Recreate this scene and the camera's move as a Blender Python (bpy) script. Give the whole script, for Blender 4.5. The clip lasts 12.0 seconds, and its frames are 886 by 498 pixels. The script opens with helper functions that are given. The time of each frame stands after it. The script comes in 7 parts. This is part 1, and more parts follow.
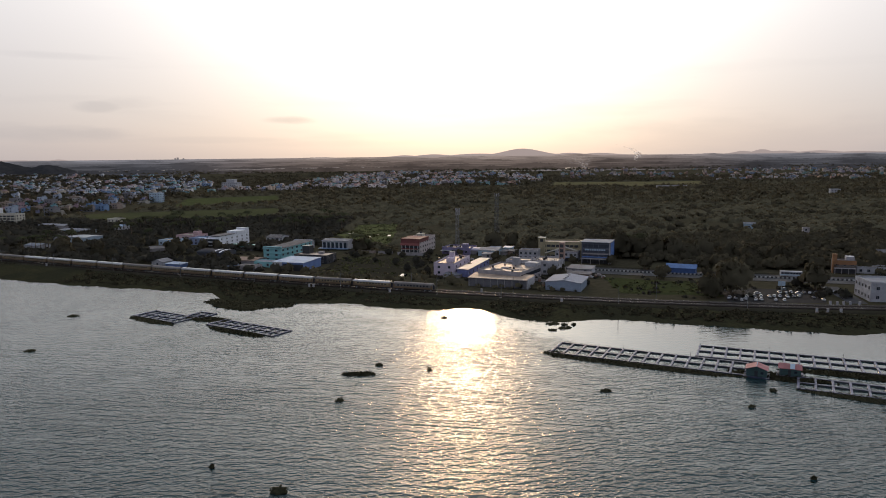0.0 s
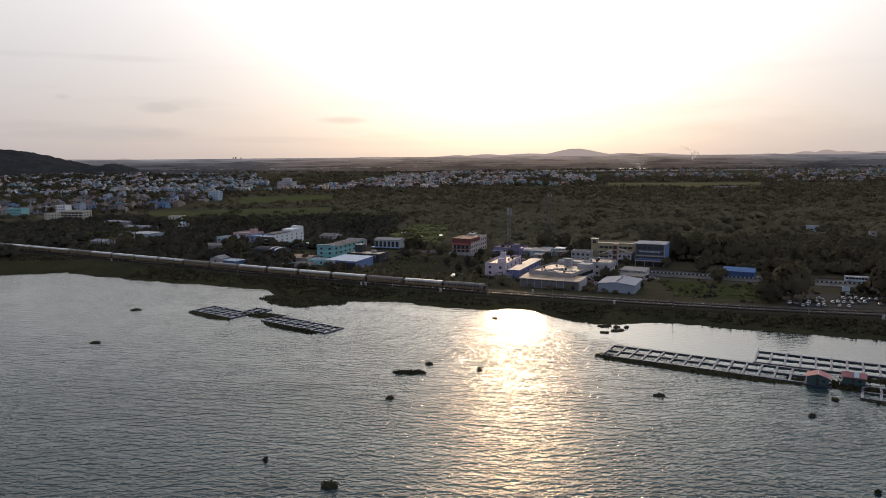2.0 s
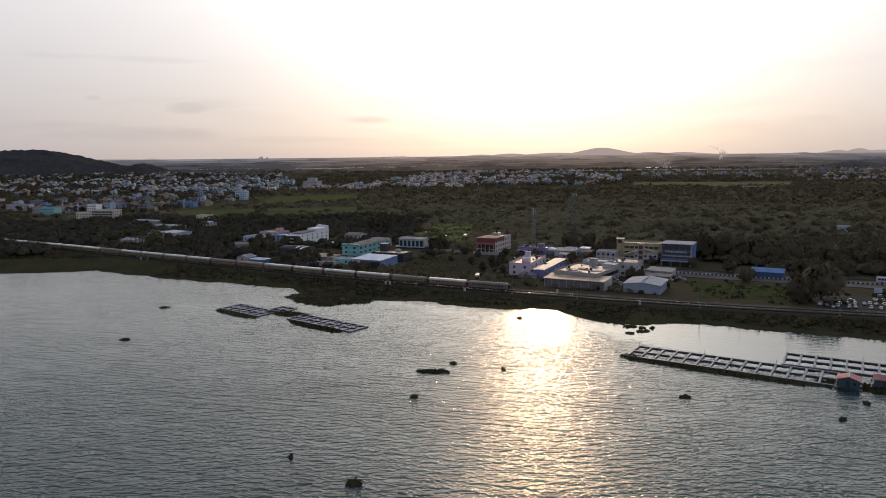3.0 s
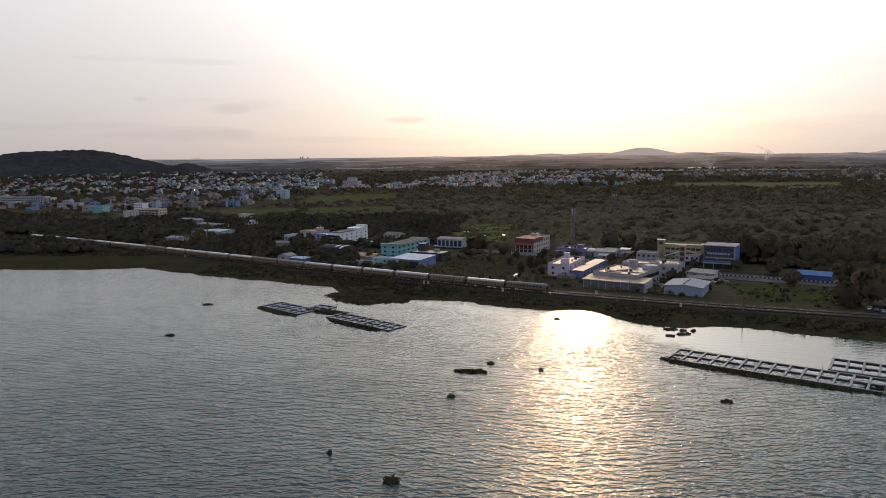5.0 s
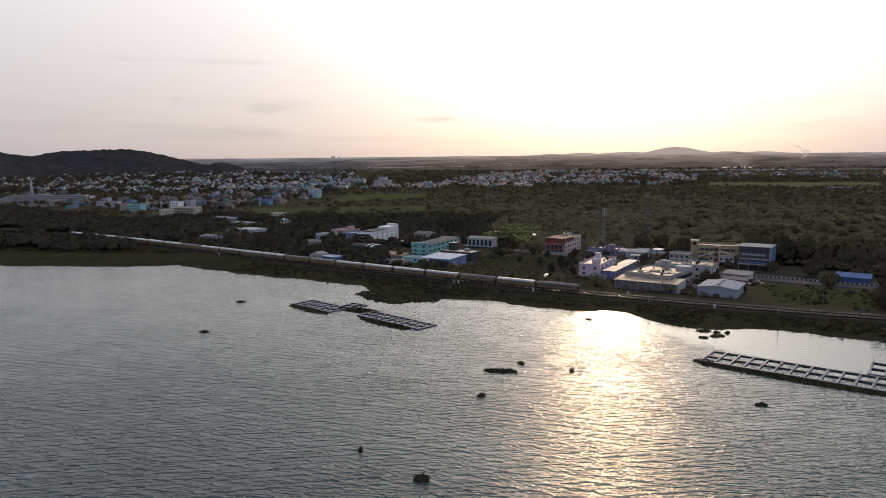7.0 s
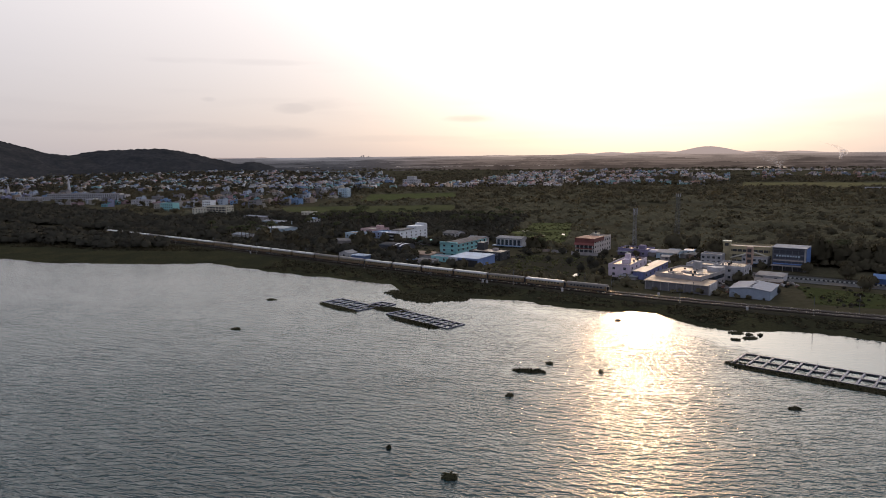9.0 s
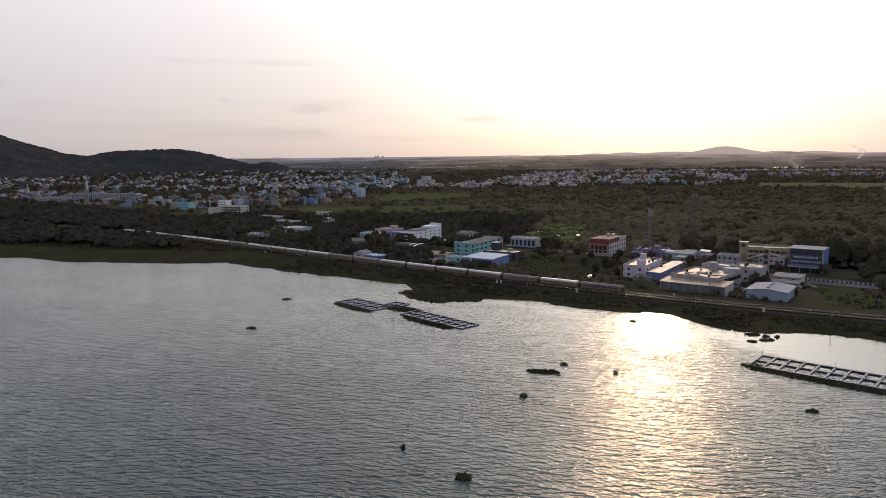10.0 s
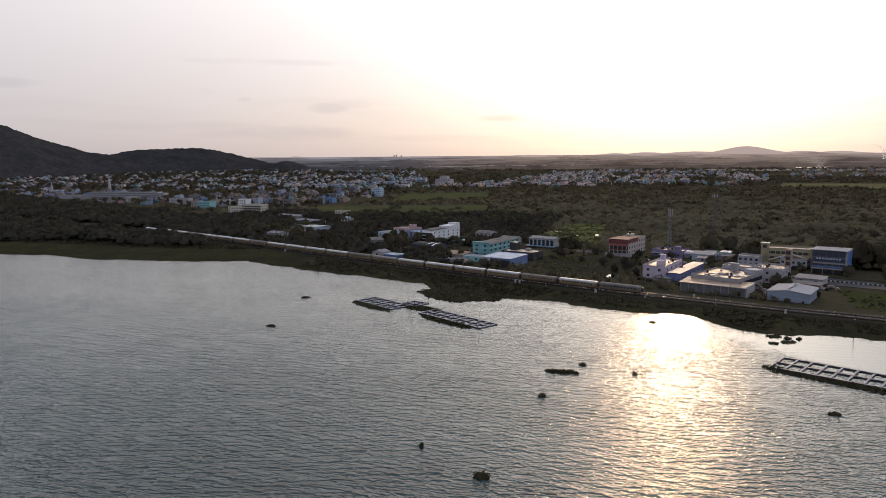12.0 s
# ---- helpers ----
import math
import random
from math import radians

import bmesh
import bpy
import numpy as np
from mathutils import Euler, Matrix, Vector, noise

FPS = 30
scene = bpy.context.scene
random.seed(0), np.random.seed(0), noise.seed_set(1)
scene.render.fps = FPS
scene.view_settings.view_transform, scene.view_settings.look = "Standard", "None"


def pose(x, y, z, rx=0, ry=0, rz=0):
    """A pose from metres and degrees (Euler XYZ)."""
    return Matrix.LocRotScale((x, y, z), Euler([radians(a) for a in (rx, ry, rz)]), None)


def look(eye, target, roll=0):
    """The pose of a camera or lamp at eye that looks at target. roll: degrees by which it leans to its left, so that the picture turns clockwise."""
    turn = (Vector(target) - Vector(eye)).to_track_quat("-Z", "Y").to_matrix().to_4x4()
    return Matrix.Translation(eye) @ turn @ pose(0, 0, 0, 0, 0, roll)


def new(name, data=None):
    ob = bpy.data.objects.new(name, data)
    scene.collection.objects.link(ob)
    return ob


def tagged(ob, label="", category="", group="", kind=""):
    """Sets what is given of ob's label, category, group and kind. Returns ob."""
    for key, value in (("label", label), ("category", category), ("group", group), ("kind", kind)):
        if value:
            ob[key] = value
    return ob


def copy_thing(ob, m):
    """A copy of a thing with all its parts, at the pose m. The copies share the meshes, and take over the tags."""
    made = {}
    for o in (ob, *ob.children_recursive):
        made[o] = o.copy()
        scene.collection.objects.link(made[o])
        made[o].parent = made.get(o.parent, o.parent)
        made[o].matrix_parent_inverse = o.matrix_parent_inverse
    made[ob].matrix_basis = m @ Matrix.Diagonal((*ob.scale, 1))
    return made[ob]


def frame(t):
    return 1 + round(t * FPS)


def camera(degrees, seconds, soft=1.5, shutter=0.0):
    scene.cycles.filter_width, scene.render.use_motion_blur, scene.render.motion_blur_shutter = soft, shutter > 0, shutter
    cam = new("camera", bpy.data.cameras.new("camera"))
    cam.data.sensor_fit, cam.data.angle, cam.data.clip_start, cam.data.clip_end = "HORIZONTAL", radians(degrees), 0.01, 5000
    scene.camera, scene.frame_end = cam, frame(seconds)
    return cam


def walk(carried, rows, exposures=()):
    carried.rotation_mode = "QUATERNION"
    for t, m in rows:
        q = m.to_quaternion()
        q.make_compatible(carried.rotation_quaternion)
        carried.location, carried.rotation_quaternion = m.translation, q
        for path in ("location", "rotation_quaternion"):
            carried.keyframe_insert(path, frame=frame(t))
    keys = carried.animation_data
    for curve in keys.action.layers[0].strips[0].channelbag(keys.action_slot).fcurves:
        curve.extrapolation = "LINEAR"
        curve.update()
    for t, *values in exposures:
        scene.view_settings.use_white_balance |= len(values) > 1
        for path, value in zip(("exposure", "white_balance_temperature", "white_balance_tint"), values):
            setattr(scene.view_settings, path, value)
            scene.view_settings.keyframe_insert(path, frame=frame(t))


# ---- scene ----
cam = camera(63.9, 12.0, soft=0.95)
PATH = [
    (0, (-1.917, -1.214, 69.422), (-1.923, 0.768, 69.156), -0.6),
    (0.5, (-1.902, -1.289, 69.428), (-1.936, 0.692, 69.162), -0.6),
    (1, (-1.897, -1.368, 69.441), (-1.972, 0.613, 69.175), -0.6),
    (1.5, (-1.895, -1.459, 69.461), (-2.009, 0.52, 69.196), -0.6),
    (2, (-1.929, -1.565, 69.492), (-2.079, 0.411, 69.227), -0.5),
    (2.5, (-1.936, -1.69, 69.516), (-2.121, 0.284, 69.25), -0.6),
    (3, (-1.923, -1.829, 69.537), (-2.141, 0.141, 69.271), -0.6),
    (5, (-1.935, -2.418, 69.657), (-2.259, -0.463, 69.392), -0.6),
    (5.5, (-1.961, -2.558, 69.674), (-2.307, -0.606, 69.409), -0.6),
    (6, (-2.0, -2.688, 69.693), (-2.366, -0.74, 69.427), -0.6),
    (6.5, (-2.043, -2.816, 69.71), (-2.43, -0.872, 69.444), -0.6),
    (7, (-2.086, -2.938, 69.724), (-2.493, -0.999, 69.458), -0.6),
    (9, (-2.147, -3.41, 69.816), (-2.632, -1.488, 69.549), -0.6),
    (9.5, (-2.193, -3.531, 69.824), (-2.698, -1.615, 69.557), -0.5),
    (10, (-2.25, -3.654, 69.829), (-2.773, -1.742, 69.563), -0.6),
    (10.5, (-2.299, -3.777, 69.834), (-2.84, -1.87, 69.568), -0.6),
    (11, (-2.346, -3.893, 69.84), (-2.905, -1.991, 69.573), -0.6),
    (11.5, (-2.405, -4.006, 69.847), (-2.971, -2.107, 69.58), -0.5),
    (12, (-2.494, -4.119, 69.854), (-3.065, -2.221, 69.587), -0.5),
]
walk(cam, [(t, look(eye, target, roll)) for t, eye, target, roll in PATH], [(0, 0.15, 6500, 10), (12, 0.36, 6680, 13)])

# ---------------------------------------------------------------- world and sun
SUN_AZ, SUN_EL = 1.6, 17.0
SUN_DIR = Vector((math.sin(radians(SUN_AZ)) * math.cos(radians(SUN_EL)),
                  math.cos(radians(SUN_AZ)) * math.cos(radians(SUN_EL)), math.sin(radians(SUN_EL))))


def make_world():
    world = bpy.data.worlds.new("evening_sky")
    scene.world = world
    world.use_nodes = True
    nt = world.node_tree
    nt.nodes.clear()
    N, L = nt.nodes.new, nt.links.new

    def math_node(op, a, b=None, clamp=False):
        n = N("ShaderNodeMath")
        n.operation, n.use_clamp = op, clamp
        for i, v in enumerate((a, b)):
            if v is None:
                continue
            if isinstance(v, (int, float)):
                n.inputs[i].default_value = v
            else:
                L(v, n.inputs[i])
        return n.outputs[0]

    def mix_rgb(kind, fac, a, b):
        n = N("ShaderNodeMixRGB")
        n.blend_type = kind
        for i, v in enumerate((fac, a, b)):
            if isinstance(v, (int, float)):
                n.inputs[i].default_value = v
            elif isinstance(v, tuple):
                n.inputs[i].default_value = (*v, 1)
            else:
                L(v, n.inputs[i])
        return n.outputs[0]

    sky = N("ShaderNodeTexSky")
    sky.sky_type, sky.sun_disc = "NISHITA", False
    sky.sun_elevation, sky.sun_rotation = radians(SUN_EL), radians(SUN_AZ)
    sky.air_density, sky.dust_density, sky.ozone_density, sky.altitude = 1.0, 2.0, 1.5, 100
    coord = N("ShaderNodeTexCoord")
    sep = N("ShaderNodeSeparateXYZ")
    L(coord.outputs["Generated"], sep.inputs[0])
    up = math_node("MAXIMUM", sep.outputs[2], 0.0)
    # dusty air: brighter and whiter round the sun
    dot = N("ShaderNodeVectorMath")
    dot.operation = "DOT_PRODUCT"
    L(coord.outputs["Generated"], dot.inputs[0])
    dot.inputs[1].default_value = SUN_DIR
    toward = math_node("MAXIMUM", dot.outputs["Value"], 0.0)
    wide = math_node("MULTIPLY", math_node("POWER", toward, 5.0), HAZE_WIDE)
    near = math_node("MULTIPLY", math_node("POWER", toward, 30.0), HAZE_NEAR)
    # thin streaks of cloud low in the sky
    stretch = N("ShaderNodeMapping")
    stretch.inputs["Scale"].default_value = (2.2, 2.2, 21.0)
    L(coord.outputs["Generated"], stretch.inputs[0])
    cloud = N("ShaderNodeTexNoise")
    cloud.inputs["Scale"].default_value, cloud.inputs["Detail"].default_value = 1.9, 5.0
    cloud.inputs["Roughness"].default_value = 0.52
    L(stretch.outputs[0], cloud.inputs["Vector"])
    streak = N("ShaderNodeMapRange")
    streak.inputs[1].default_value, streak.inputs[2].default_value = 0.5, 0.72
    streak.inputs[3].default_value, streak.inputs[4].default_value = 0.0, 0.28
    L(cloud.outputs["Fac"], streak.inputs[0])
    low = N("ShaderNodeMapRange")
    low.inputs[1].default_value, low.inputs[2].default_value = 0.05, 0.14
    low.inputs[3].default_value, low.inputs[4].default_value = 1.0, 0.1
    L(up, low.inputs[0])
    veil = math_node("MULTIPLY", streak.outputs[0], low.outputs[0])
    # single wisps and long low banks of cloud: bearing, elevation, half width, half height in degrees, depth
    warp = N("ShaderNodeTexNoise")
    warp.inputs["Scale"].default_value, warp.inputs["Detail"].default_value = 1.0, 6.0
    stretch_2 = N("ShaderNodeMapping")
    stretch_2.inputs["Scale"].default_value = (14.0, 14.0, 60.0)
    L(coord.outputs["Generated"], stretch_2.inputs[0])
    L(stretch_2.outputs[0], warp.inputs["Vector"])
    ragged = math_node("SUBTRACT", warp.outputs["Fac"], 0.5)
    bearing = math_node("MULTIPLY", math_node("ARCTAN2", sep.outputs[0], sep.outputs[1]), math.degrees(1))
    rise = math_node("MULTIPLY", math_node("ARCSINE", sep.outputs[2]), math.degrees(1))
    for az, el, wide_, tall_, depth in CLOUDS:
        u = math_node("DIVIDE", math_node("SUBTRACT", bearing, az), wide_)
        w = math_node("DIVIDE", math_node("SUBTRACT", rise, el), tall_)
        d = math_node("ADD", math_node("MULTIPLY", u, u), math_node("MULTIPLY", w, w))
        d = math_node("ADD", d, math_node("MULTIPLY", ragged, 3.2))
        soft = N("ShaderNodeMapRange")
        soft.interpolation_type = "SMOOTHSTEP"
        soft.inputs[1].default_value, soft.inputs[2].default_value = -0.4, 1.6
        soft.inputs[3].default_value, soft.inputs[4].default_value = depth, 0.0
        L(d, soft.inputs[0])
        veil = math_node("MAXIMUM", veil, soft.outputs[0])

    hz = N("ShaderNodeValToRGB")
    hz.color_ramp.elements[0].position, hz.color_ramp.elements[0].color = 0.0, (*HAZE_LOW, 1)
    hz.color_ramp.elements[1].position, hz.color_ramp.elements[1].color = 0.255, (*HAZE_HIGH, 1)
    for place, tone in ((0.335, HAZE_VEIL), (0.47, HAZE_MID), (0.85, HAZE_TOP)):
        e = hz.color_ramp.elements.new(place)
        e.color = (*tone, 1)
    L(up, hz.inputs[0])
    # the sky behind the camera is darker and bluer
    away = N("ShaderNodeMapRange")
    away.interpolation_type = "SMOOTHSTEP"
    away.inputs[1].default_value, away.inputs[2].default_value = -0.3, 0.95
    away.inputs[3].default_value, away.inputs[4].default_value = 1.0, 0.0
    L(dot.outputs["Value"], away.inputs[0])
    base = mix_rgb("MIX", away.outputs[0], hz.outputs[0], HAZE_BACK)
    glow = N("ShaderNodeValToRGB")
    glow.color_ramp.elements[0].position, glow.color_ramp.elements[0].color = 0.0, (0.46, 0.32, 0.215, 1)
    glow.color_ramp.elements[1].position, glow.color_ramp.elements[1].color = 0.22, (1.0, 0.95, 0.86, 1)
    L(up, glow.inputs[0])
    haze = mix_rgb("ADD", wide, base, glow.outputs[0])
    haze = mix_rgb("ADD", near, haze, glow.outputs[0])
    # golden ring of haze close round the sun
    ring_ = math_node("MULTIPLY", math_node("POWER", toward, 130.0), AUREOLE)
    haze = mix_rgb("ADD", ring_, haze, tuple(1.9 * c for c in (1.0, 0.74, 0.42)))
    haze = mix_rgb("MIX", veil, haze, (0.42, 0.40, 0.43))
    scaled = mix_rgb("MULTIPLY", 1.0, haze, (1 / SKY_STRENGTH,) * 3)
    dusty = mix_rgb("MIX", DUST, sky.outputs[0], scaled)
    air = N("ShaderNodeBackground")
    air.inputs[1].default_value = SKY_STRENGTH
    L(dusty, air.inputs[0])
    out = N("ShaderNodeOutputWorld")
    L(air.outputs[0], out.inputs[0])


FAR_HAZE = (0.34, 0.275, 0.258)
SKY_STRENGTH, DUST = 0.1, 0.9
HAZE_LOW, HAZE_HIGH, HAZE_TOP, HAZE_BACK = (0.415, 0.385, 0.405), (0.729, 0.699, 0.707), (0.73, 0.79, 0.90), (0.36, 0.40, 0.50)
HAZE_VEIL, HAZE_MID = (1.96, 2.12, 2.18), (0.22, 0.275, 0.305)
HAZE_WIDE, HAZE_NEAR, AUREOLE = 0.34, 1.5, 1.0
CLOUDS = [(-25.6, 3.6, 1.6, 0.4, 0.56), (-23.6, 3.9, 2.2, 0.5, 0.3), (-12.1, 2.7, 2.0, 0.3, 0.7), (-47.8, 5.0, 2.4, 0.34, 0.55), (-32.0, 4.2, 0.55, 0.2, 0.45), (-29.5, 1.6, 6.5, 0.55, 0.75),
          (-20.0, 1.2, 9.0, 0.25, 0.3), (-38.0, 2.2, 7.0, 0.4, 0.42), (-30.0, 7.0, 7.0, 0.24, 0.22), (-45.0, 2.4, 3.0, 0.3, 0.35), (23.0, 1.0, 12.0, 1.5, 0.38), (12.0, 3.0, 4.0, 0.3, 0.2), (-9.0, 0.9, 6.0, 0.3, 0.22)]
make_world()

sun = new("sun", bpy.data.lights.new("sun", "SUN"))
sun.data.energy, sun.data.angle, sun.data.color = 0.55, radians(3.4), (1.0, 0.64, 0.34)
sun.matrix_world = look(SUN_DIR * 1000, (0, 0, 0))

# ---------------------------------------------------------------- materials
MATS = {}


def mat(name, base, rough=0.7, metal=0.0, var=0.25, scale=0.6, bump=0.15, dirt=None, island=0.0, ior=1.45):
    """A node material: colour varied at two scales and by object, with fine relief."""
    if name in MATS:
        return MATS[name]
    m = bpy.data.materials.new(name)
    m.use_nodes = True
    nt = m.node_tree
    N, L = nt.nodes.new, nt.links.new
    p = nt.nodes["Principled BSDF"]
    coord = N("ShaderNodeTexCoord")
    geo = N("ShaderNodeNewGeometry")
    info = N("ShaderNodeObjectInfo")
    big, fine = N("ShaderNodeTexNoise"), N("ShaderNodeTexNoise")
    big.inputs["Scale"].default_value, big.inputs["Detail"].default_value = scale, 4.0
    fine.inputs["Scale"].default_value, fine.inputs["Detail"].default_value = scale * 9, 5.0
    L(geo.outputs["Position"], big.inputs["Vector"])
    L(geo.outputs["Position"], fine.inputs["Vector"])
    add = N("ShaderNodeMath")
    add.operation = "MULTIPLY_ADD"
    L(fine.outputs["Fac"], add.inputs[0])
    add.inputs[1].default_value = 0.5
    L(big.outputs["Fac"], add.inputs[2])
    ramp = N("ShaderNodeMapRange")
    ramp.inputs[1].default_value, ramp.inputs[2].default_value = 0.45, 1.05
    ramp.inputs[3].default_value, ramp.inputs[4].default_value = 0.0, 1.0
    L(add.outputs[0], ramp.inputs[0])
    mix = N("ShaderNodeMixRGB")
    dark = dirt or tuple(c * (1 - var) for c in base)
    light = tuple(min(1.0, c * (1 + 0.5 * var)) for c in base)
    mix.inputs[1].default_value, mix.inputs[2].default_value = (*dark, 1), (*light, 1)
    L(ramp.outputs[0], mix.inputs[0])
    hsv = N("ShaderNodeHueSaturation")
    spread = N("ShaderNodeMapRange")
    spread.inputs[3].default_value, spread.inputs[4].default_value = 0.86, 1.12
    L(info.outputs["Random"], spread.inputs[0])
    if island:
        spread.inputs[3].default_value, spread.inputs[4].default_value = 1 - island, 1 + island
        L(geo.outputs["Random Per Island"], spread.inputs[0])
    L(spread.outputs[0], hsv.inputs["Value"])
    L(mix.outputs[0], hsv.inputs["Color"])
    L(hsv.outputs[0], p.inputs["Base Color"])
    p.inputs["Roughness"].default_value, p.inputs["Metallic"].default_value = rough, metal
    p.inputs["IOR"].default_value = ior
    if bump:
        b = N("ShaderNodeBump")
        b.inputs["Strength"].default_value, b.inputs["Distance"].default_value = bump, 0.1
        L(fine.outputs["Fac"], b.inputs["Height"])
        L(b.outputs[0], p.inputs["Normal"])
    MATS[name] = m
    return m


def leaf_mat(name, a, b, through_leaf=0.25):
    """Foliage: each clump of leaves takes its own shade; some light comes through."""
    m = bpy.data.materials.new(name)
    m.use_nodes = True
    nt = m.node_tree
    N, L = nt.nodes.new, nt.links.new
    p = nt.nodes["Principled BSDF"]
    geo, info = N("ShaderNodeNewGeometry"), N("ShaderNodeObjectInfo")
    patch = N("ShaderNodeTexNoise")
    patch.inputs["Scale"].default_value, patch.inputs["Detail"].default_value = 0.02, 4.0
    L(geo.outputs["Position"], patch.inputs["Vector"])
    s = N("ShaderNodeMath")
    s.operation = "MULTIPLY_ADD"
    L(geo.outputs["Random Per Island"], s.inputs[0])
    s.inputs[1].default_value = 0.3
    mr = N("ShaderNodeMapRange")
    mr.inputs[1].default_value, mr.inputs[2].default_value = 0.35, 0.68
    mr.inputs[3].default_value, mr.inputs[4].default_value = 0.0, 0.55
    L(patch.outputs["Fac"], mr.inputs[0])
    L(mr.outputs[0], s.inputs[2])
    mix = N("ShaderNodeMixRGB")
    mix.inputs[1].default_value, mix.inputs[2].default_value = (*a, 1), (*b, 1)
    L(s.outputs[0], mix.inputs[0])
    hsv = N("ShaderNodeHueSaturation")
    spread = N("ShaderNodeMapRange")
    spread.inputs[3].default_value, spread.inputs[4].default_value = 0.75, 1.2
    L(info.outputs["Random"], spread.inputs[0])
    L(spread.outputs[0], hsv.inputs["Value"])
    L(mix.outputs[0], hsv.inputs["Color"])
    L(hsv.outputs[0], p.inputs["Base Color"])
    p.inputs["Roughness"].default_value = 0.75
    p.inputs["Specular IOR Level"].default_value, p.inputs["IOR"].default_value = 0.05, 1.1
    tr = N("ShaderNodeBsdfTranslucent")
    L(hsv.outputs[0], tr.inputs["Color"])
    ms = N("ShaderNodeMixShader")
    ms.inputs[0].default_value = through_leaf
    L(p.outputs[0], ms.inputs[1])
    L(tr.outputs[0], ms.inputs[2])
    L(ms.outputs[0], nt.nodes["Material Output"].inputs["Surface"])
    MATS[name] = m
    return m


def land_mat(name, colours, scales, bump=0.6, rough=0.95):
    """Earth and grass: three colours mixed by noise of two sizes."""
    m = bpy.data.materials.new(name)
    m.use_nodes = True
    nt = m.node_tree
    N, L = nt.nodes.new, nt.links.new
    p = nt.nodes["Principled BSDF"]
    geo = N("ShaderNodeNewGeometry")
    n = []
    for sc in scales:
        t = N("ShaderNodeTexNoise")
        t.inputs["Scale"].default_value, t.inputs["Detail"].default_value = sc, 6.0
        L(geo.outputs["Position"], t.inputs["Vector"])
        r = N("ShaderNodeMapRange")
        r.inputs[1].default_value, r.inputs[2].default_value = 0.38, 0.62
        L(t.outputs["Fac"], r.inputs[0])
        n.append((t, r))
    m1, m2 = N("ShaderNodeMixRGB"), N("ShaderNodeMixRGB")
    m1.inputs[1].default_value, m1.inputs[2].default_value = (*colours[0], 1), (*colours[1], 1)
    L(n[0][1].outputs[0], m1.inputs[0])
    L(m1.outputs[0], m2.inputs[1])
    m2.inputs[2].default_value = (*colours[2], 1)
    half = N("ShaderNodeMath")
    half.operation = "MULTIPLY"
    half.inputs[1].default_value = 0.6
    L(n[1][1].outputs[0], half.inputs[0])
    L(half.outputs[0], m2.inputs[0])
    L(m2.outputs[0], p.inputs["Base Color"])
    p.inputs["Roughness"].default_value = rough
    p.inputs["Specular IOR Level"].default_value, p.inputs["IOR"].default_value = 0.0, 1.0
    b = N("ShaderNodeBump")
    b.inputs["Strength"].default_value, b.inputs["Distance"].default_value = bump, 0.4
    L(n[1][0].outputs["Fac"], b.inputs["Height"])
    L(b.outputs[0], p.inputs["Normal"])
    MATS[name] = m
    return m


def per_crown_tint(m, scale, low, high):
    """Give every crown-sized cell of a cover its own brightness."""
    nt = m.node_tree
    N, L = nt.nodes.new, nt.links.new
    base = nt.nodes["Principled BSDF"].inputs["Base Color"]
    was = base.links[0].from_socket
    geo, cells, split = N("ShaderNodeNewGeometry"), N("ShaderNodeTexVoronoi"), N("ShaderNodeSeparateColor")
    span, vary = N("ShaderNodeMapRange"), N("ShaderNodeHueSaturation")
    cells.inputs["Scale"].default_value = scale
    span.inputs[3].default_value, span.inputs[4].default_value = low, high
    L(geo.outputs["Position"], cells.inputs["Vector"])
    L(cells.outputs["Color"], split.inputs[0])
    L(split.outputs[0], span.inputs[0])
    L(span.outputs[0], vary.inputs["Value"])
    L(was, vary.inputs["Color"])
    L(vary.outputs[0], base)


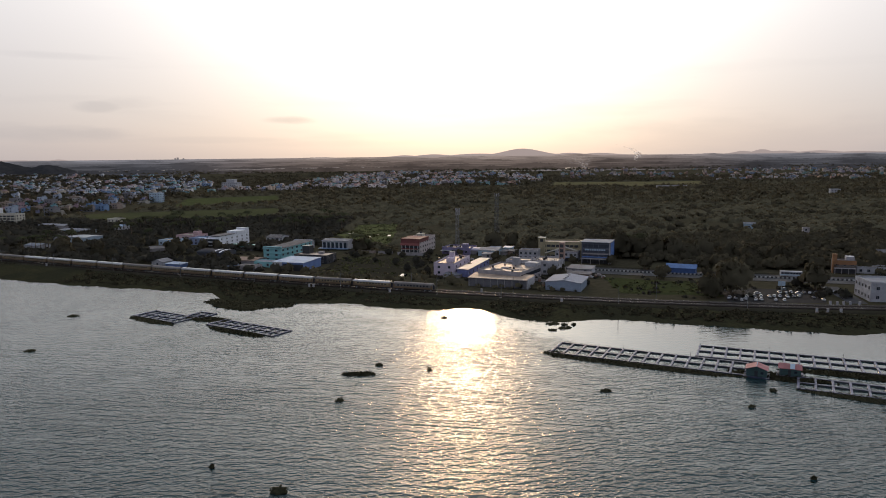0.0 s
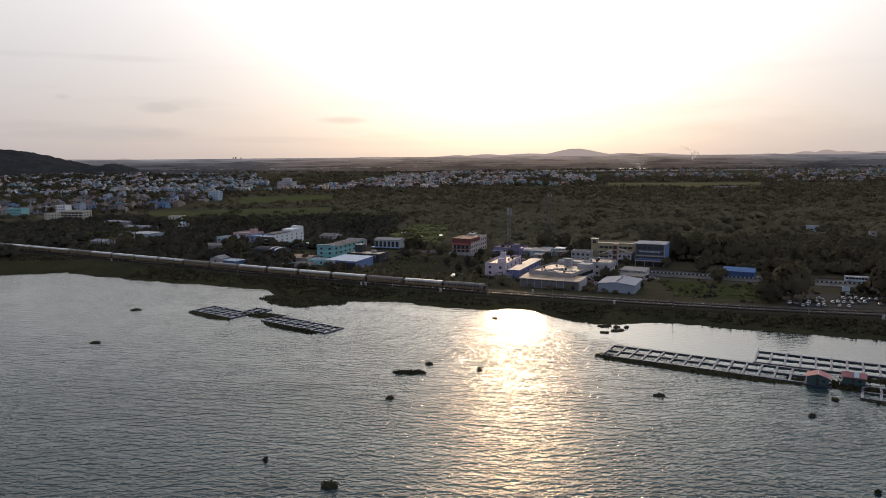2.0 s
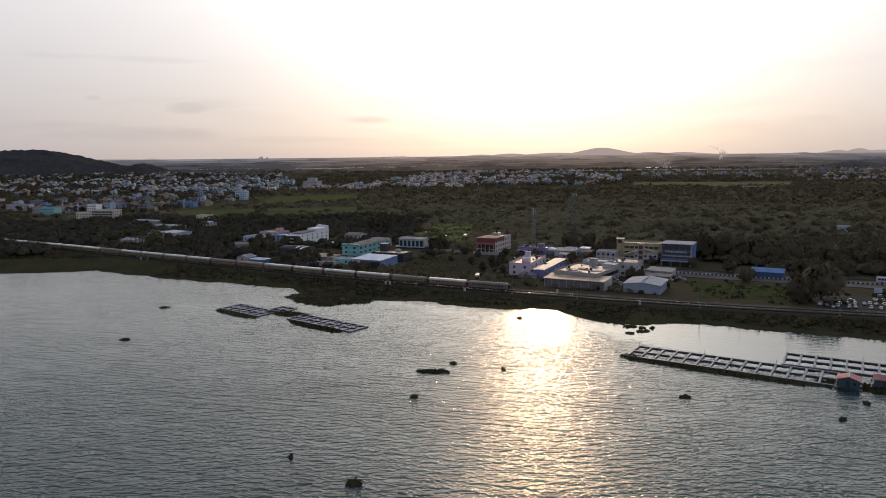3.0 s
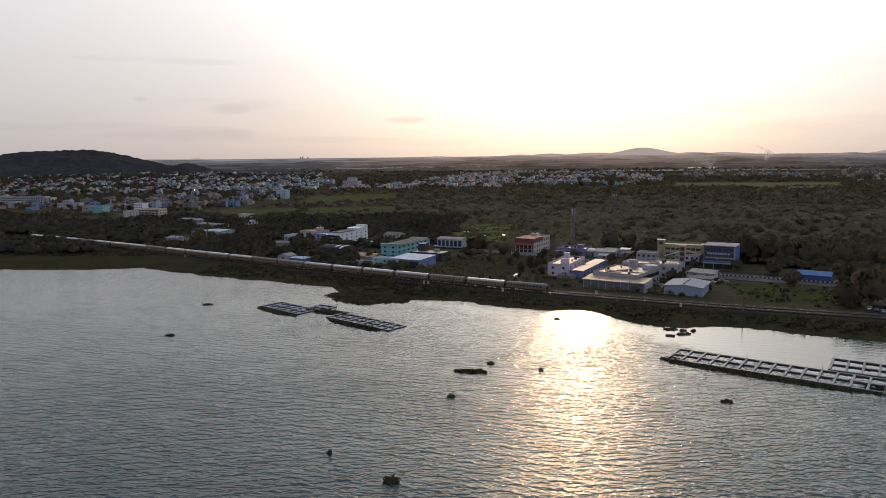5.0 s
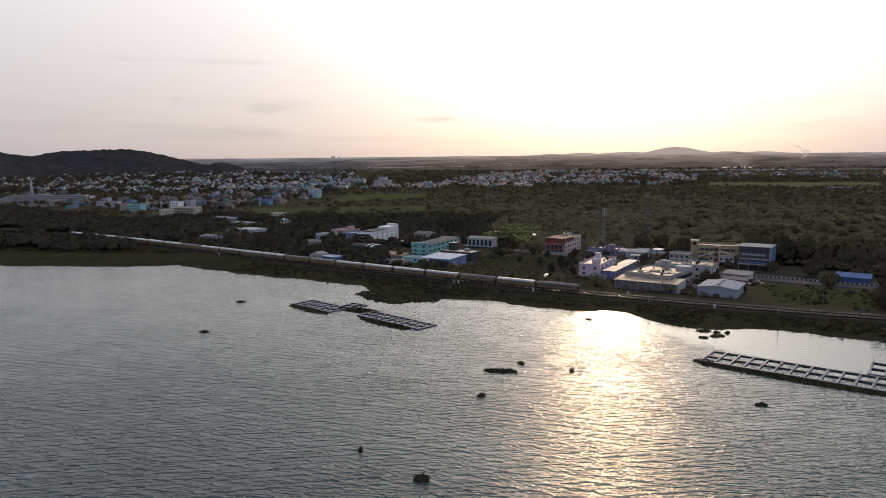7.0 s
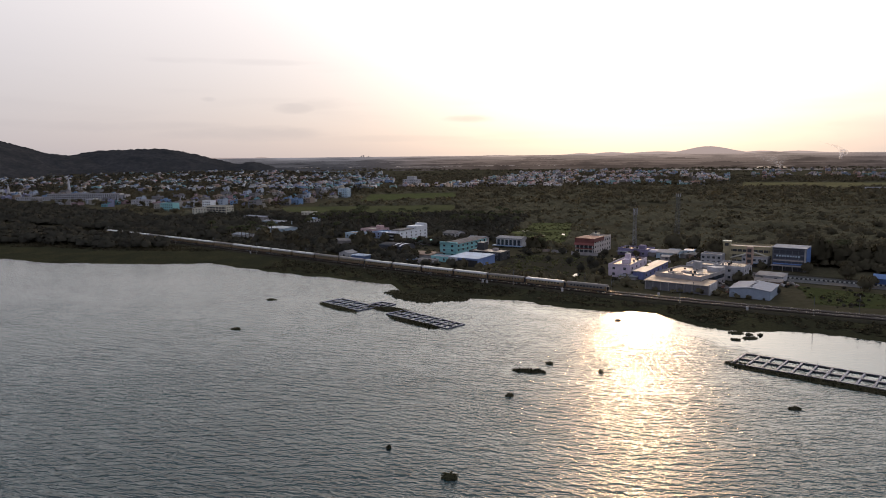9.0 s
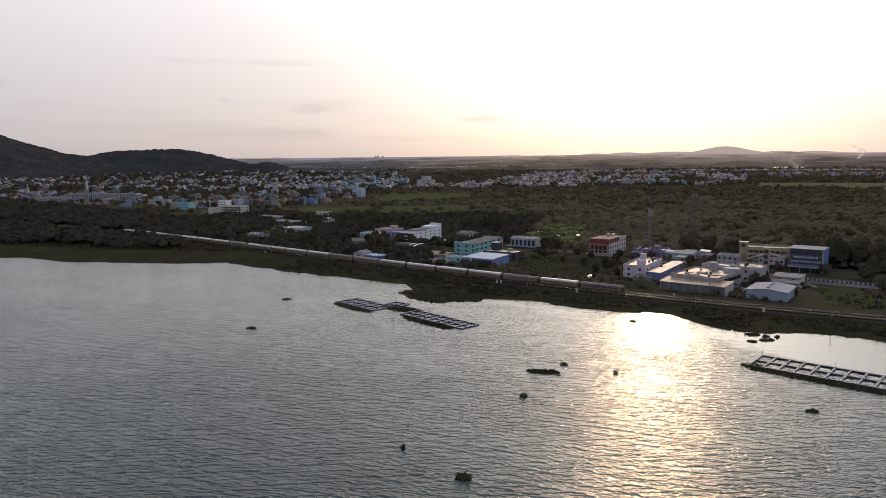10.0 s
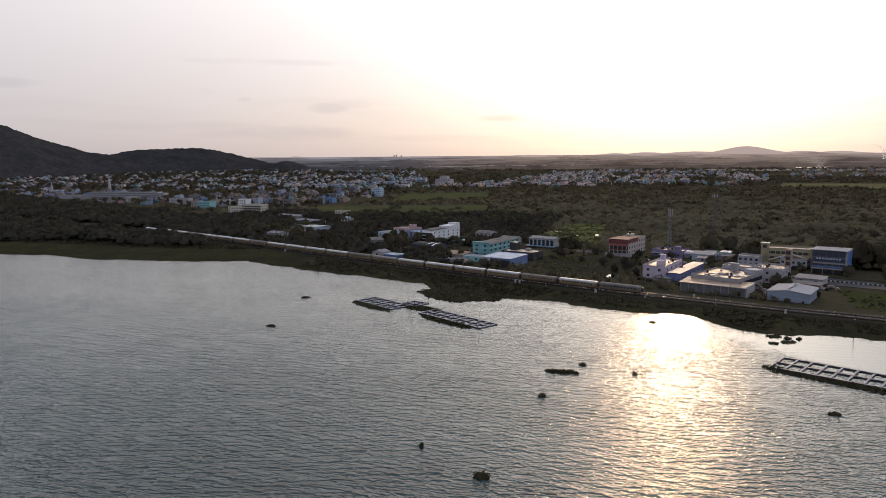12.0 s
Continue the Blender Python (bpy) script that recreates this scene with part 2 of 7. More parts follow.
def water_mat():
    """Lake water: wind waves of several lengths, choppy in the open and calm in the lee of the bank."""
    m = bpy.data.materials.new("lake_water")
    m.use_nodes = True
    nt = m.node_tree
    N, L = nt.nodes.new, nt.links.new
    p = nt.nodes["Principled BSDF"]
    geo = N("ShaderNodeNewGeometry")
    p.inputs["Base Color"].default_value = (*WATER_BODY, 1)
    p.inputs["IOR"].default_value = 1.36

    def calc(op, a, b):
        n = N("ShaderNodeMath")
        n.operation = op
        for i, v in enumerate((a, b)):
            if isinstance(v, (int, float)):
                n.inputs[i].default_value = v
            else:
                L(v, n.inputs[i])
        return n.outputs[0]

    def ramp(value, a, b, c, d, smooth=True):
        n = N("ShaderNodeMapRange")
        n.interpolation_type = "SMOOTHSTEP" if smooth else "LINEAR"
        for i, v in enumerate((a, b, c, d)):
            if isinstance(v, (int, float)):
                n.inputs[i + 1].default_value = v
            else:
                L(v, n.inputs[i + 1])
        L(value, n.inputs[0])
        return n.outputs[0]

    def rough_noise(sx, sy, angle=0, detail=2.0):
        mp = N("ShaderNodeMapping")
        mp.inputs["Rotation"].default_value = (0, 0, radians(angle))
        mp.inputs["Scale"].default_value = (sx, sy, 1)
        L(geo.outputs["Position"], mp.inputs[0])
        t = N("ShaderNodeTexNoise")
        t.inputs["Scale"].default_value, t.inputs["Detail"].default_value = 1.0, detail
        L(mp.outputs[0], t.inputs["Vector"])
        return t.outputs["Fac"]

    total = None
    for angle, length, height, tangle in WAVES:
        k = 0.314 / length
        mp = N("ShaderNodeMapping")
        mp.inputs["Rotation"].default_value = (0, 0, radians(angle))
        mp.inputs["Scale"].default_value = (k * 0.8, k, 1)
        L(geo.outputs["Position"], mp.inputs[0])
        w = N("ShaderNodeTexWave")
        w.wave_type, w.bands_direction, w.wave_profile = "BANDS", "Y", "SIN"
        w.inputs["Scale"].default_value, w.inputs["Distortion"].default_value = 1.0, tangle
        w.inputs["Detail"].default_value, w.inputs["Detail Scale"].default_value = 2.0, 3.2
        L(mp.outputs[0], w.inputs["Vector"])
        # wave groups come and go; crests are narrower than troughs
        crest = calc("POWER", w.outputs["Fac"], 2.0)
        group = ramp(rough_noise(0.16 / length, 0.3 / length, angle + 20), 0.33, 0.66, 0.15, 1.25)
        h = calc("MULTIPLY", calc("MULTIPLY", crest, group), height)
        total = h if total is None else calc("ADD", total, h)
    total = calc("ADD", total, calc("MULTIPLY", rough_noise(1.1, 2.0, -10, 2.5), RIPPLE))

    sep = N("ShaderNodeSeparateXYZ")
    L(geo.outputs["Position"], sep.inputs[0])
    # gusts, the calm strip in the lee of the bank, and ripples flattening with less fetch
    gust = ramp(rough_noise(0.012, 0.02), 0.35, 0.65, 0.8, 1.12)
    inshore = calc("ADD", calc("MULTIPLY", sep.outputs[0], 0.49), sep.outputs[1])
    inshore = calc("ADD", inshore, calc("MULTIPLY", calc("SUBTRACT", rough_noise(0.03, 0.09, 0, 3.0), 0.5), 20.0))
    calm = ramp(sep.outputs[0], 5, 60, LEE[0], LEE[1])
    lee = ramp(inshore, ramp(sep.outputs[0], 20, 70, 276, 252), ramp(sep.outputs[0], 20, 70, 294, 282), 1.0, calm)
    fetch = ramp(sep.outputs[1], 120, 310, FETCH[0], FETCH[1], False)
    b = N("ShaderNodeBump")
    b.inputs["Strength"].default_value, b.inputs["Distance"].default_value = 1.0, 1.0
    L(calc("MULTIPLY", calc("MULTIPLY", calc("MULTIPLY", total, gust), lee), fetch), b.inputs["Height"])
    L(b.outputs[0], p.inputs["Normal"])
    L(ramp(lee, 0.1, 1.0, 0.05, WATER_ROUGH), p.inputs["Roughness"])
    MATS["lake_water"] = m
    return m


WATER_ROUGH, WATER_BODY = 0.18, (0.009, 0.026, 0.029)
RIPPLE, LEE, FETCH = 0.03, (0.5, 0.2), (1.5, 0.55)
# angle of the crests, wave length, wave height in metres, unevenness
WAVES = [(8, 3.7, 0.075, 2.6), (-19, 3.0, 0.060, 2.6), (14, 2.2, 0.056, 3.0), (-24, 1.8, 0.055, 3.0), (40, 1.4, 0.034, 3.0), (-4, 1.1, 0.038, 3.0), (-52, 0.9, 0.020, 3.0), (22, 0.65, 0.018, 3.0), (-20, 0.5, 0.012, 3.0)]

M_WATER = water_mat()
# warm brown in the land colour stands in for haze over it
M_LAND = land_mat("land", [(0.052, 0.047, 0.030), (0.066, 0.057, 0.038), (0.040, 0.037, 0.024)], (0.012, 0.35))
M_MARSH = land_mat("marsh_weed", [(0.031, 0.031, 0.019), (0.044, 0.042, 0.023), (0.022, 0.021, 0.014)], (0.05, 0.8), 1.0)
M_FIELD = land_mat("field_grass", [(0.064, 0.072, 0.032), (0.082, 0.088, 0.040), (0.047, 0.053, 0.024)], (0.05, 0.4), 0.8)
M_DRY = land_mat("dry_earth", [(0.034, 0.031, 0.022), (0.046, 0.040, 0.029), (0.026, 0.025, 0.017)], (0.05, 0.7), 0.5)
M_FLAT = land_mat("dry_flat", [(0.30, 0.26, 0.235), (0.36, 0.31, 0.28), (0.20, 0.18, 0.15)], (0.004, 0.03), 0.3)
# scrub greyed towards blue in its colour, standing in for haze
M_HILL = land_mat("hill_scrub", [(0.036, 0.036, 0.038), (0.050, 0.048, 0.050), (0.026, 0.027, 0.029)], (0.012, 0.07), 1.0)
M_THICKET = land_mat("thicket_leaves", [(0.073, 0.066, 0.043), (0.092, 0.080, 0.052), (0.054, 0.050, 0.033)], (0.02, 0.45), 1.0)
per_crown_tint(M_THICKET, 0.13, 0.8, 1.18)
M_BALLAST = mat("ballast", (0.036, 0.029, 0.025), 0.95, var=0.4, scale=0.8, bump=0.8, ior=1.1)
M_ASPHALT = mat("asphalt", (0.055, 0.055, 0.06), 0.85, var=0.3, scale=0.3, bump=0.3, ior=1.2)
M_LEAF_A = leaf_mat("leaf_dark", (0.078, 0.068, 0.046), (0.124, 0.106, 0.070), 0.35)
M_LEAF_D = leaf_mat("leaf_lakeside", (0.042, 0.040, 0.033), (0.080, 0.071, 0.053), 0.28)
# scrub leaves paled and browned in colour, standing in for haze
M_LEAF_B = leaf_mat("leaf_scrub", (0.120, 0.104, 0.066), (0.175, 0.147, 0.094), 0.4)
M_LEAF_C = leaf_mat("leaf_palm", (0.040, 0.044, 0.024), (0.082, 0.080, 0.042))
M_WEED = leaf_mat("leaf_weed", (0.036, 0.035, 0.022), (0.066, 0.060, 0.036), 0.2)
M_GRASSY = leaf_mat("leaf_rank_grass", (0.078, 0.080, 0.040), (0.128, 0.125, 0.062), 0.3)
M_BANK = leaf_mat("leaf_bank", (0.034, 0.031, 0.020), (0.074, 0.062, 0.038), 0.2)
M_BARK = mat("bark", (0.11, 0.08, 0.055), 0.95, var=0.4, scale=3, bump=0.6)
M_RAIL = mat("rail_steel", (0.42, 0.38, 0.34), 0.22, 1.0, var=0.2)
M_SLEEPER = mat("concrete_sleeper", (0.055, 0.046, 0.040), 0.95, ior=1.15)
M_STEEL = mat("galvanised_steel", (0.35, 0.36, 0.38), 0.45, 0.8)
M_DARKSTEEL = mat("dark_steel", (0.05, 0.05, 0.055), 0.6, 0.5)
M_GLASS = mat("window_glass", (0.03, 0.035, 0.045), 0.12, 0.0, var=0.2, bump=0.0, ior=1.5)
M_WHITE = mat("white_paint", (0.40, 0.39, 0.42), 0.75, var=0.3, scale=0.35, dirt=(0.25, 0.235, 0.235))
M_CREAM = mat("cream_paint", (0.54, 0.495, 0.41), 0.75, var=0.28, scale=0.35)
M_YELLOW = mat("yellow_paint", (0.37, 0.31, 0.19), 0.75, var=0.25, scale=0.35)
M_PINK = mat("pink_paint", (0.55, 0.45, 0.53), 0.75, var=0.2, scale=0.35)
M_LILAC = mat("lilac_paint", (0.20, 0.17, 0.28), 0.8, var=0.3, scale=0.35)
M_TEAL = mat("teal_paint", (0.22, 0.45, 0.47), 0.75, var=0.2, scale=0.35)
M_BLUE = mat("blue_paint", (0.13, 0.20, 0.40), 0.6, var=0.2, scale=0.35)
M_SKYBLUE = mat("sky_blue_paint", (0.38, 0.47, 0.56), 0.7, var=0.2, scale=0.35)
M_ORANGE = mat("orange_paint", (0.25, 0.12, 0.055), 0.75, var=0.3, scale=0.35)
M_MAROON = mat("maroon_paint", (0.17, 0.05, 0.045), 0.7, var=0.25, scale=0.35)
# charcoal black, also for panels painted as the shade of open bays
M_BLACK = mat("charcoal_and_shade", (0.03, 0.03, 0.035), 0.5, var=0.2)
M_GREY = mat("grey_render", (0.30, 0.27, 0.27), 0.85, var=0.35, scale=0.3)
M_CONCRETE = mat("stained_concrete", (0.35, 0.275, 0.23), 0.5, var=0.5, scale=0.25, dirt=(0.06, 0.05, 0.045), ior=1.3)
M_BRIGHT = mat("fresh_white_paint", (0.68, 0.68, 0.71), 0.7, var=0.2, scale=0.35)
M_SHEET = mat("sheet_metal_roof", (0.19, 0.195, 0.22), 0.75, 0.05, var=0.35, scale=0.3, ior=1.3)
M_SHEETBLUE = mat("blue_sheet_roof", (0.19, 0.27, 0.41), 0.55, 0.1, var=0.3, scale=0.3)
M_SHEETGREEN = mat("green_sheet_roof", (0.10, 0.26, 0.22), 0.45, 0.3, var=0.2, scale=0.3)
M_ASBESTOS = mat("cement_sheet_roof", (0.15, 0.14, 0.14), 0.95, var=0.45, scale=0.4, ior=1.2)
M_TILE = mat("red_roof_paint", (0.16, 0.045, 0.04), 0.75, var=0.35, scale=0.4)
M_TANK = mat("black_tank_plastic", (0.02, 0.02, 0.02), 0.5)
M_FLOAT = mat("grey_float_plastic", (0.115, 0.11, 0.17), 0.5, var=0.3, scale=0.8, dirt=(0.08, 0.08, 0.115))
M_NET = mat("dark_net_rope", (0.045, 0.045, 0.05), 0.9)
M_COACH = mat("coach_tan_paint", (0.27, 0.20, 0.105), 0.55, var=0.25, scale=0.3)
M_COACHLOW = mat("coach_brown_paint", (0.16, 0.10, 0.055), 0.55, var=0.25, scale=0.3)
M_COACHROOF = mat("coach_roof_silver", (0.33, 0.32, 0.33), 0.4, 0.7, var=0.35, scale=0.3)
M_COACHDULL = mat("coach_roof_dusty", (0.17, 0.15, 0.14), 0.85, 0.0, var=0.3, scale=0.3)
M_RUBBER = mat("tyre_rubber", (0.02, 0.02, 0.02), 0.9)

# ---------------------------------------------------------------- tools for building
def box(bm, x0, y0, z0, x1, y1, z1):
    """A box into bm, from corner to corner."""
    v = [bm.verts.new(c) for c in ((x0, y0, z0), (x1, y0, z0), (x1, y1, z0), (x0, y1, z0),
                                   (x0, y0, z1), (x1, y0, z1), (x1, y1, z1), (x0, y1, z1))]
    for f in ((0, 3, 2, 1), (4, 5, 6, 7), (0, 1, 5, 4), (1, 2, 6, 5), (2, 3, 7, 6), (3, 0, 4, 7)):
        bm.faces.new([v[i] for i in f])
    return bm


def solid(bm, profile, x0, x1):
    """A prism: a closed profile of (y, z), swept along x."""
    a = [bm.verts.new((x0, y, z)) for y, z in profile]
    b = [bm.verts.new((x1, y, z)) for y, z in profile]
    n = len(profile)
    for i in range(n):
        j = (i + 1) % n
        bm.faces.new((a[i], a[j], b[j], b[i]))
    bm.faces.new(a[::-1])
    bm.faces.new(b)
    bmesh.ops.recalc_face_normals(bm, faces=bm.faces)
    return bm


def tube(bm, p, q, r, n=6, r2=None):
    """A bar from p to q."""
    p, q = Vector(p), Vector(q)
    m = (q - p).to_track_quat("Z", "Y").to_matrix()
    r2 = r if r2 is None else r2
    a = [bm.verts.new(p + m @ Vector((r * math.cos(k * math.tau / n), r * math.sin(k * math.tau / n), 0))) for k in range(n)]
    b = [bm.verts.new(q + m @ Vector((r2 * math.cos(k * math.tau / n), r2 * math.sin(k * math.tau / n), 0))) for k in range(n)]
    for k in range(n):
        j = (k + 1) % n
        bm.faces.new((a[k], a[j], b[j], b[k]))
    bm.faces.new(a[::-1])
    bm.faces.new(b)
    return bm


def soften(bm, w):
    bmesh.ops.bevel(bm, geom=list(bm.edges), offset=w, segments=1, affect="EDGES", clamp_overlap=True)
    return bm


def mesh_of(name, bm, material):
    me = bpy.data.meshes.new(name)
    bm.to_mesh(me)
    bm.free()
    me.materials.append(material)
    return me


def part(name, bm, material, parent, label=""):
    """bm as one mesh object under a thing or a part."""
    ob = new(name, mesh_of(name, bm, material) if isinstance(bm, bmesh.types.BMesh) else bm)
    ob.parent = parent
    return tagged(ob, label)


def placed(name, me, parent, m):
    """Shared mesh data as one more part, at m within its parent."""
    ob = new(name, me)
    ob.parent = parent
    ob.matrix_basis = m
    return ob


def thing(name, m, label, category, group=""):
    ob = new(name)
    ob.empty_display_size = 0.5
    ob.matrix_basis = m
    return tagged(ob, label, category, group)


def np_mesh(name, verts, faces, material):
    """A mesh from arrays; all faces have the same number of corners."""
    verts, faces = np.asarray(verts, np.float32), np.asarray(faces, np.int32)
    me = bpy.data.meshes.new(name)
    k = faces.shape[1]
    me.vertices.add(len(verts))
    me.vertices.foreach_set("co", verts.ravel())
    me.loops.add(faces.size)
    me.loops.foreach_set("vertex_index", faces.ravel())
    me.polygons.add(len(faces))
    me.polygons.foreach_set("loop_start", np.arange(0, faces.size, k, dtype=np.int32))
    me.update(calc_edges=True)
    me.materials.append(material)
    return me


def sheet(name, quad, material, z, label, category, n=12, wobble=0.0):
    """A patch of ground cover over a quadrilateral, with an uneven edge."""
    q = [Vector((x, y)) for x, y in quad]
    vs, fs = [], []
    for i in range(n + 1):
        for j in range(n + 1):
            u, v = i / n, j / n
            p = q[0].lerp(q[1], u).lerp(q[3].lerp(q[2], u), v)
            k = wobble if i in (0, n) or j in (0, n) else 0
            px = p.x + k * noise.noise((p.x * 0.05, p.y * 0.05, 3.0)) * 2
            py = p.y + k * noise.noise((p.x * 0.05, p.y * 0.05, 9.0)) * 2
            vs.append((px, py, ground_z(px, py) + z))
    for i in range(n):
        for j in range(n):
            a = i * (n + 1) + j
            fs.append((a, a + n + 1, a + n + 2, a + 1))
    return tagged(new(name, np_mesh(name, vs, fs, material)), label, category, kind="structure")


# ---------------------------------------------------------------- the lie of the land
SHORE = [(-5200, 300), (-900, 375), (-460, 395), (-411, 399), (-375, 389), (-300, 397), (-262, 407), (-205, 383), (-150, 367),
         (-121, 356), (-108, 337), (-73, 330), (-45, 328), (-24, 316), (14, 313), (30, 292), (47, 286), (63, 293), (93, 282),
         (150, 263), (200, 262), (400, 225), (900, 150), (5200, 0)]
SX, SY = np.array([p[0] for p in SHORE], float), np.array([p[1] for p in SHORE], float)


def shore_y(x):
    """Where the bank meets the water."""
    ripple = 3.2 * noise.noise((x * 0.07, 0, 0)) + 1.6 * noise.noise((x * 0.23, 5, 0))
    return float(np.interp(x, SX, SY)) + ripple


def track_y(x):
    """The line of the railway."""
    u = x / 100
    if u < -5:
        return 0.634 * -125 + 4.635 * 25 + 34.8 * 5 + 336.14 + (u + 5) * (1.9 * 25 - 46.35 - 34.8)
    if u > 2.2:
        return 0.634 * 10.65 + 4.635 * 4.84 - 34.8 * 2.2 + 336.14 - (u - 2.2) * 5.2
    return 0.634 * u ** 3 + 4.635 * u * u - 34.8 * u + 336.14


def ground_z(x, y):
    s = y - shore_y(x) if y > 0 else -900 - y
    if s < 0:
        z = max(-1.6, 0.25 * s)
    elif s < 12:
        z = 0.12 * s
    else:
        z = 1.44 + 0.56 * min(1.0, (s - 12) / 20)
    r = math.hypot(x, y)
    if r > 2200:
        z += 50.5 * min(0.93, (r - 2200) / 2700) ** 1.15
    return z


def make_ground():
    near = list(np.arange(-540, 300, 3.0))
    left = [-540 - 8 * 1.11 ** k * (k + 1) ** 0.6 for k in range(1, 36)]
    right = [300 + 8 * 1.11 ** k * (k + 1) ** 0.6 for k in range(1, 36)]
    xs = sorted(v for v in left + near + right if -5400 < v < 5400)
    ss = [-40, -12, -5, -1.5, 0, 1.5, 4, 8, 12, 18, 26, 34, 44, 58, 80, 110, 150, 200, 270, 350, 450, 570, 700, 850, 1020,
          1220, 1450, 1700, 1980, 2280, 2600, 2950, 3300, 3650, 4000, 4400, 4800, 5300]
    back = [-5400, -4000, -2800, -2000, -1400, -1050, -935, -910, -900, -890, -500, -100]
    vs, fs = [], []
    for x in xs:
        s0 = shore_y(x)
        for y in back + [s0 + s for s in ss]:
            vs.append((x, y, ground_z(x, y)))
    n = len(back) + len(ss)
    for i in range(len(xs) - 1):
        for j in range(n - 1):
            a = i * n + j
            fs.append((a, a + n, a + n + 1, a + 1))
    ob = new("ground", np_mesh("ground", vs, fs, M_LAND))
    ob.data.polygons.foreach_set("use_smooth", [True] * len(fs))
    tagged(ob, "dark scrub and grass covered plain reaching the horizon", "ground", kind="structure")


make_ground()
bm = bmesh.new()
bm.faces.new([bm.verts.new(c) for c in ((-5300, -925, 0), (5300, -925, 0), (5300, 480, 0), (-5300, 480, 0))])
water = new("water", mesh_of("water", bm, M_WATER))
tagged(water, "grey-green rippled lake water with low sun glitter", "lake", kind="structure")


# ---------------------------------------------------------------- hills and distance
HILLS = []


def hill_height(peaks, x, y):
    h = 0.0
    for px, py, ph, rx, ry in peaks:
        d = ((x - px) / rx) ** 2 + ((y - py) / ry) ** 2
        h = max(h, ph * (max(0.0, 1 - d * 0.42) ** 2.2)) if d < 2.38 else h
    return h * (1 + 0.10 * noise.noise((x * 0.006, y * 0.006, 1)))


def make_hill(name, label, peaks, cell, x0, x1, y0, y1, rough, material):
    """A wooded hill: rounded summits with a rough skin of tree tops."""
    nx, ny = int((x1 - x0) / cell), int((y1 - y0) / cell)
    rng = np.random.default_rng(nx)
    vs, fs = [], []
    for i in range(nx + 1):
        for j in range(ny + 1):
            x, y = x0 + i * cell, y0 + j * cell
            h = hill_height(peaks, x, y)
            k = min(1, h / 12)
            h += k * rough * (noise.noise((x * 0.03, y * 0.03, 2)) + 0.6 * noise.noise((x * 0.06, y * 0.06, 4))) + k * rng.uniform(-3.0, 4.0)
            vs.append((x, y, ground_z(x, y) - 3 + h))
    for i in range(nx):
        for j in range(ny):
            a = i * (ny + 1) + j
            fs.append((a, a + ny + 1, a + ny + 2, a + 1))
    ob = new(name, np_mesh(name, vs, fs, material))
    HILLS.append(peaks)
    return tagged(ob, label, "hill", kind="structure")


make_hill("hill_1", "dark wooded hill with a rounded flat top", [(-1800, 2420, 84, 330, 300), (-1980, 2480, 80, 300, 300), (-1600, 2440, 46, 150, 180), (-1355, 2430, 34, 80, 120)],
          11, -2600, -1150, 1900, 3000, 5, M_HILL)
make_hill("hill_2", "tall dark wooded hill rising above the town", [(-2560, 1820, 226, 630, 600), (-2230, 2010, 100, 400, 400), (-2060, 2160, 68, 330, 330)],
          11, -3500, -1500, 1150, 2700, 5, M_HILL)


def distant_ridge(name, label, summits, radius, rim, rough, material, category):
    """A far chain of hills or trees along an arc, solid, with a waving crest."""
    vs, fs = [], []
    cols = 900
    for i in range(cols + 1):
        a = radians(-62 + 124 * i / cols)
        top = 0.0
        for az, h, w in summits:
            top = max(top, h * math.exp(-((math.degrees(a) - az) / w) ** 2))
        top += rough * (1.2 + noise.noise((i * 0.11, 0, rim)) + 0.7 * noise.noise((i * 0.4, 3, rim)) + 0.4 * noise.noise((i * 1.3, 5, rim)))
        for r, z in ((radius, rim - 25), (radius, rim + top), (radius + 20, rim + top), (radius + 20, rim - 25)):
            vs.append((r * math.sin(a), r * math.cos(a), z))
    for i in range(cols):
        for j in range(3):
            a = i * 4 + j
            fs.append((a, a + 4, a + 5, a + 1))
    ob = new(name, np_mesh(name, vs, fs, material))
    return tagged(ob, label, category, kind="structure")


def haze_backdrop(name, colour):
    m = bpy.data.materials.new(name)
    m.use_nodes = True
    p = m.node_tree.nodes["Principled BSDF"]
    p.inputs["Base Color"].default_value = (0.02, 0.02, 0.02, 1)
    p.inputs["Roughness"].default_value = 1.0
    # haze painted as the far shape's own glowing colour
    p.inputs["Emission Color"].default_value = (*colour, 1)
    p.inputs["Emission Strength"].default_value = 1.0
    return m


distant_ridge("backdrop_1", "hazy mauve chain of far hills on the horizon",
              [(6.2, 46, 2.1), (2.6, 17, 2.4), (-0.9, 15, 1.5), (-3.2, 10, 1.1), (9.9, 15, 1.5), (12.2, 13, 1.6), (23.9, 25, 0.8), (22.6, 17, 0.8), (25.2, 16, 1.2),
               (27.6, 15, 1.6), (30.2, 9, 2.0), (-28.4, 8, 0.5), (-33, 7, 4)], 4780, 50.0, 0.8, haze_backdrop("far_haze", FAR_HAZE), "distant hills")


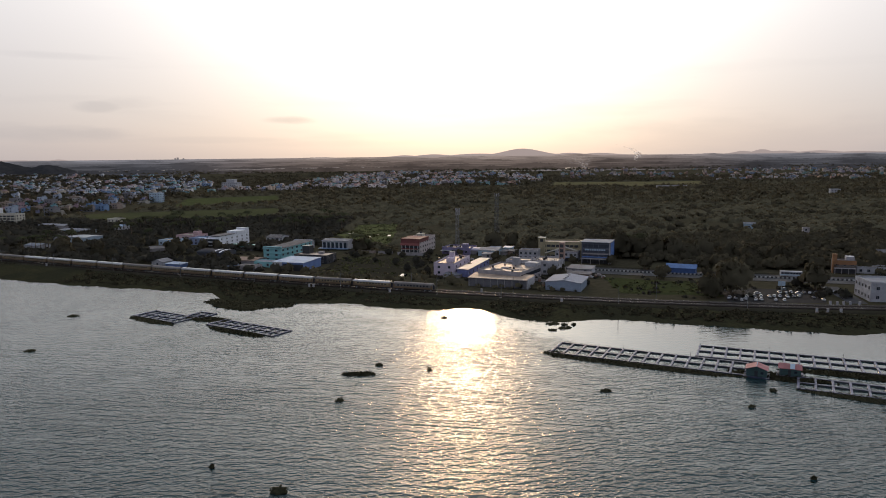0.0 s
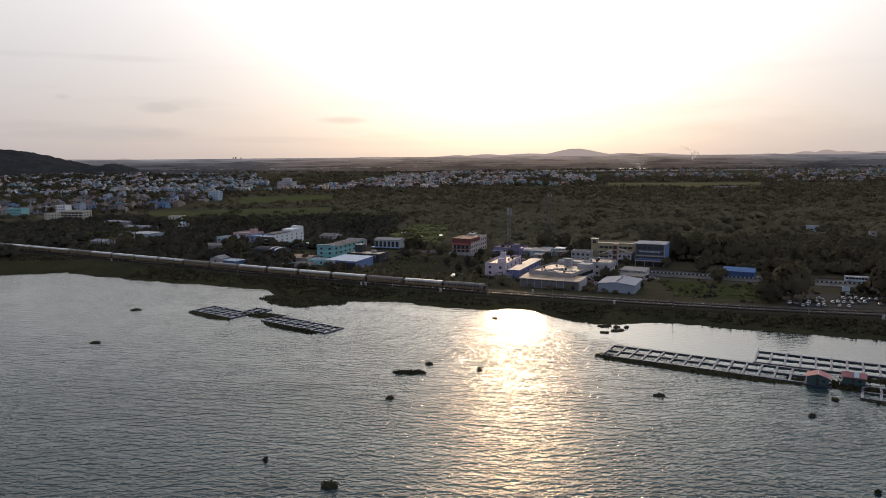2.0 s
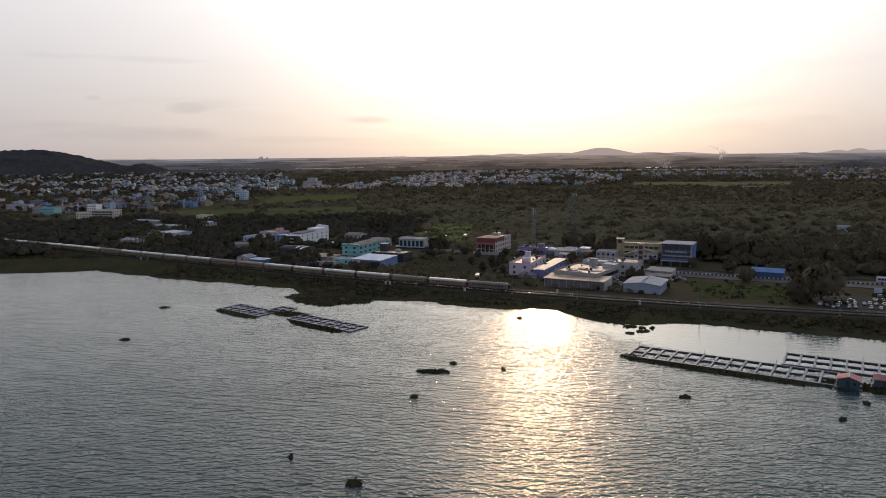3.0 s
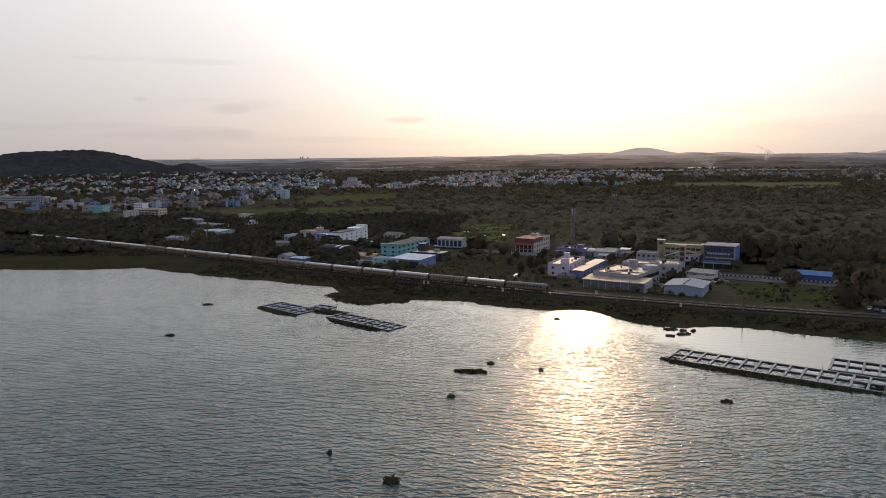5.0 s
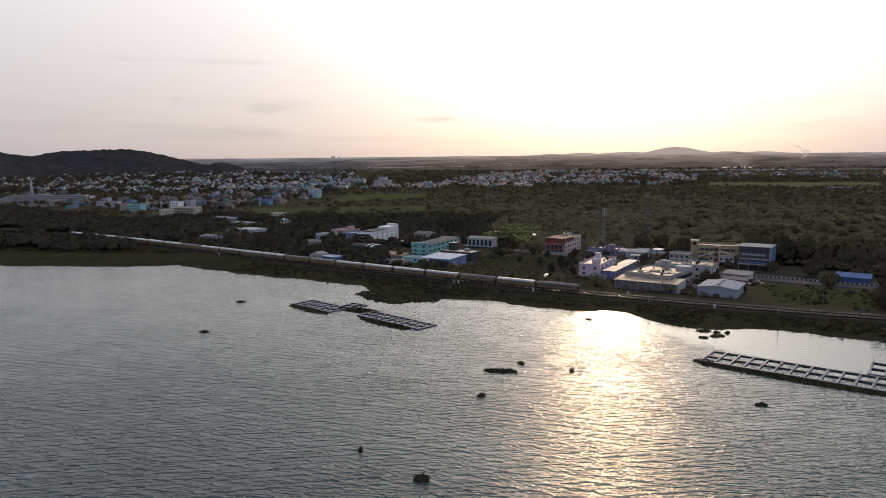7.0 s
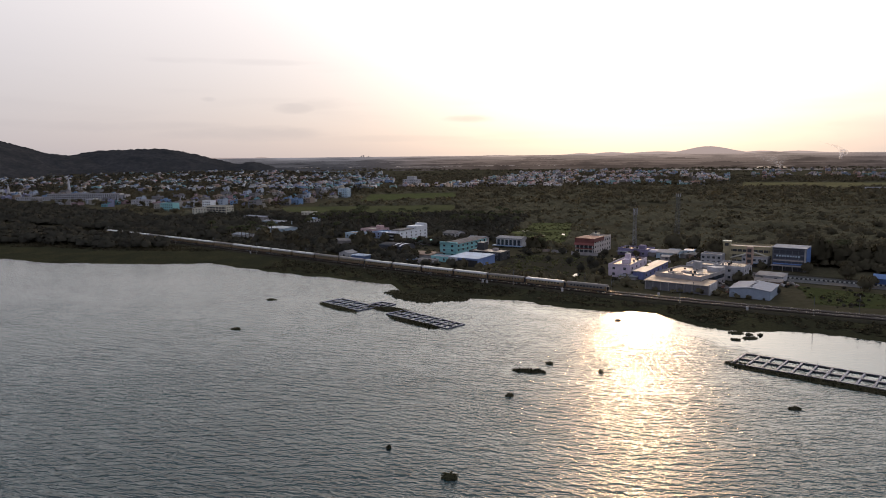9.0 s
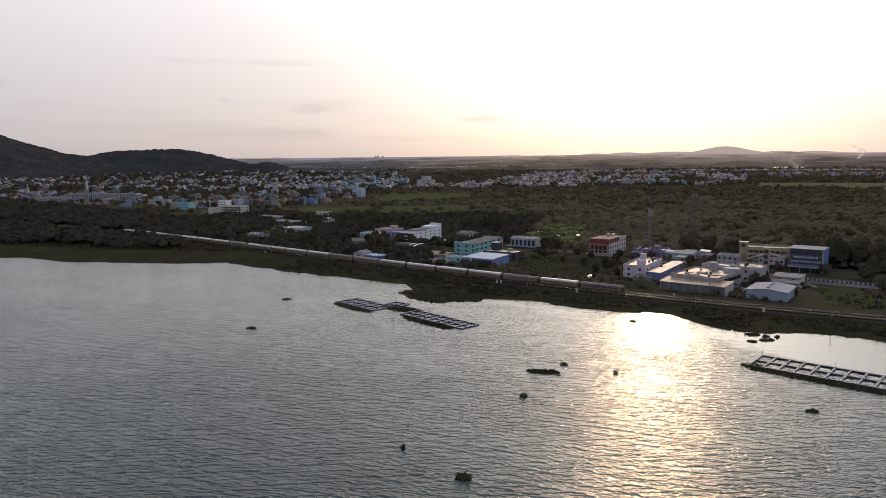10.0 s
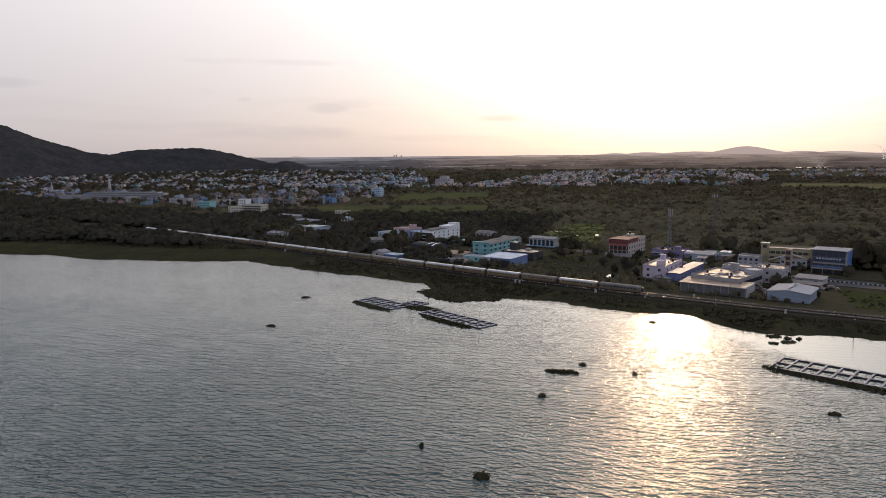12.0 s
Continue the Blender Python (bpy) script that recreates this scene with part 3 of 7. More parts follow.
def plain_haze(name, gain):
    """Far plain's haze painted as emission: paler with the depth of air."""
    m = bpy.data.materials.new(name)
    m.use_nodes = True
    nt = m.node_tree
    N, L = nt.nodes.new, nt.links.new
    p = nt.nodes["Principled BSDF"]
    geo = N("ShaderNodeNewGeometry")
    ln = N("ShaderNodeVectorMath")
    ln.operation = "LENGTH"
    L(geo.outputs["Position"], ln.inputs[0])
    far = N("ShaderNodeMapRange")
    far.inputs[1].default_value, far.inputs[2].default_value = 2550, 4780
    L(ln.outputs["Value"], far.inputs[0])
    # painted air: cool grey, warmer and brighter below the sun
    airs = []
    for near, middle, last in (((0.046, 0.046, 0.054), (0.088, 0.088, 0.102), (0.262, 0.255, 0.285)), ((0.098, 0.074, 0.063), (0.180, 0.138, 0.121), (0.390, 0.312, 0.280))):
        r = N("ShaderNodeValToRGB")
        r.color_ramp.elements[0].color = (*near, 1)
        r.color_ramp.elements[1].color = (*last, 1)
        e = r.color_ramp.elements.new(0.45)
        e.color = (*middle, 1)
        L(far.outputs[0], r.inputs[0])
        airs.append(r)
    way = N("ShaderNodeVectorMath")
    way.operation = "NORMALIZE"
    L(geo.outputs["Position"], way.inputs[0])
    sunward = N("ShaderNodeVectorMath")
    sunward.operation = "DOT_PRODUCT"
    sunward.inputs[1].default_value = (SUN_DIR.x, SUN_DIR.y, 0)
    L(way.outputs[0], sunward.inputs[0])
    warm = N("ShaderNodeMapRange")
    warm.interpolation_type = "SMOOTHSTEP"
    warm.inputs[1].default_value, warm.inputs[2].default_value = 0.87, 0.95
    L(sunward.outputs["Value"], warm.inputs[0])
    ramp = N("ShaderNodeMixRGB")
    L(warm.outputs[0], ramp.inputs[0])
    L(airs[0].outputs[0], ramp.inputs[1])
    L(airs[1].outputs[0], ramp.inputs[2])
    mp = N("ShaderNodeMapping")
    mp.inputs["Scale"].default_value = (0.0016, 0.0042, 0)
    L(geo.outputs["Position"], mp.inputs[0])
    t = N("ShaderNodeTexNoise")
    t.inputs["Scale"].default_value, t.inputs["Detail"].default_value = 1.0, 6.0
    L(mp.outputs[0], t.inputs["Vector"])
    bands = N("ShaderNodeMapRange")
    bands.inputs[1].default_value, bands.inputs[2].default_value = 0.35, 0.68
    bands.inputs[3].default_value, bands.inputs[4].default_value = 0.68, 1.18
    L(t.outputs["Fac"], bands.inputs[0])
    # rows of woods across the plain
    mp2 = N("ShaderNodeMapping")
    mp2.inputs["Scale"].default_value = (0.005, 0.011, 0)
    L(geo.outputs["Position"], mp2.inputs[0])
    t2 = N("ShaderNodeTexNoise")
    t2.inputs["Scale"].default_value, t2.inputs["Detail"].default_value = 1.0, 2.0
    L(mp2.outputs[0], t2.inputs["Vector"])
    woods = N("ShaderNodeMapRange")
    woods.inputs[1].default_value, woods.inputs[2].default_value = 0.47, 0.62
    woods.inputs[3].default_value, woods.inputs[4].default_value = 1.08, 0.72
    L(t2.outputs["Fac"], woods.inputs[0])
    both = N("ShaderNodeMath")
    both.operation = "MULTIPLY"
    L(bands.outputs[0], both.inputs[0])
    L(woods.outputs[0], both.inputs[1])
    hsv = N("ShaderNodeHueSaturation")
    L(both.outputs[0], hsv.inputs["Value"])
    L(ramp.outputs[0], hsv.inputs["Color"])
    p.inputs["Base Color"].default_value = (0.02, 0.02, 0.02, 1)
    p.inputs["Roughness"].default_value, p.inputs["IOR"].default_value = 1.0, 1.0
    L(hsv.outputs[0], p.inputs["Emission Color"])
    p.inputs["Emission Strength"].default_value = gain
    return m


def plain_backdrop():
    """The far plain: a ring of land too distant to shift."""
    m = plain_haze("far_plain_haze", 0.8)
    vs, fs = [], []
    radii = [2620, 2750, 2900, 3100, 3300, 3550, 3800, 4100, 4400, 4770]
    cols = 240
    for i in range(cols + 1):
        a = radians(-62 + 124 * i / cols)
        for k, r in enumerate(radii):
            rr = r + (90 * noise.noise((i * 0.15, 0, 3)) if k == 0 else 0)
            x, y = rr * math.sin(a), rr * math.cos(a)
            vs.append((x, y, ground_z(x, y) + (0.4 if k == 0 else 2.5)))
    n = len(radii)
    for i in range(cols):
        for k in range(n - 1):
            b = i * n + k
            fs.append((b, b + n, b + n + 1, b + 1))
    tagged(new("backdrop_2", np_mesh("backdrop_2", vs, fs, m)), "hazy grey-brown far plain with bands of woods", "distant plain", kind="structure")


def tree_belt(name, radius, tall, seed, gain):
    """A far belt of woods across the plain, broken by open stretches."""
    vs, fs, cols = [], [], 1500
    for i in range(cols + 1):
        a = radians(-58 + 100 * i / cols)
        r = radius + 130 * noise.noise((i * 0.012, seed, 1))
        x, y = r * math.sin(a), r * math.cos(a)
        z = ground_z(x, y)
        top = tall * (0.55 + 1.5 * noise.noise((i * 0.02, seed, 2)) + 0.35 * noise.noise((i * 0.16, seed, 3)) + 0.3 * noise.noise((i * 0.6, seed, 4)))
        vs += [(x, y, z - 3), (x, y, z + 2.6 + max(-4.0, top)), (x * 1.008, y * 1.008, z + 1.6 + max(-4.0, top)), (x * 1.008, y * 1.008, z - 3)]
    for i in range(cols):
        for j in range(3):
            b = i * 4 + j
            fs.append((b, b + 4, b + 5, b + 1))
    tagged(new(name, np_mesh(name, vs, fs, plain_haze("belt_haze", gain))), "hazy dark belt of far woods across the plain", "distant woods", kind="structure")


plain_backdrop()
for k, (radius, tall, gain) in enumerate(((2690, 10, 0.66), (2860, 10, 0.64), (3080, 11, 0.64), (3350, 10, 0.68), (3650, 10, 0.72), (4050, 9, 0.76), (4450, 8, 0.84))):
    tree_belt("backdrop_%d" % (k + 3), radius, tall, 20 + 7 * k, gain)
for az, tall in ((-20.45, 13), (-20.62, 10), (-20.05, 8)):
    bm = bmesh.new()
    box(bm, -4, -4, 0, 4, 4, tall)
    far_tower = new("distant_tower", mesh_of("distant_tower", bm, haze_backdrop("tower_haze", (0.17, 0.15, 0.15))))
    far_tower.location = (4760 * math.sin(radians(az)), 4760 * math.cos(radians(az)), 50)
    tagged(far_tower, "pale hazy tower block on the far horizon", "tower", "towers on the horizon")

def smoke_mat(tall, thick):
    """Thin smoke that lets the light through and thins out in wisps as it rises."""
    m = bpy.data.materials.new("thin_smoke")
    m.use_nodes = True
    nt = m.node_tree
    N, L = nt.nodes.new, nt.links.new
    nt.nodes.remove(nt.nodes["Principled BSDF"])
    co = N("ShaderNodeTexCoord")
    wisps = N("ShaderNodeTexNoise")
    wisps.inputs["Scale"].default_value, wisps.inputs["Detail"].default_value = 2.6 / tall, 3.0
    L(co.outputs["Object"], wisps.inputs["Vector"])
    torn = N("ShaderNodeMapRange")
    torn.inputs[1].default_value, torn.inputs[2].default_value = 0.30, 0.66
    L(wisps.outputs["Fac"], torn.inputs[0])
    xyz = N("ShaderNodeSeparateXYZ")
    L(co.outputs["Object"], xyz.inputs[0])
    fade = N("ShaderNodeMapRange")
    fade.interpolation_type = "SMOOTHSTEP"
    fade.inputs[1].default_value, fade.inputs[2].default_value = 0.1 * tall, 0.95 * tall
    fade.inputs[3].default_value, fade.inputs[4].default_value = thick, 0.0
    L(xyz.outputs["Z"], fade.inputs[0])
    cover = N("ShaderNodeMath")
    cover.operation = "MULTIPLY"
    L(torn.outputs[0], cover.inputs[0])
    L(fade.outputs[0], cover.inputs[1])
    clear, front, behind, both, mix = N("ShaderNodeBsdfTransparent"), N("ShaderNodeBsdfDiffuse"), N("ShaderNodeBsdfTranslucent"), N("ShaderNodeAddShader"), N("ShaderNodeMixShader")
    front.inputs[0].default_value = behind.inputs[0].default_value = (0.45, 0.42, 0.40, 1)
    L(front.outputs[0], both.inputs[0])
    L(behind.outputs[0], both.inputs[1])
    L(cover.outputs[0], mix.inputs[0])
    L(clear.outputs[0], mix.inputs[1])
    L(both.outputs[0], mix.inputs[2])
    L(mix.outputs[0], nt.nodes["Material Output"].inputs[0])
    return m


def make_smoke(bearing, reach, tall, lean, back, broad, thick, label, seed):
    """Smoke of a field fire: a column that widens, leans with the air and drifts back."""
    vs, fs, rings, sides = [], [], 22, 20
    for inner in (1.0, 0.55):
        start = len(vs)
        for k in range(rings):
            u = k / (rings - 1)
            cx, z, r = lean * math.sin(2.4 * u) - back * max(0.0, u - 0.35) ** 1.3, tall * u ** 0.85, inner * broad * (0.12 + 0.88 * u)
            for j in range(sides):
                a = 2 * math.pi * j / sides
                q = r * (1 + 0.5 * noise.noise((math.cos(a) * 1.3 + seed, math.sin(a) * 1.3, u * 4)))
                vs.append((cx + q * (1.0 + u) * math.cos(a), 0.7 * q * math.sin(a), z + 0.5 * q * math.sin(a + seed)))
        for k in range(rings - 1):
            for j in range(sides):
                b, c = start + k * sides + j, start + k * sides + (j + 1) % sides
                fs.append((b, c, c + sides, b + sides))
    me = np_mesh("smoke_plume", vs, fs, smoke_mat(tall, thick))
    me.polygons.foreach_set("use_smooth", [True] * len(me.polygons))
    x, y = reach * math.sin(radians(bearing)), reach * math.cos(radians(bearing))
    ob = new("smoke_plume", me)
    ob.location = (x, y, ground_z(x, y))
    tagged(ob, label, "smoke", kind="stuff")


make_smoke(14.85, 3600, 88, 22, 230, 36, 0.42, "white smoke rising from a fire far off on the plain", 5)
make_smoke(11.1, 2610, 62, -10, 20, 40, 0.15, "faint brown smoke hanging over the far houses", 9)

# ---------------------------------------------------------------- railway
def swept(name, profile, x0, x1, step, material, off=0.0):
    """A profile of (across, up) swept along the railway line."""
    xs = np.arange(x0, x1 + 0.01, step)
    n = len(profile)
    vs, fs = [], []
    for x in xs:
        dy = (track_y(x + 1) - track_y(x - 1)) / 2
        k = math.sqrt(1 + dy * dy)
        nx, ny = -dy / k, 1 / k
        for a, z in profile:
            vs.append((x + nx * (a + off), track_y(x) + ny * (a + off), z))
    for i in range(len(xs) - 1):
        for j in range(n):
            a, b = i * n + j, i * n + (j + 1) % n
            fs.append((a, b, b + n, a + n))
    return np_mesh(name, vs, fs, material)


def along(x, off=0.0, z=0.0, turn=0.0):
    """A pose on the railway line, x axis along the track."""
    dy = (track_y(x + 1) - track_y(x - 1)) / 2
    k = math.sqrt(1 + dy * dy)
    return pose(x - dy / k * off, track_y(x) + off / k, z, 0, 0, math.degrees(math.atan(dy)) + turn)


RAIL_Z = 3.0
emb = new("embankment", swept("embankment", [(-9.5, 0.6), (-5.4, 2.45), (9.2, 2.45), (13, 1.0)], -700, 900, 6, M_DRY))
tagged(emb, "low earth railway embankment with sparse grass", "embankment", kind="structure")
for k, off in enumerate((0.0, 5.3)):
    bed = new("ballast_bed", swept("ballast_bed", [(-2.3, 2.4), (-1.6, 2.84), (1.6, 2.84), (2.3, 2.4)], -640, 800, 6, M_BALLAST, off))
    tagged(bed, "brown stone ballast under the railway track", "ballast", kind="structure")
    track = thing("railway_track", Matrix.Identity(4), "steel rails on concrete sleepers on a ballast bed", "railway track", "parallel railway tracks")
    for side in (-0.84, 0.84):
        part("rail", swept("rail", [(-0.05, 2.93), (-0.05, 3.0), (0.05, 3.0), (0.05, 2.93)], -640, 800, 4, M_RAIL, off + side), None, track)
    vs, fs = [], []
    for i, x in enumerate(np.arange(-120, 260, 0.7)):
        m = along(x, off)
        for c in ((-0.13, -1.35, 2.8), (0.13, -1.35, 2.8), (0.13, 1.35, 2.8), (-0.13, 1.35, 2.8), (-0.1, -1.3, 2.92), (0.1, -1.3, 2.92), (0.1, 1.3, 2.92), (-0.1, 1.3, 2.92)):
            vs.append(m @ Vector(c))
        b = i * 8
        fs += [(b + 4, b + 5, b + 6, b + 7), (b, b + 1, b + 5, b + 4), (b + 1, b + 2, b + 6, b + 5), (b + 2, b + 3, b + 7, b + 6), (b + 3, b, b + 4, b + 7)]
    sl = part("sleeper_bed", np_mesh("sleeper_bed", vs, fs, M_SLEEPER), None, track, "row of concrete sleepers")
    tagged(sl, kind="stuff")


def make_coach(name, label, roofm, dull):
    L, W = 22.3, 3.2
    c = thing(name, Matrix.Identity(4), label, "railway coach", "coaches of the train")
    bm = bmesh.new()
    soften(box(bm, -L / 2 + 0.85, -W / 2, 1.95, L / 2 - 0.85, W / 2, 3.05), 0.04)
    part("body", bm, M_COACHDULL if dull else M_COACH, c)
    bm = bmesh.new()
    soften(box(bm, -L / 2 + 0.9, -W / 2 + 0.01, 1.05, L / 2 - 0.9, W / 2 - 0.01, 1.95), 0.04)
    part("lower_body", bm, M_COACHLOW, c, "dark brown lower panel")
    bm = bmesh.new()
    prof = [(-W / 2 - 0.02, 3.0), (-W / 2 - 0.02, 3.08)] + [(-W / 2 * math.cos(a) ** 0.7, 3.08 + 0.87 * math.sin(a)) for a in np.linspace(0.25, math.pi / 2, 6)]
    prof += [(-y, z) for y, z in prof[-2::-1]]
    solid(bm, prof, -L / 2 + 0.85, L / 2 - 0.85)
    part("roof", bm, roofm, c)
    bm = bmesh.new()
    box(bm, -L / 2 + 1, -1.2, 0.75, L / 2 - 1, 1.2, 1.05)
    part("underframe", bm, M_DARKSTEEL, c)
    bm = bmesh.new()
    box(bm, L / 2 - 0.85, -0.6, 1.1, L / 2 - 0.01, 0.6, 3.1)
    part("gangway", bm, M_BLACK, c)
    bm = bmesh.new()
    box(bm, -L / 2 + 0.01, -0.6, 1.1, -L / 2 + 0.85, 0.6, 3.1)
    part("gangway", bm, M_BLACK, c)
    for sx in (-7.4, 7.4):
        bm = bmesh.new()
        box(bm, sx - 1.7, -1.15, 0.4, sx + 1.7, 1.15, 0.75)
        bogie = part("bogie", bm, M_DARKSTEEL, c)
        for wx in (-1.3, 1.3):
            for wy in (-0.84, 0.84):
                bm = bmesh.new()
                tube(bm, (sx + wx, wy - 0.06, 0.46), (sx + wx, wy + 0.06, 0.46), 0.46, 10)
                part("wheel", bm, M_STEEL, bogie)
    bm = bmesh.new()
    box(bm, -0.45, -0.03, 0, 0.45, 0.03, 0.62)
    win = mesh_of("window", bm, M_GLASS)
    bm = bmesh.new()
    box(bm, -0.42, -0.03, 0, 0.42, 0.03, 1.85)
    door = mesh_of("door", bm, M_COACHLOW)
    for side in (-1, 1):
        for k in range(10):
            placed("window", win, c, pose(-7.6 + k * 1.69, side * W / 2, 2.2))
        for sx in (-9.9, 9.9):
            placed("door", door, c, pose(sx, side * W / 2, 1.12))
    return c


def make_train():
    shiny = make_coach("railway_coach", "tan and brown railway coach with a silver roof", M_COACHROOF, False)
    dusty = make_coach("railway_coach", "tan railway coach with a dusty grey roof", M_COACHDULL, False)
    van = make_coach("luggage_van", "dull grey-brown luggage van at the train's tail", M_COACHDULL, True)
    x, first = -17.5, True
    used = set()
    for k in range(21):
        src = van if k == 0 else dusty if k in (2, 7, 8, 13, 17) else shiny
        m = along(x, 0, RAIL_Z)
        if src in used:
            copy_thing(src, m)
        else:
            src.matrix_basis = m
            used.add(src)
        dy = track_y(x - 11) - track_y(x - 10)
        x -= 22.3 / math.sqrt(1 + dy * dy)


make_train()


M_POLE = mat("weathered_steel", (0.12, 0.12, 0.125), 0.7, 0.3)


def make_mast():
    m = thing("railway_mast", Matrix.Identity(4), "slim grey steel overhead-line mast beside the railway", "railway mast", "masts along the railway")
    bm = bmesh.new()
    box(bm, -0.1, -0.1, 0, 0.1, 0.1, 7.8)
    part("post", bm, M_POLE, m)
    bm = bmesh.new()
    tube(bm, (0, 0, 6.6), (0, 2.9, 6.2), 0.05)
    tube(bm, (0, 0, 7.4), (0, 2.9, 6.9), 0.05)
    tube(bm, (0, 2.9, 6.2), (0, 2.9, 6.9), 0.05)
    part("bracket", bm, M_POLE, m)
    bm = bmesh.new()
    soften(box(bm, -0.35, -0.35, -0.8, 0.35, 0.35, 0.05), 0.04)
    part("footing", bm, M_CONCRETE, m)
    return m


mast = make_mast()
places = [(-430, -3.2), (-385, -3.2), (-338, -3.2), (-291, -3.2), (-245, -3.2), (-198, -3.2), (-150, -3.2), (-103, -3.2), (-54, -3.2), (-5, -3.2), (25, -3.2), (76, -3.2), (128, -3.2),
          (-22, 8.6), (28, 8.6), (92, 8.6)]
for i, (x, off) in enumerate(places):
    m = along(x, off, 2.45, 180 if off > 0 else 0)
    if i:
        copy_thing(mast, m)
    else:
        mast.matrix_basis = m


def make_relay_box():
    b = thing("relay_box", Matrix.Identity(4), "white painted trackside relay cabinet on a plinth", "cabinet", "cabinets beside the railway")
    bm = bmesh.new()
    soften(box(bm, -0.42, -0.32, 0.2, 0.42, 0.32, 1.6), 0.04)
    part("cabinet_body", bm, M_WHITE, b)
    bm = bmesh.new()
    soften(box(bm, -0.5, -0.4, 1.6, 0.5, 0.4, 1.7), 0.03)
    part("cap", bm, M_GREY, b)
    bm = bmesh.new()
    box(bm, -0.55, -0.45, -0.4, 0.55, 0.45, 0.2)
    part("plinth", bm, M_CONCRETE, b)
    return b


relay = make_relay_box()
spots = [(164.6, 8.8), (167.5, 9.0), (170.2, 9.2), (173, 9.4), (177, 9.6), (154, -6.5), (158, -7), (163, -7), (-57, 8.6), (-54, 8.6), (-30, 8.6), (-27.5, -5.2), (-70, -5.2), (-67.6, -5.2), (13, 8.4),
         (52, -5.0), (-249, -5.0)]
for i, (x, off) in enumerate(spots):
    m = along(x, off, 2.3 if abs(off) < 9 else 2.1)
    if i:
        copy_thing(relay, m)
    else:
        relay.matrix_basis = m


# ---------------------------------------------------------------- foliage
def rand_unit(rng, n):
    v = rng.normal(size=(n, 3))
    return v / np.linalg.norm(v, axis=1)[:, None]


def leaf_quads(rng, centres, normals, size):
    """Leaf sprays: small bent quads lying roughly across the normals."""
    n = len(centres)
    nor = normals + 0.75 * rng.normal(size=(n, 3))
    nor /= np.linalg.norm(nor, axis=1)[:, None]
    a = np.cross(nor, rand_unit(rng, n))
    a /= np.linalg.norm(a, axis=1)[:, None] + 1e-9
    b = np.cross(nor, a)
    s = size * rng.uniform(0.6, 1.35, (n, 1))
    t = s * rng.uniform(0.55, 1.0, (n, 1))
    c = centres
    vs = np.stack([c - a * s - b * t * 0.6, c + a * s * 0.7 - b * t, c + a * s + b * t * 0.7 + nor * s * 0.25, c - a * s * 0.6 + b * t], 1).reshape(-1, 3)
    return vs, np.arange(4 * n).reshape(-1, 4)


def crown(seed, lumps, leaves, leaf, flat=0.75, spread=0.62, cores=0):
    """A crown of unit radius: lumps of leaf sprays with gaps between them, round dense cores of twigs and leaves."""
    rng = np.random.default_rng(seed)
    c = rand_unit(rng, lumps) * rng.uniform(0.25, spread, (lumps, 1))
    c[:, 2] = np.abs(c[:, 2]) * flat + 0.42 * flat
    rad = rng.uniform(0.30, 0.52, lumps)
    which = rng.integers(0, lumps, leaves)
    d = rand_unit(rng, leaves)
    d[:, 2] = np.where(rng.random(leaves) < 0.7, np.abs(d[:, 2]), d[:, 2])
    r = rad[which][:, None] * rng.uniform(0.72, 1.05, (leaves, 1))
    p = c[which] + d * r * np.array([1, 1, flat])
    v, f = leaf_quads(rng, p, d, leaf)
    for k in range(cores):
        n, rows, vs = 6, (8, 55, 105), []
        for polar in rows:
            for j in range(n):
                a = j * math.tau / n + polar
                q = rad[k] * 0.95 * (1 + rng.uniform(-0.16, 0.16))
                vs.append(c[k] + np.array([math.sin(radians(polar)) * math.cos(a), math.sin(radians(polar)) * math.sin(a), flat * math.cos(radians(polar))]) * q)
        base = len(v)
        fs = [(base + i * n + j, base + (i + 1) * n + j, base + (i + 1) * n + (j + 1) % n, base + i * n + (j + 1) % n) for i in range(len(rows) - 1) for j in range(n)]
        v, f = np.concatenate([v, vs]), np.concatenate([f, fs])
    # every leaf turns its face outwards
    q = v[f]
    n = np.cross(q[:, 2] - q[:, 0], q[:, 3] - q[:, 1])
    inward = (n * (q.mean(1) - np.array([0, 0, 0.2]))).sum(1) < 0
    f[inward] = f[inward][:, ::-1]
    return v, f


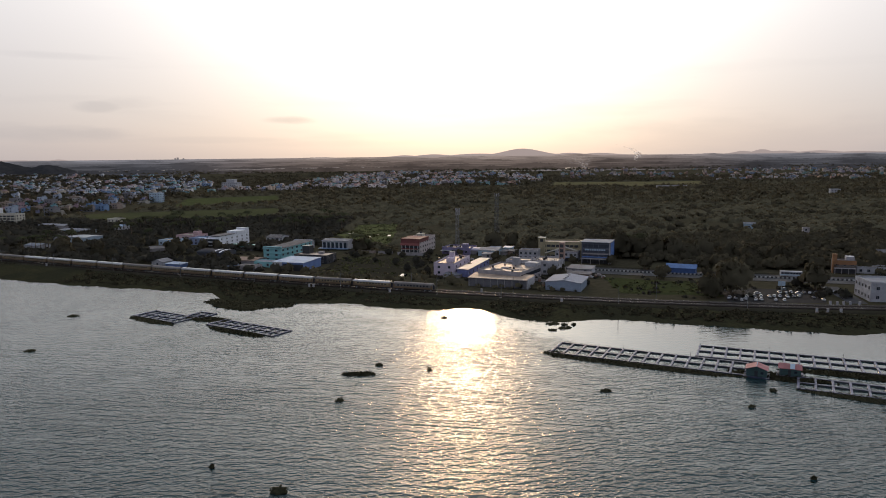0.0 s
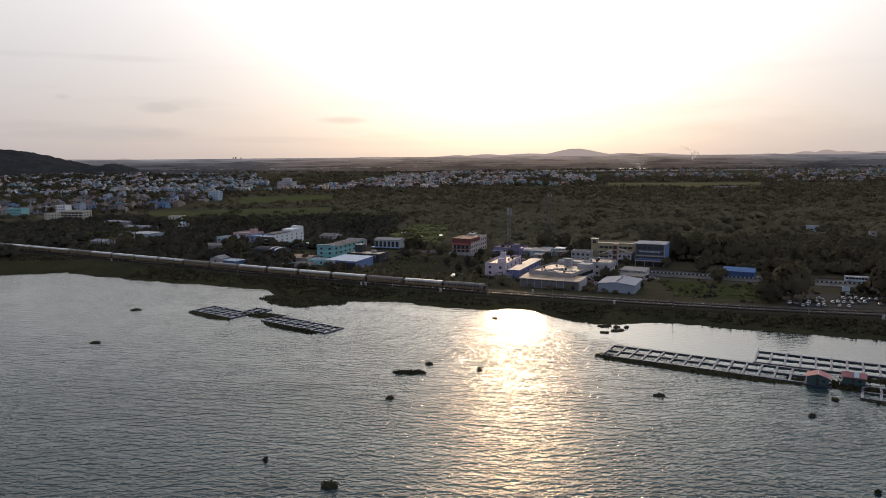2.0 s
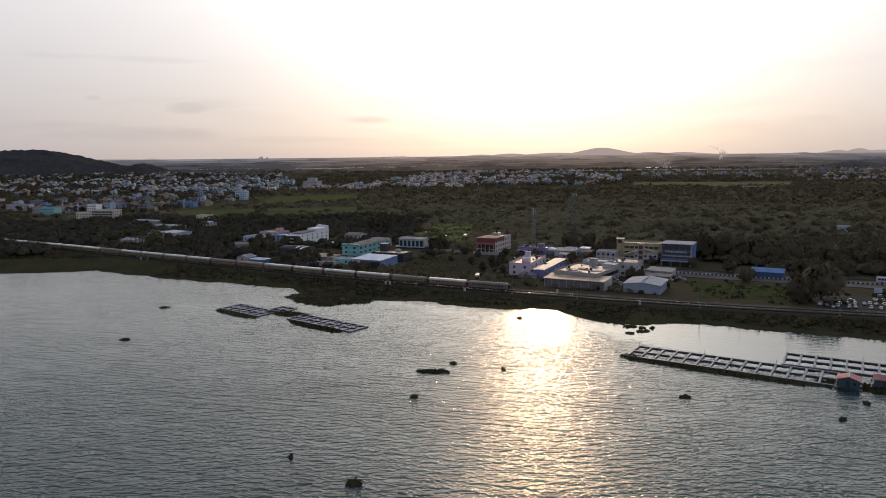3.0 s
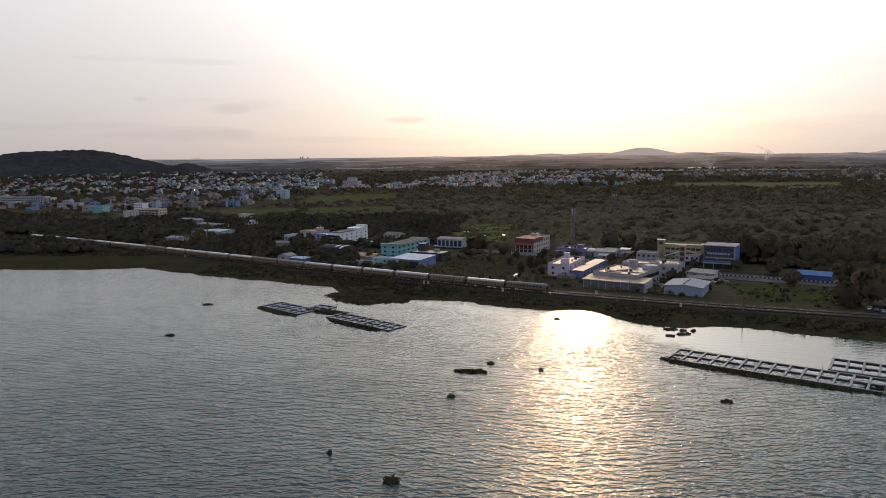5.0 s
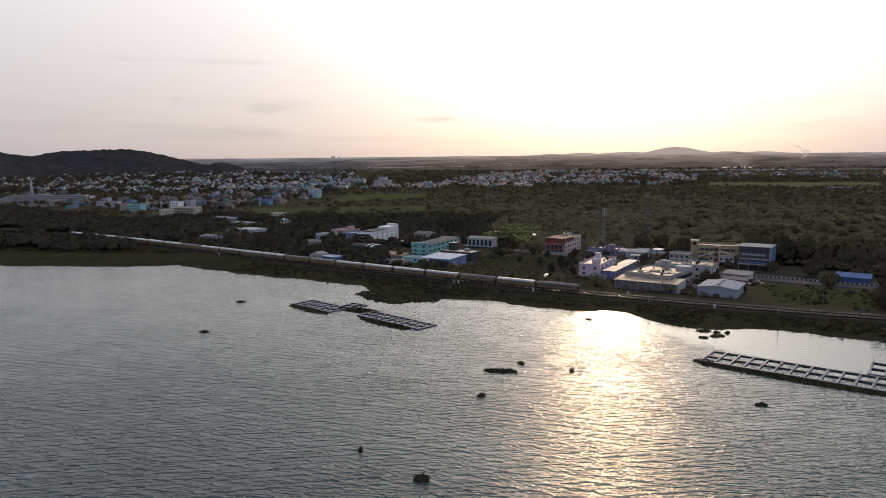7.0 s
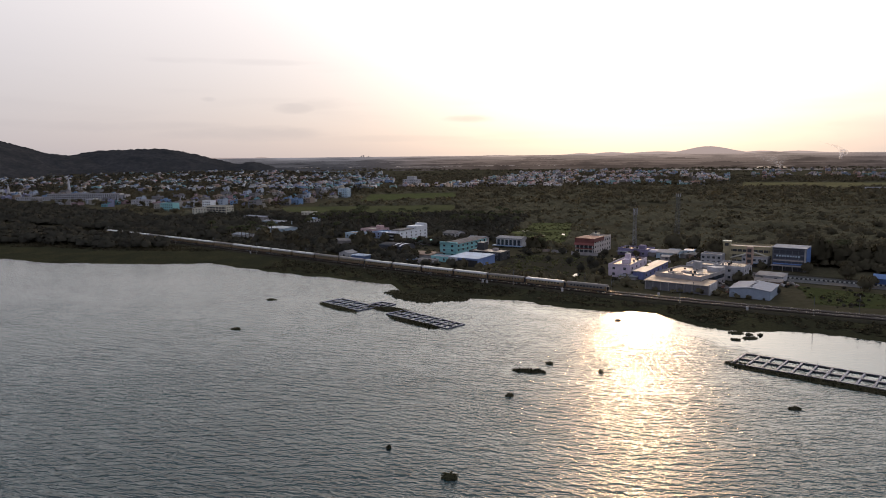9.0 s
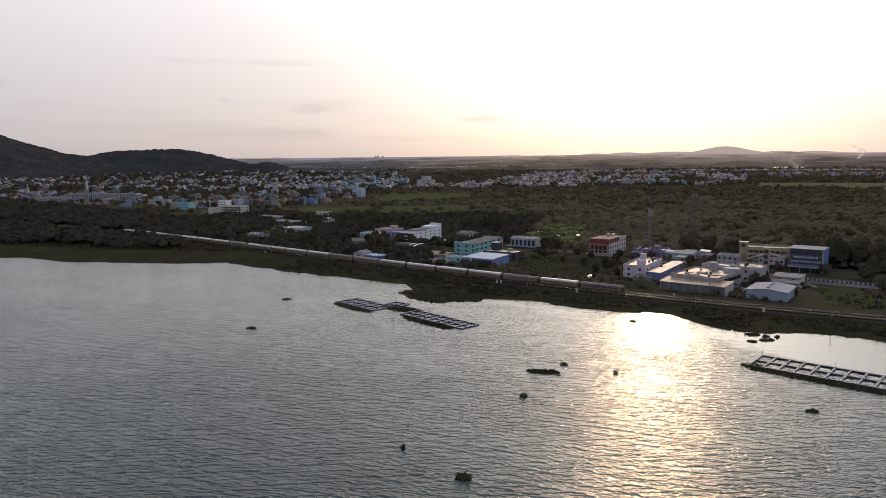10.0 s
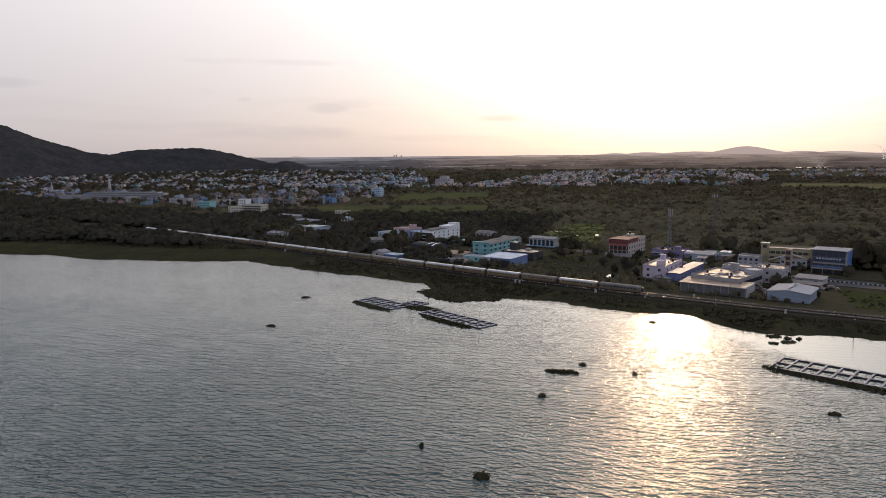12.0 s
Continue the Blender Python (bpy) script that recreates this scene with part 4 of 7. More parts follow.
def scatter(name, spots, crowns, material, label, category, seed):
    """Many crowns joined in one mesh. spots: rows of x, y, z, radius, height factor."""
    rng = np.random.default_rng(seed)
    spots = np.asarray(spots, float)
    pick = rng.integers(0, len(crowns), len(spots))
    vs, ns, fs, base = [], [], [], 0
    for k, (v, f) in enumerate(crowns):
        s = spots[pick == k]
        if not len(s):
            continue
        a = rng.uniform(0, math.tau, len(s))
        ca, sa = np.cos(a)[:, None], np.sin(a)[:, None]
        x = (v[None, :, 0] * ca - v[None, :, 1] * sa) * s[:, 3:4] + s[:, 0:1]
        y = (v[None, :, 0] * sa + v[None, :, 1] * ca) * s[:, 3:4] + s[:, 1:2]
        z = v[None, :, 2] * s[:, 3:4] * s[:, 4:5] + s[:, 2:3]
        vs.append(np.stack([x, y, z], 2).reshape(-1, 3))
        # leaves shade as one rounded crown
        out = v - np.array([0, 0, 0.2])
        out = out / (np.linalg.norm(out, axis=1)[:, None] + 1e-6) + np.array([0, 0, 0.25])
        out /= np.linalg.norm(out, axis=1)[:, None] + 1e-6
        nx = out[None, :, 0] * ca - out[None, :, 1] * sa
        ny = out[None, :, 0] * sa + out[None, :, 1] * ca
        ns.append(np.stack([nx, ny, np.broadcast_to(out[None, :, 2], nx.shape)], 2).reshape(-1, 3))
        n = len(v)
        fs.append((f[None] + (np.arange(len(s)) * n)[:, None, None] + base).reshape(-1, 4))
        base += n * len(s)
    me = np_mesh(name, np.concatenate(vs), np.concatenate(fs), material)
    me.polygons.foreach_set("use_smooth", np.ones(len(me.polygons), bool))
    me.normals_split_custom_set_from_vertices(np.concatenate(ns))
    return tagged(new(name, me), label, category, kind="stuff")


def inside(x, y, poly):
    hit = False
    j = len(poly) - 1
    for i in range(len(poly)):
        (xi, yi), (xj, yj) = poly[i], poly[j]
        if (yi > y) != (yj > y) and x < (xj - xi) * (y - yi) / (yj - yi) + xi:
            hit = not hit
        j = i
    return hit


# open ground where no woods grow: yards round the buildings, fields, road and car park
YARDS = [[(-14, 380), (75, 330), (160, 300), (215, 300), (235, 345), (228, 396), (150, 400), (112, 440), (104, 470), (55, 486), (10, 500), (-12, 482)],
         [(-37, 470), (-15, 465), (0, 512), (-20, 524), (-38, 500)],
         [(-125, 405), (-60, 398), (-64, 520), (-95, 525), (-140, 470)],
         [(-180, 508), (-150, 500), (-138, 560), (-168, 566)], [(-180, 462), (-140, 450), (-135, 500), (-175, 500)],
         [(-145, 525), (-120, 525), (-118, 560), (-145, 560)], [(-225, 490), (-180, 495), (-178, 600), (-230, 600)],
         [(-335, 512), (-275, 506), (-275, 585), (-335, 598)], [(-304, 612), (-282, 612), (-282, 640), (-304, 640)], [(-345, 690), (-318, 690), (-318, 718), (-345, 718)],
         [(-362, 622), (-316, 616), (-316, 656), (-356, 662)], [(-410, 672), (-360, 664), (-360, 706), (-404, 712)], [(-190, 418), (-158, 414), (-156, 446), (-190, 452)],
         [(-222, 486), (-186, 486), (-186, 520), (-222, 520)]]
FIELDS = [[(-360, 930), (-240, 1020), (-280, 1210), (-420, 1135)], [(205, 1380), (510, 1410), (580, 1615), (245, 1630)],
          [(-62, 520), (-40, 520), (-50, 690), (-85, 680), (-95, 560)], [(-78, 392), (-20, 380), (-18, 460), (-70, 466)],
          [(80, 335), (128, 325), (132, 362), (84, 380)], [(-405, 745), (-190, 800), (-215, 915), (-430, 855)]]
TOWN_1 = [(-1230, 985), (-930, 890), (-640, 800), (-470, 740), (-430, 800), (-440, 1000), (-420, 1150), (-480, 1290), (-530, 1600), (-760, 2200), (-1350, 2330), (-1750, 2050), (-1900, 1700)]
TOWN_2 = [(-464, 1294), (-343, 1480), (-304, 2300), (70, 2450), (251, 1933), (192, 1473), (-63, 1400), (-216, 1345)]
TOWN_3 = [(300, 1830), (345, 2140), (410, 2480), (820, 2440), (1300, 2300), (1500, 1700), (1000, 1492), (772, 1592), (565, 1660), (520, 1800)]


FORECOURTS = [[(-1085, 950), (-1030, 940), (-1030, 1040), (-1080, 1045)], [(-960, 870), (-730, 880), (-730, 975), (-960, 945)], [(-570, 735), (-505, 735), (-505, 810), (-570, 810)], [(-505, 690), (-425, 690), (-425, 790), (-505, 790)], [(-690, 810), (-620, 800), (-620, 870), (-690, 870)]]


def free_of_yards(x, y, fields=True):
    if track_y(x) - 12 < y < track_y(x) + 15:
        return False
    return not any(inside(x, y, p) for p in YARDS + (FIELDS if fields else []))


def grow(seed, count, box_, keep, size, tall):
    rng = np.random.default_rng(seed)
    out = []
    x0, x1, y0, y1 = box_
    for _ in range(count):
        x, y = rng.uniform(x0, x1), rng.uniform(y0, y1)
        if not keep(x, y, rng.random()):
            continue
        k = 0.7 + 0.6 * (noise.noise((x * 0.02, y * 0.02, 5)) * 0.5 + 0.5)
        out.append((x, y, ground_z(x, y) - 0.3, rng.uniform(*size) * k, rng.uniform(*tall)))
    return out


def in_view(x, y, margin=4):
    """Within the wedge of land that the lake side looks at."""
    a = math.degrees(math.atan2(x, y))
    return -51 - margin < a < 34 + margin


crowns_mid = [crown(20 + s, 6, 34, 0.17, cores=4) for s in range(6)]
crowns_wood = [crown(80 + s, 8, 46, 0.12, cores=6) for s in range(7)]
crowns_low = [crown(40 + s, 4, 20, 0.38, 0.7) for s in range(8)]
crowns_bush = [crown(140 + s, 4, 14, 0.2, 0.7, cores=2) for s in range(8)]


def keep_forest(x, y, u):
    if not in_view(x, y) or not free_of_yards(x, y) or y < shore_y(x) + 52 + 12 * noise.noise((x * 0.03, 1, 1)):
        return False
    edge = -330 + (y - 460) * 0.35
    return x < edge and y < 640 + 0.5 * (-436 - x) and not inside(x, y, TOWN_1) and not any(inside(x, y, q) for q in FORECOURTS)


def keep_scrub(x, y, u):
    if not in_view(x, y) or not free_of_yards(x, y) or y < track_y(x) + 16:
        return False
    if inside(x, y, TOWN_1) or inside(x, y, TOWN_2) or inside(x, y, TOWN_3) or keep_forest(x, y, u) or (x < -95 and y < 745):
        return False
    d = noise.noise((x * 0.011, y * 0.007, 0)) + 0.5 * noise.noise((x * 0.04, y * 0.03, 2))
    return d > -0.52 + 0.25 * u


def keep_far(x, y, u):
    if not in_view(x, y):
        return False
    if inside(x, y, TOWN_1) or inside(x, y, TOWN_2) or inside(x, y, TOWN_3):
        return False
    d = noise.noise((x * 0.0012, y * 0.0045, 0)) + 0.4 * noise.noise((x * 0.01, y * 0.012, 2))
    return d > -0.05 and not any(inside(x, y, p) for p in FIELDS)


def keep_far_near(x, y, u):
    return in_view(x, y) and not any(inside(x, y, p) for p in FIELDS) and (not (inside(x, y, TOWN_2) or inside(x, y, TOWN_1)) or u < 0.15) and noise.noise((x * 0.006, y * 0.01, 4)) > -0.45 + 0.3 * u


scatter("lakeside_woods", grow(1, 8800, (-1150, -250, 420, 1000), keep_forest, (4.8, 8.6), (0.85, 1.35)), crowns_wood, M_LEAF_D,
        "dense dark green broadleaf woods behind the lake shore", "woods", 1)
crowns_far = [crown(160 + s, 3, 6, 0.3, 0.8, cores=1) for s in range(8)]
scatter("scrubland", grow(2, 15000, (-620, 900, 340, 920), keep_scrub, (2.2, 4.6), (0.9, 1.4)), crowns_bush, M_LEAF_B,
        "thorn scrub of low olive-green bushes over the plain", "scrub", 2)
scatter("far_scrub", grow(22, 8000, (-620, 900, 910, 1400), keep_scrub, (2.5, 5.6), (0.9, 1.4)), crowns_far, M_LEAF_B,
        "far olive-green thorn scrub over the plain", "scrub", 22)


def make_thicket():
    """The closed thicket between the single bushes: a sheet of low domed crowns."""
    ys = np.concatenate([np.arange(345, 700, 2.2), np.arange(700, 1000, 3.0), np.arange(1000, 1640, 5.0)])
    cols = 660
    k = np.linspace(-0.72, 0.70, cols)
    Y = np.repeat(ys[:, None], cols, 1)
    X = Y * k[None, :]
    top = np.zeros(X.shape)
    fuzz = np.random.default_rng(4).random(X.shape)
    for layer, (cell, tall) in enumerate(((4.4, 2.2), (7.5, 3.4), (31.0, 4.0))):
        rng = np.random.default_rng(700 + layer)
        jx, jy, jr, jh = (rng.random((64, 64)) for _ in range(4))
        ix, iy = np.floor(X / cell).astype(int), np.floor(Y / cell).astype(int)
        here = np.zeros(X.shape)
        for dx in (-1, 0, 1):
            for dy in (-1, 0, 1):
                gx, gy = ix + dx, iy + dy
                m = (gx * 7 + gy * 13) % 64, (gy * 5 + gx * 3) % 64
                r = cell * (0.36 + 0.3 * jr[m])
                d2 = ((X - (gx + jx[m]) * cell) ** 2 + (Y - (gy + jy[m]) * cell) ** 2) / r ** 2
                here = np.maximum(here, tall * (0.25 + 0.75 * jh[m]) * np.sqrt(np.maximum(0, 1 - d2)))
        top = np.maximum(top, here) if layer < 2 else top + 0.5 * here
    # where scrub grows, on a coarser net
    step = 10.0
    gx, gy = np.arange(-1200, 1160, step), np.arange(340, 1660, step)
    grows = np.array([[1.0 if y > 505 + max(0.0, x - 98) * 0.25 and keep_scrub(x, y, 0.5) else 0.0 for x in gx] for y in gy])
    fx, fy = np.clip((X - gx[0]) / step, 0, len(gx) - 1.001), np.clip((Y - gy[0]) / step, 0, len(gy) - 1.001)
    i, j = fx.astype(int), fy.astype(int)
    u, w = fx - i, fy - j
    cover = grows[j, i] * (1 - u) * (1 - w) + grows[j, i + 1] * u * (1 - w) + grows[j + 1, i] * (1 - u) * w + grows[j + 1, i + 1] * u * w
    Z = 1.9 + np.where(cover > 0.75, top - 0.1 + 0.45 * fuzz * (top > 0.4), -1.2 + (1.3 + top * 0.6) * cover)
    n = cols
    a = (np.arange(len(ys) - 1)[:, None] * n + np.arange(n - 1)[None, :])
    hit = np.maximum(np.maximum(cover[:-1, :-1], cover[1:, :-1]), np.maximum(cover[:-1, 1:], cover[1:, 1:])) > 0.02
    a = a[hit]
    me = np_mesh("thicket", np.stack([X, Y, Z], 2).reshape(-1, 3), np.stack([a, a + 1, a + n + 1, a + n], 1), M_THICKET)
    me.polygons.foreach_set("use_smooth", np.ones(len(me.polygons), bool))
    tagged(new("thicket", me), "closed olive-green thorn thicket over the plain", "scrub", kind="stuff")


make_thicket()


def keep_clump(x, y, u):
    return keep_scrub(x, y, u) and noise.noise((x * 0.009, y * 0.006, 21)) + 0.5 * noise.noise((x * 0.03, y * 0.02, 22)) > -0.06 + 0.3 * u


scatter("scrub_trees", grow(17, 7000, (-620, 900, 380, 1400), keep_clump, (3.0, 6.5), (0.8, 1.2)), crowns_mid, M_LEAF_A,
        "clumps of darker trees standing in the scrub", "trees", 17)


def keep_roadside(x, y, u):
    return in_view(x, y) and free_of_yards(x, y) and y > track_y(x) + 16 and y > road_y(x) + 15 and (y < 545 + 25 * noise.noise((x * 0.03, 0, 0)) or u < 0.12)


def road_y(x):
    return 402.8 - 0.40 * (x - 83.5) + 0.00055 * (x - 83.5) ** 2


def keep_grove(x, y, u):
    if not in_view(x, y) or not free_of_yards(x, y) or y < track_y(x) + 15 or keep_forest(x, y, u) or inside(x, y, TOWN_1):
        return False
    return noise.noise((x * 0.025, y * 0.025, 12)) > -0.5 + 0.4 * u


scatter("village_grove", grow(9, 5200, (-460, -95, 400, 745), keep_grove, (2.6, 5.4), (0.9, 1.5)), crowns_mid, M_LEAF_D,
        "dark grove of mixed trees round the lakeside houses", "trees", 9)
scatter("roadside_woods", grow(7, 2400, (98, 420, 360, 640), keep_roadside, (3.6, 6.6), (0.9, 1.4)), crowns_wood, M_LEAF_A,
        "dark mass of tall roadside trees", "woods", 7)
scatter("far_woods", grow(3, 18500, (-2600, 2000, 1000, 2640), keep_far, (5.0, 10.0), (0.55, 0.9)) + grow(8, 9000, (-700, 1300, 1350, 2000), keep_far_near, (3.5, 7.5), (0.6, 1.0)), crowns_far, M_LEAF_A,
        "scattered far trees between the town and the horizon", "woods", 3)


def keep_town(x, y, u):
    if any(inside(x, y, q) for q in FORECOURTS):
        return False
    return in_view(x, y) and (inside(x, y, TOWN_1) or inside(x, y, TOWN_2)) and (noise.noise((x * 0.012, y * 0.012, 3)) > -0.45 + 0.5 * u or noise.noise((x * 0.006, y * 0.006, 6)) < -0.12)


scatter("town_trees", grow(6, 27000, (-1900, 260, 740, 2450), keep_town, (4.0, 8.2), (0.8, 1.3)), crowns_far, M_LEAF_A,
        "dark green trees between the houses of the town", "trees", 6)


def keep_upper_town(x, y, u):
    return inside(x, y, TOWN_1) and in_view(x, y) and noise.noise((x * 0.008, y * 0.008, 41)) > (-0.7 if x < -0.55 * y else -0.25) + 0.4 * u


scatter("upper_town_trees", grow(41, 7200, (-1900, -420, 1150, 2400), keep_upper_town, (6.0, 10.0), (0.8, 1.2)), crowns_far, M_LEAF_D,
        "tall dark trees among the upper houses of the town", "trees", 41)


def keep_bank(x, y, u):
    s = y - shore_y(x)
    return 3 < s and y < track_y(x) - 8.5 and noise.noise((x * 0.05, y * 0.05, 8)) > -0.55 + 0.3 * u and (x > -215 or y > shore_y(x) + 42)


scatter("bank_bushes", grow(4, 48000, (-480, 300, 262, 520), keep_bank, (0.8, 2.3), (0.6, 1.2)), crowns_bush, M_BANK,
        "low weeds and bushes on the bank below the railway", "bushes", 4)


def keep_yard(x, y, u):
    return not (track_y(x) - 10 < y < track_y(x) + 13) and any(inside(x, y, p) for p in FIELDS[2:5]) and noise.noise((x * 0.06, y * 0.06, 17)) > -0.35 + 0.7 * u


scatter("field_weeds", grow(5, 30000, (-110, 240, 320, 700), keep_yard, (0.5, 1.5), (0.5, 0.9)), crowns_low, M_GRASSY,
        "tufts of rough grass and weeds in the open ground", "grass", 5)


def keep_yard_bush(x, y, u):
    return not (track_y(x) - 10 < y < track_y(x) + 14) and y > track_y(x) and any(inside(x, y, p) for p in YARDS) and noise.noise((x * 0.06, y * 0.06, 31)) > -0.2 + 0.5 * u and y < road_y(x) - 16 + 200 * (x < 48)


scatter("yard_bushes", grow(18, 5200, (-345, 240, 320, 600), keep_yard_bush, (0.8, 2.0), (0.7, 1.1)), crowns_low, M_LEAF_D,
        "dark bushes and rank weeds round the sheds", "bushes", 18)


# reeds and floating weed along the water's edge
def make_reed_bed():
    """Strips of wet weed from the water up to the foot of the railway bank."""
    xs = np.arange(-700, 420, 1.5)
    vs, fs = [], []
    rows = (-2.2, -0.6, 1.5, 5, 10, 17, 26, 38, 54)
    for x in xs:
        e = shore_y(x)
        j = 1.4 * noise.noise((x * 0.5, 2, 2)) + 0.9 * noise.noise((x * 1.3, 4, 2))
        for i, s in enumerate(rows):
            y = e + s + (j if i < 2 else 0)
            if i > 4:
                y = min(y, track_y(x) - 10.5 + 0.3 * i)
            z = 0.10 + 0.22 * i if i < 2 else max(0.36, ground_z(x, y) + 0.34) + 0.25 * noise.noise((x * 0.7, y * 0.7, 1))
            vs.append((x, y, 0.03 if i == 0 else z))
    n = len(rows)
    for i in range(len(xs) - 1):
        for j in range(n - 1):
            a = i * n + j
            fs.append((a, a + n, a + n + 1, a + 1))
    ob = new("reed_bed", np_mesh("reed_bed", vs, fs, M_MARSH))
    tagged(ob, "dark green reeds and weed along the lake edge", "reeds", kind="structure")


make_reed_bed()


def weed_mat(name, x, y, rz, rx, ry, label, seed, h=0.45):
    """A raft of floating weed: an uneven low cushion with leaf sprays standing on it."""
    rng = np.random.default_rng(seed)
    n = min(3000, max(40, int(rx * ry * 14)))
    a, q = rng.uniform(0, math.tau, n), np.sqrt(rng.random(n))
    px, py = q * np.cos(a), q * np.sin(a)
    wob = np.array([1 + 0.28 * noise.noise((math.cos(t) * 1.6, math.sin(t) * 1.6, seed)) + 0.12 * noise.noise((math.cos(t) * 5, math.sin(t) * 5, seed)) for t in a])
    ca, sa = math.cos(radians(rz)), math.sin(radians(rz))
    lx, ly = px * wob * rx, py * wob * ry
    hh = h * (1 - 0.6 * q ** 2) * rng.uniform(0.5, 1.1, n)
    c = np.stack([lx * ca - ly * sa, lx * sa + ly * ca, hh], 1)
    nor = np.tile([0.0, 0.0, 1.0], (n, 1)) + rng.normal(size=(n, 3)) * 0.5
    v, f = leaf_quads(rng, c, nor, 0.26 if rx < 4 else 0.36)
    # the cushion under the leaves
    m = 40
    ring, cv = [], []
    for k in range(m):
        t = k * math.tau / m
        w = 0.97 * (1 + 0.28 * noise.noise((math.cos(t) * 1.6, math.sin(t) * 1.6, seed)) + 0.12 * noise.noise((math.cos(t) * 5, math.sin(t) * 5, seed)))
        ring.append((math.cos(t) * w * rx, math.sin(t) * w * ry))
    for s, z in ((1.0, -0.1), (0.98, 0.12), (0.6, h * 0.55), (0.05, h * 0.7)):
        cv += [(s * (u * ca - w * sa), s * (u * sa + w * ca), z) for u, w in ring]
    cf = [(r * m + k, r * m + (k + 1) % m, (r + 1) * m + (k + 1) % m, (r + 1) * m + k) for r in range(3) for k in range(m)]
    t = thing(name, pose(x, y, 0), label, "water plants", "floating weed clumps")
    part("cushion", np_mesh("cushion", cv, cf, M_WEED), None, t)
    tagged(part("leaves", np_mesh("leaves", v, f, M_WEED), None, t), kind="stuff")
    return t


CLUMPS = [(-29.6, 217.8, 0, 6.0, 2.0), (-24.3, 227.6, 0, 1.2, 0.8), (-32.4, 193.5, 0, 1.2, 1.1), (-7.4, 222, 0, 0.9, 0.9), (-37.2, 138.6, 0, 1.8, 1.6), (44.7, 199.6, 0, 1.7, 1.5),
          (-153, 249, 0, 2.2, 1.4), (-166.7, 305.5, 0, 2.5, 1.7), (41.8, 283, 0, 2.6, 2.1), (40.3, 272.5, 0, 1.8, 1.4), (45.6, 275.5, 20, 3.0, 1.6), (46.2, 281, 0, 1.3, 1.2), (50.1, 281, 0, 1.0, 0.8),
          (93.1, 198.2, 0, 0.9, 1.0), (81.2, 185.2, 0, 0.8, 0.7), (-2.7, 295, 0, 1.2, 0.8), (75.9, 142, 0, 0.6, 0.5), (-54.9, 150.5, 0, 0.5, 0.5)]
for i, (x, y, rz, rx, ry) in enumerate(CLUMPS):
    weed_mat("water_hyacinth", x, y, rz, rx, ry, "long dark green raft of floating weed" if rx > 5 else "small dark clump of weed floating on the lake", 60 + i, 1.25 if y < 140 and x < 0 else 0.7 if rx < 1.6 else 0.55)
weed_mat("weed_mat", -94, 332, -4, 21, 18, "broad dark green weed mat joined to the shore", 90, 0.35)
weed_mat("weed_mat", -104, 296.5, -18, 11, 3.6, "dark weed mat between the fish cages", 91)


# ---------------------------------------------------------------- fish cages
M_FLOATDARK = mat("dark_blue_float_plastic", (0.048, 0.047, 0.085), 0.5, var=0.3, scale=0.8)


def fish_cage(x, y, rz, cells, length, across, width, label):
    """A floating raft of walkways on floats round open net pens."""
    t = thing("fish_cage", pose(x, y, 0, 0, 0, rz), label, "fish cage", "fish cages on the lake")
    total, deep = cells * length, across * width
    for j in range(across + 1):
        bm = bmesh.new()
        box(bm, -0.4, j * width - 0.4, 0.02, total + 0.4, j * width + 0.4, 0.42)
        lw = part("long_walkway", bm, M_FLOATDARK, t)
        bm = bmesh.new()
        box(bm, -0.3, j * width - 0.52, -0.1, total + 0.3, j * width - 0.4, 0.3)
        part("net_rope", bm, M_NET, lw)
        bm = bmesh.new()
        box(bm, -0.3, j * width + 0.4, -0.1, total + 0.3, j * width + 0.52, 0.3)
        part("net_rope", bm, M_NET, lw)
    bm = bmesh.new()
    soften(box(bm, -0.34, 0.4, 0.0, 0.34, width - 0.4, 0.40), 0.05)
    cross = mesh_of("cross_walkway", bm, M_FLOAT)
    for i in range(cells + 1):
        for j in range(across):
            placed("cross_walkway", cross, t, pose(i * length, j * width, 0))
    bm = bmesh.new()
    tube(bm, (0, 0, 0), (0, 0, 1.6), 0.05)
    post = mesh_of("post", bm, M_DARKSTEEL)
    for i in range(0, cells + 1, 5):
        placed("post", post, t, pose(i * length, deep, 0.3))
    return t


fish_cage(34.4, 240.3, -26.2, 14, 4.5, 2, 7.0, "long grey floating fish cage raft with two rows of pens")
fish_cage(83.4, 234.0, -24.2, 20, 4.5, 2, 7.2, "grey floating fish cage raft behind the hut raft")
fish_cage(101, 199.6, -27, 9, 4.6, 2, 6.0, "grey floating fish cage raft with weed along its edge")
fish_cage(-139, 304.6, -32, 6, 4.5, 2, 5.6, "dark floating fish cage raft with weed round it")
fish_cage(-115.5, 302.6, -26, 2, 4.4, 2, 4.4, "small dark floating fish cage raft of four pens")
fish_cage(-101, 286.6, -32, 9, 4.2, 2, 4.8, "dark floating fish cage raft with a net heap on it")
for i, (x, y, rz, rx, ry) in enumerate([(62, 223.8, -26, 31, 2.4), (36, 239.6, -26, 4, 2.6), (101, 210.5, -26, 15, 4.2), (128, 209.4, -24, 22, 3.4), (118, 189.4, -27, 20, 2.6),
                                         (-128, 295.0, -32, 15, 2.8), (-85, 273.6, -32, 16, 2.4), (-80, 271.5, -30, 8, 2.6)]):
    weed_mat("weed_fringe", x, y, rz, rx, ry, "fringe of floating weed along a fish cage", 100 + i, 0.4)


M_HUTROOF = mat("faded_red_sheet", (0.34, 0.13, 0.13), 0.7, var=0.35, scale=0.5)


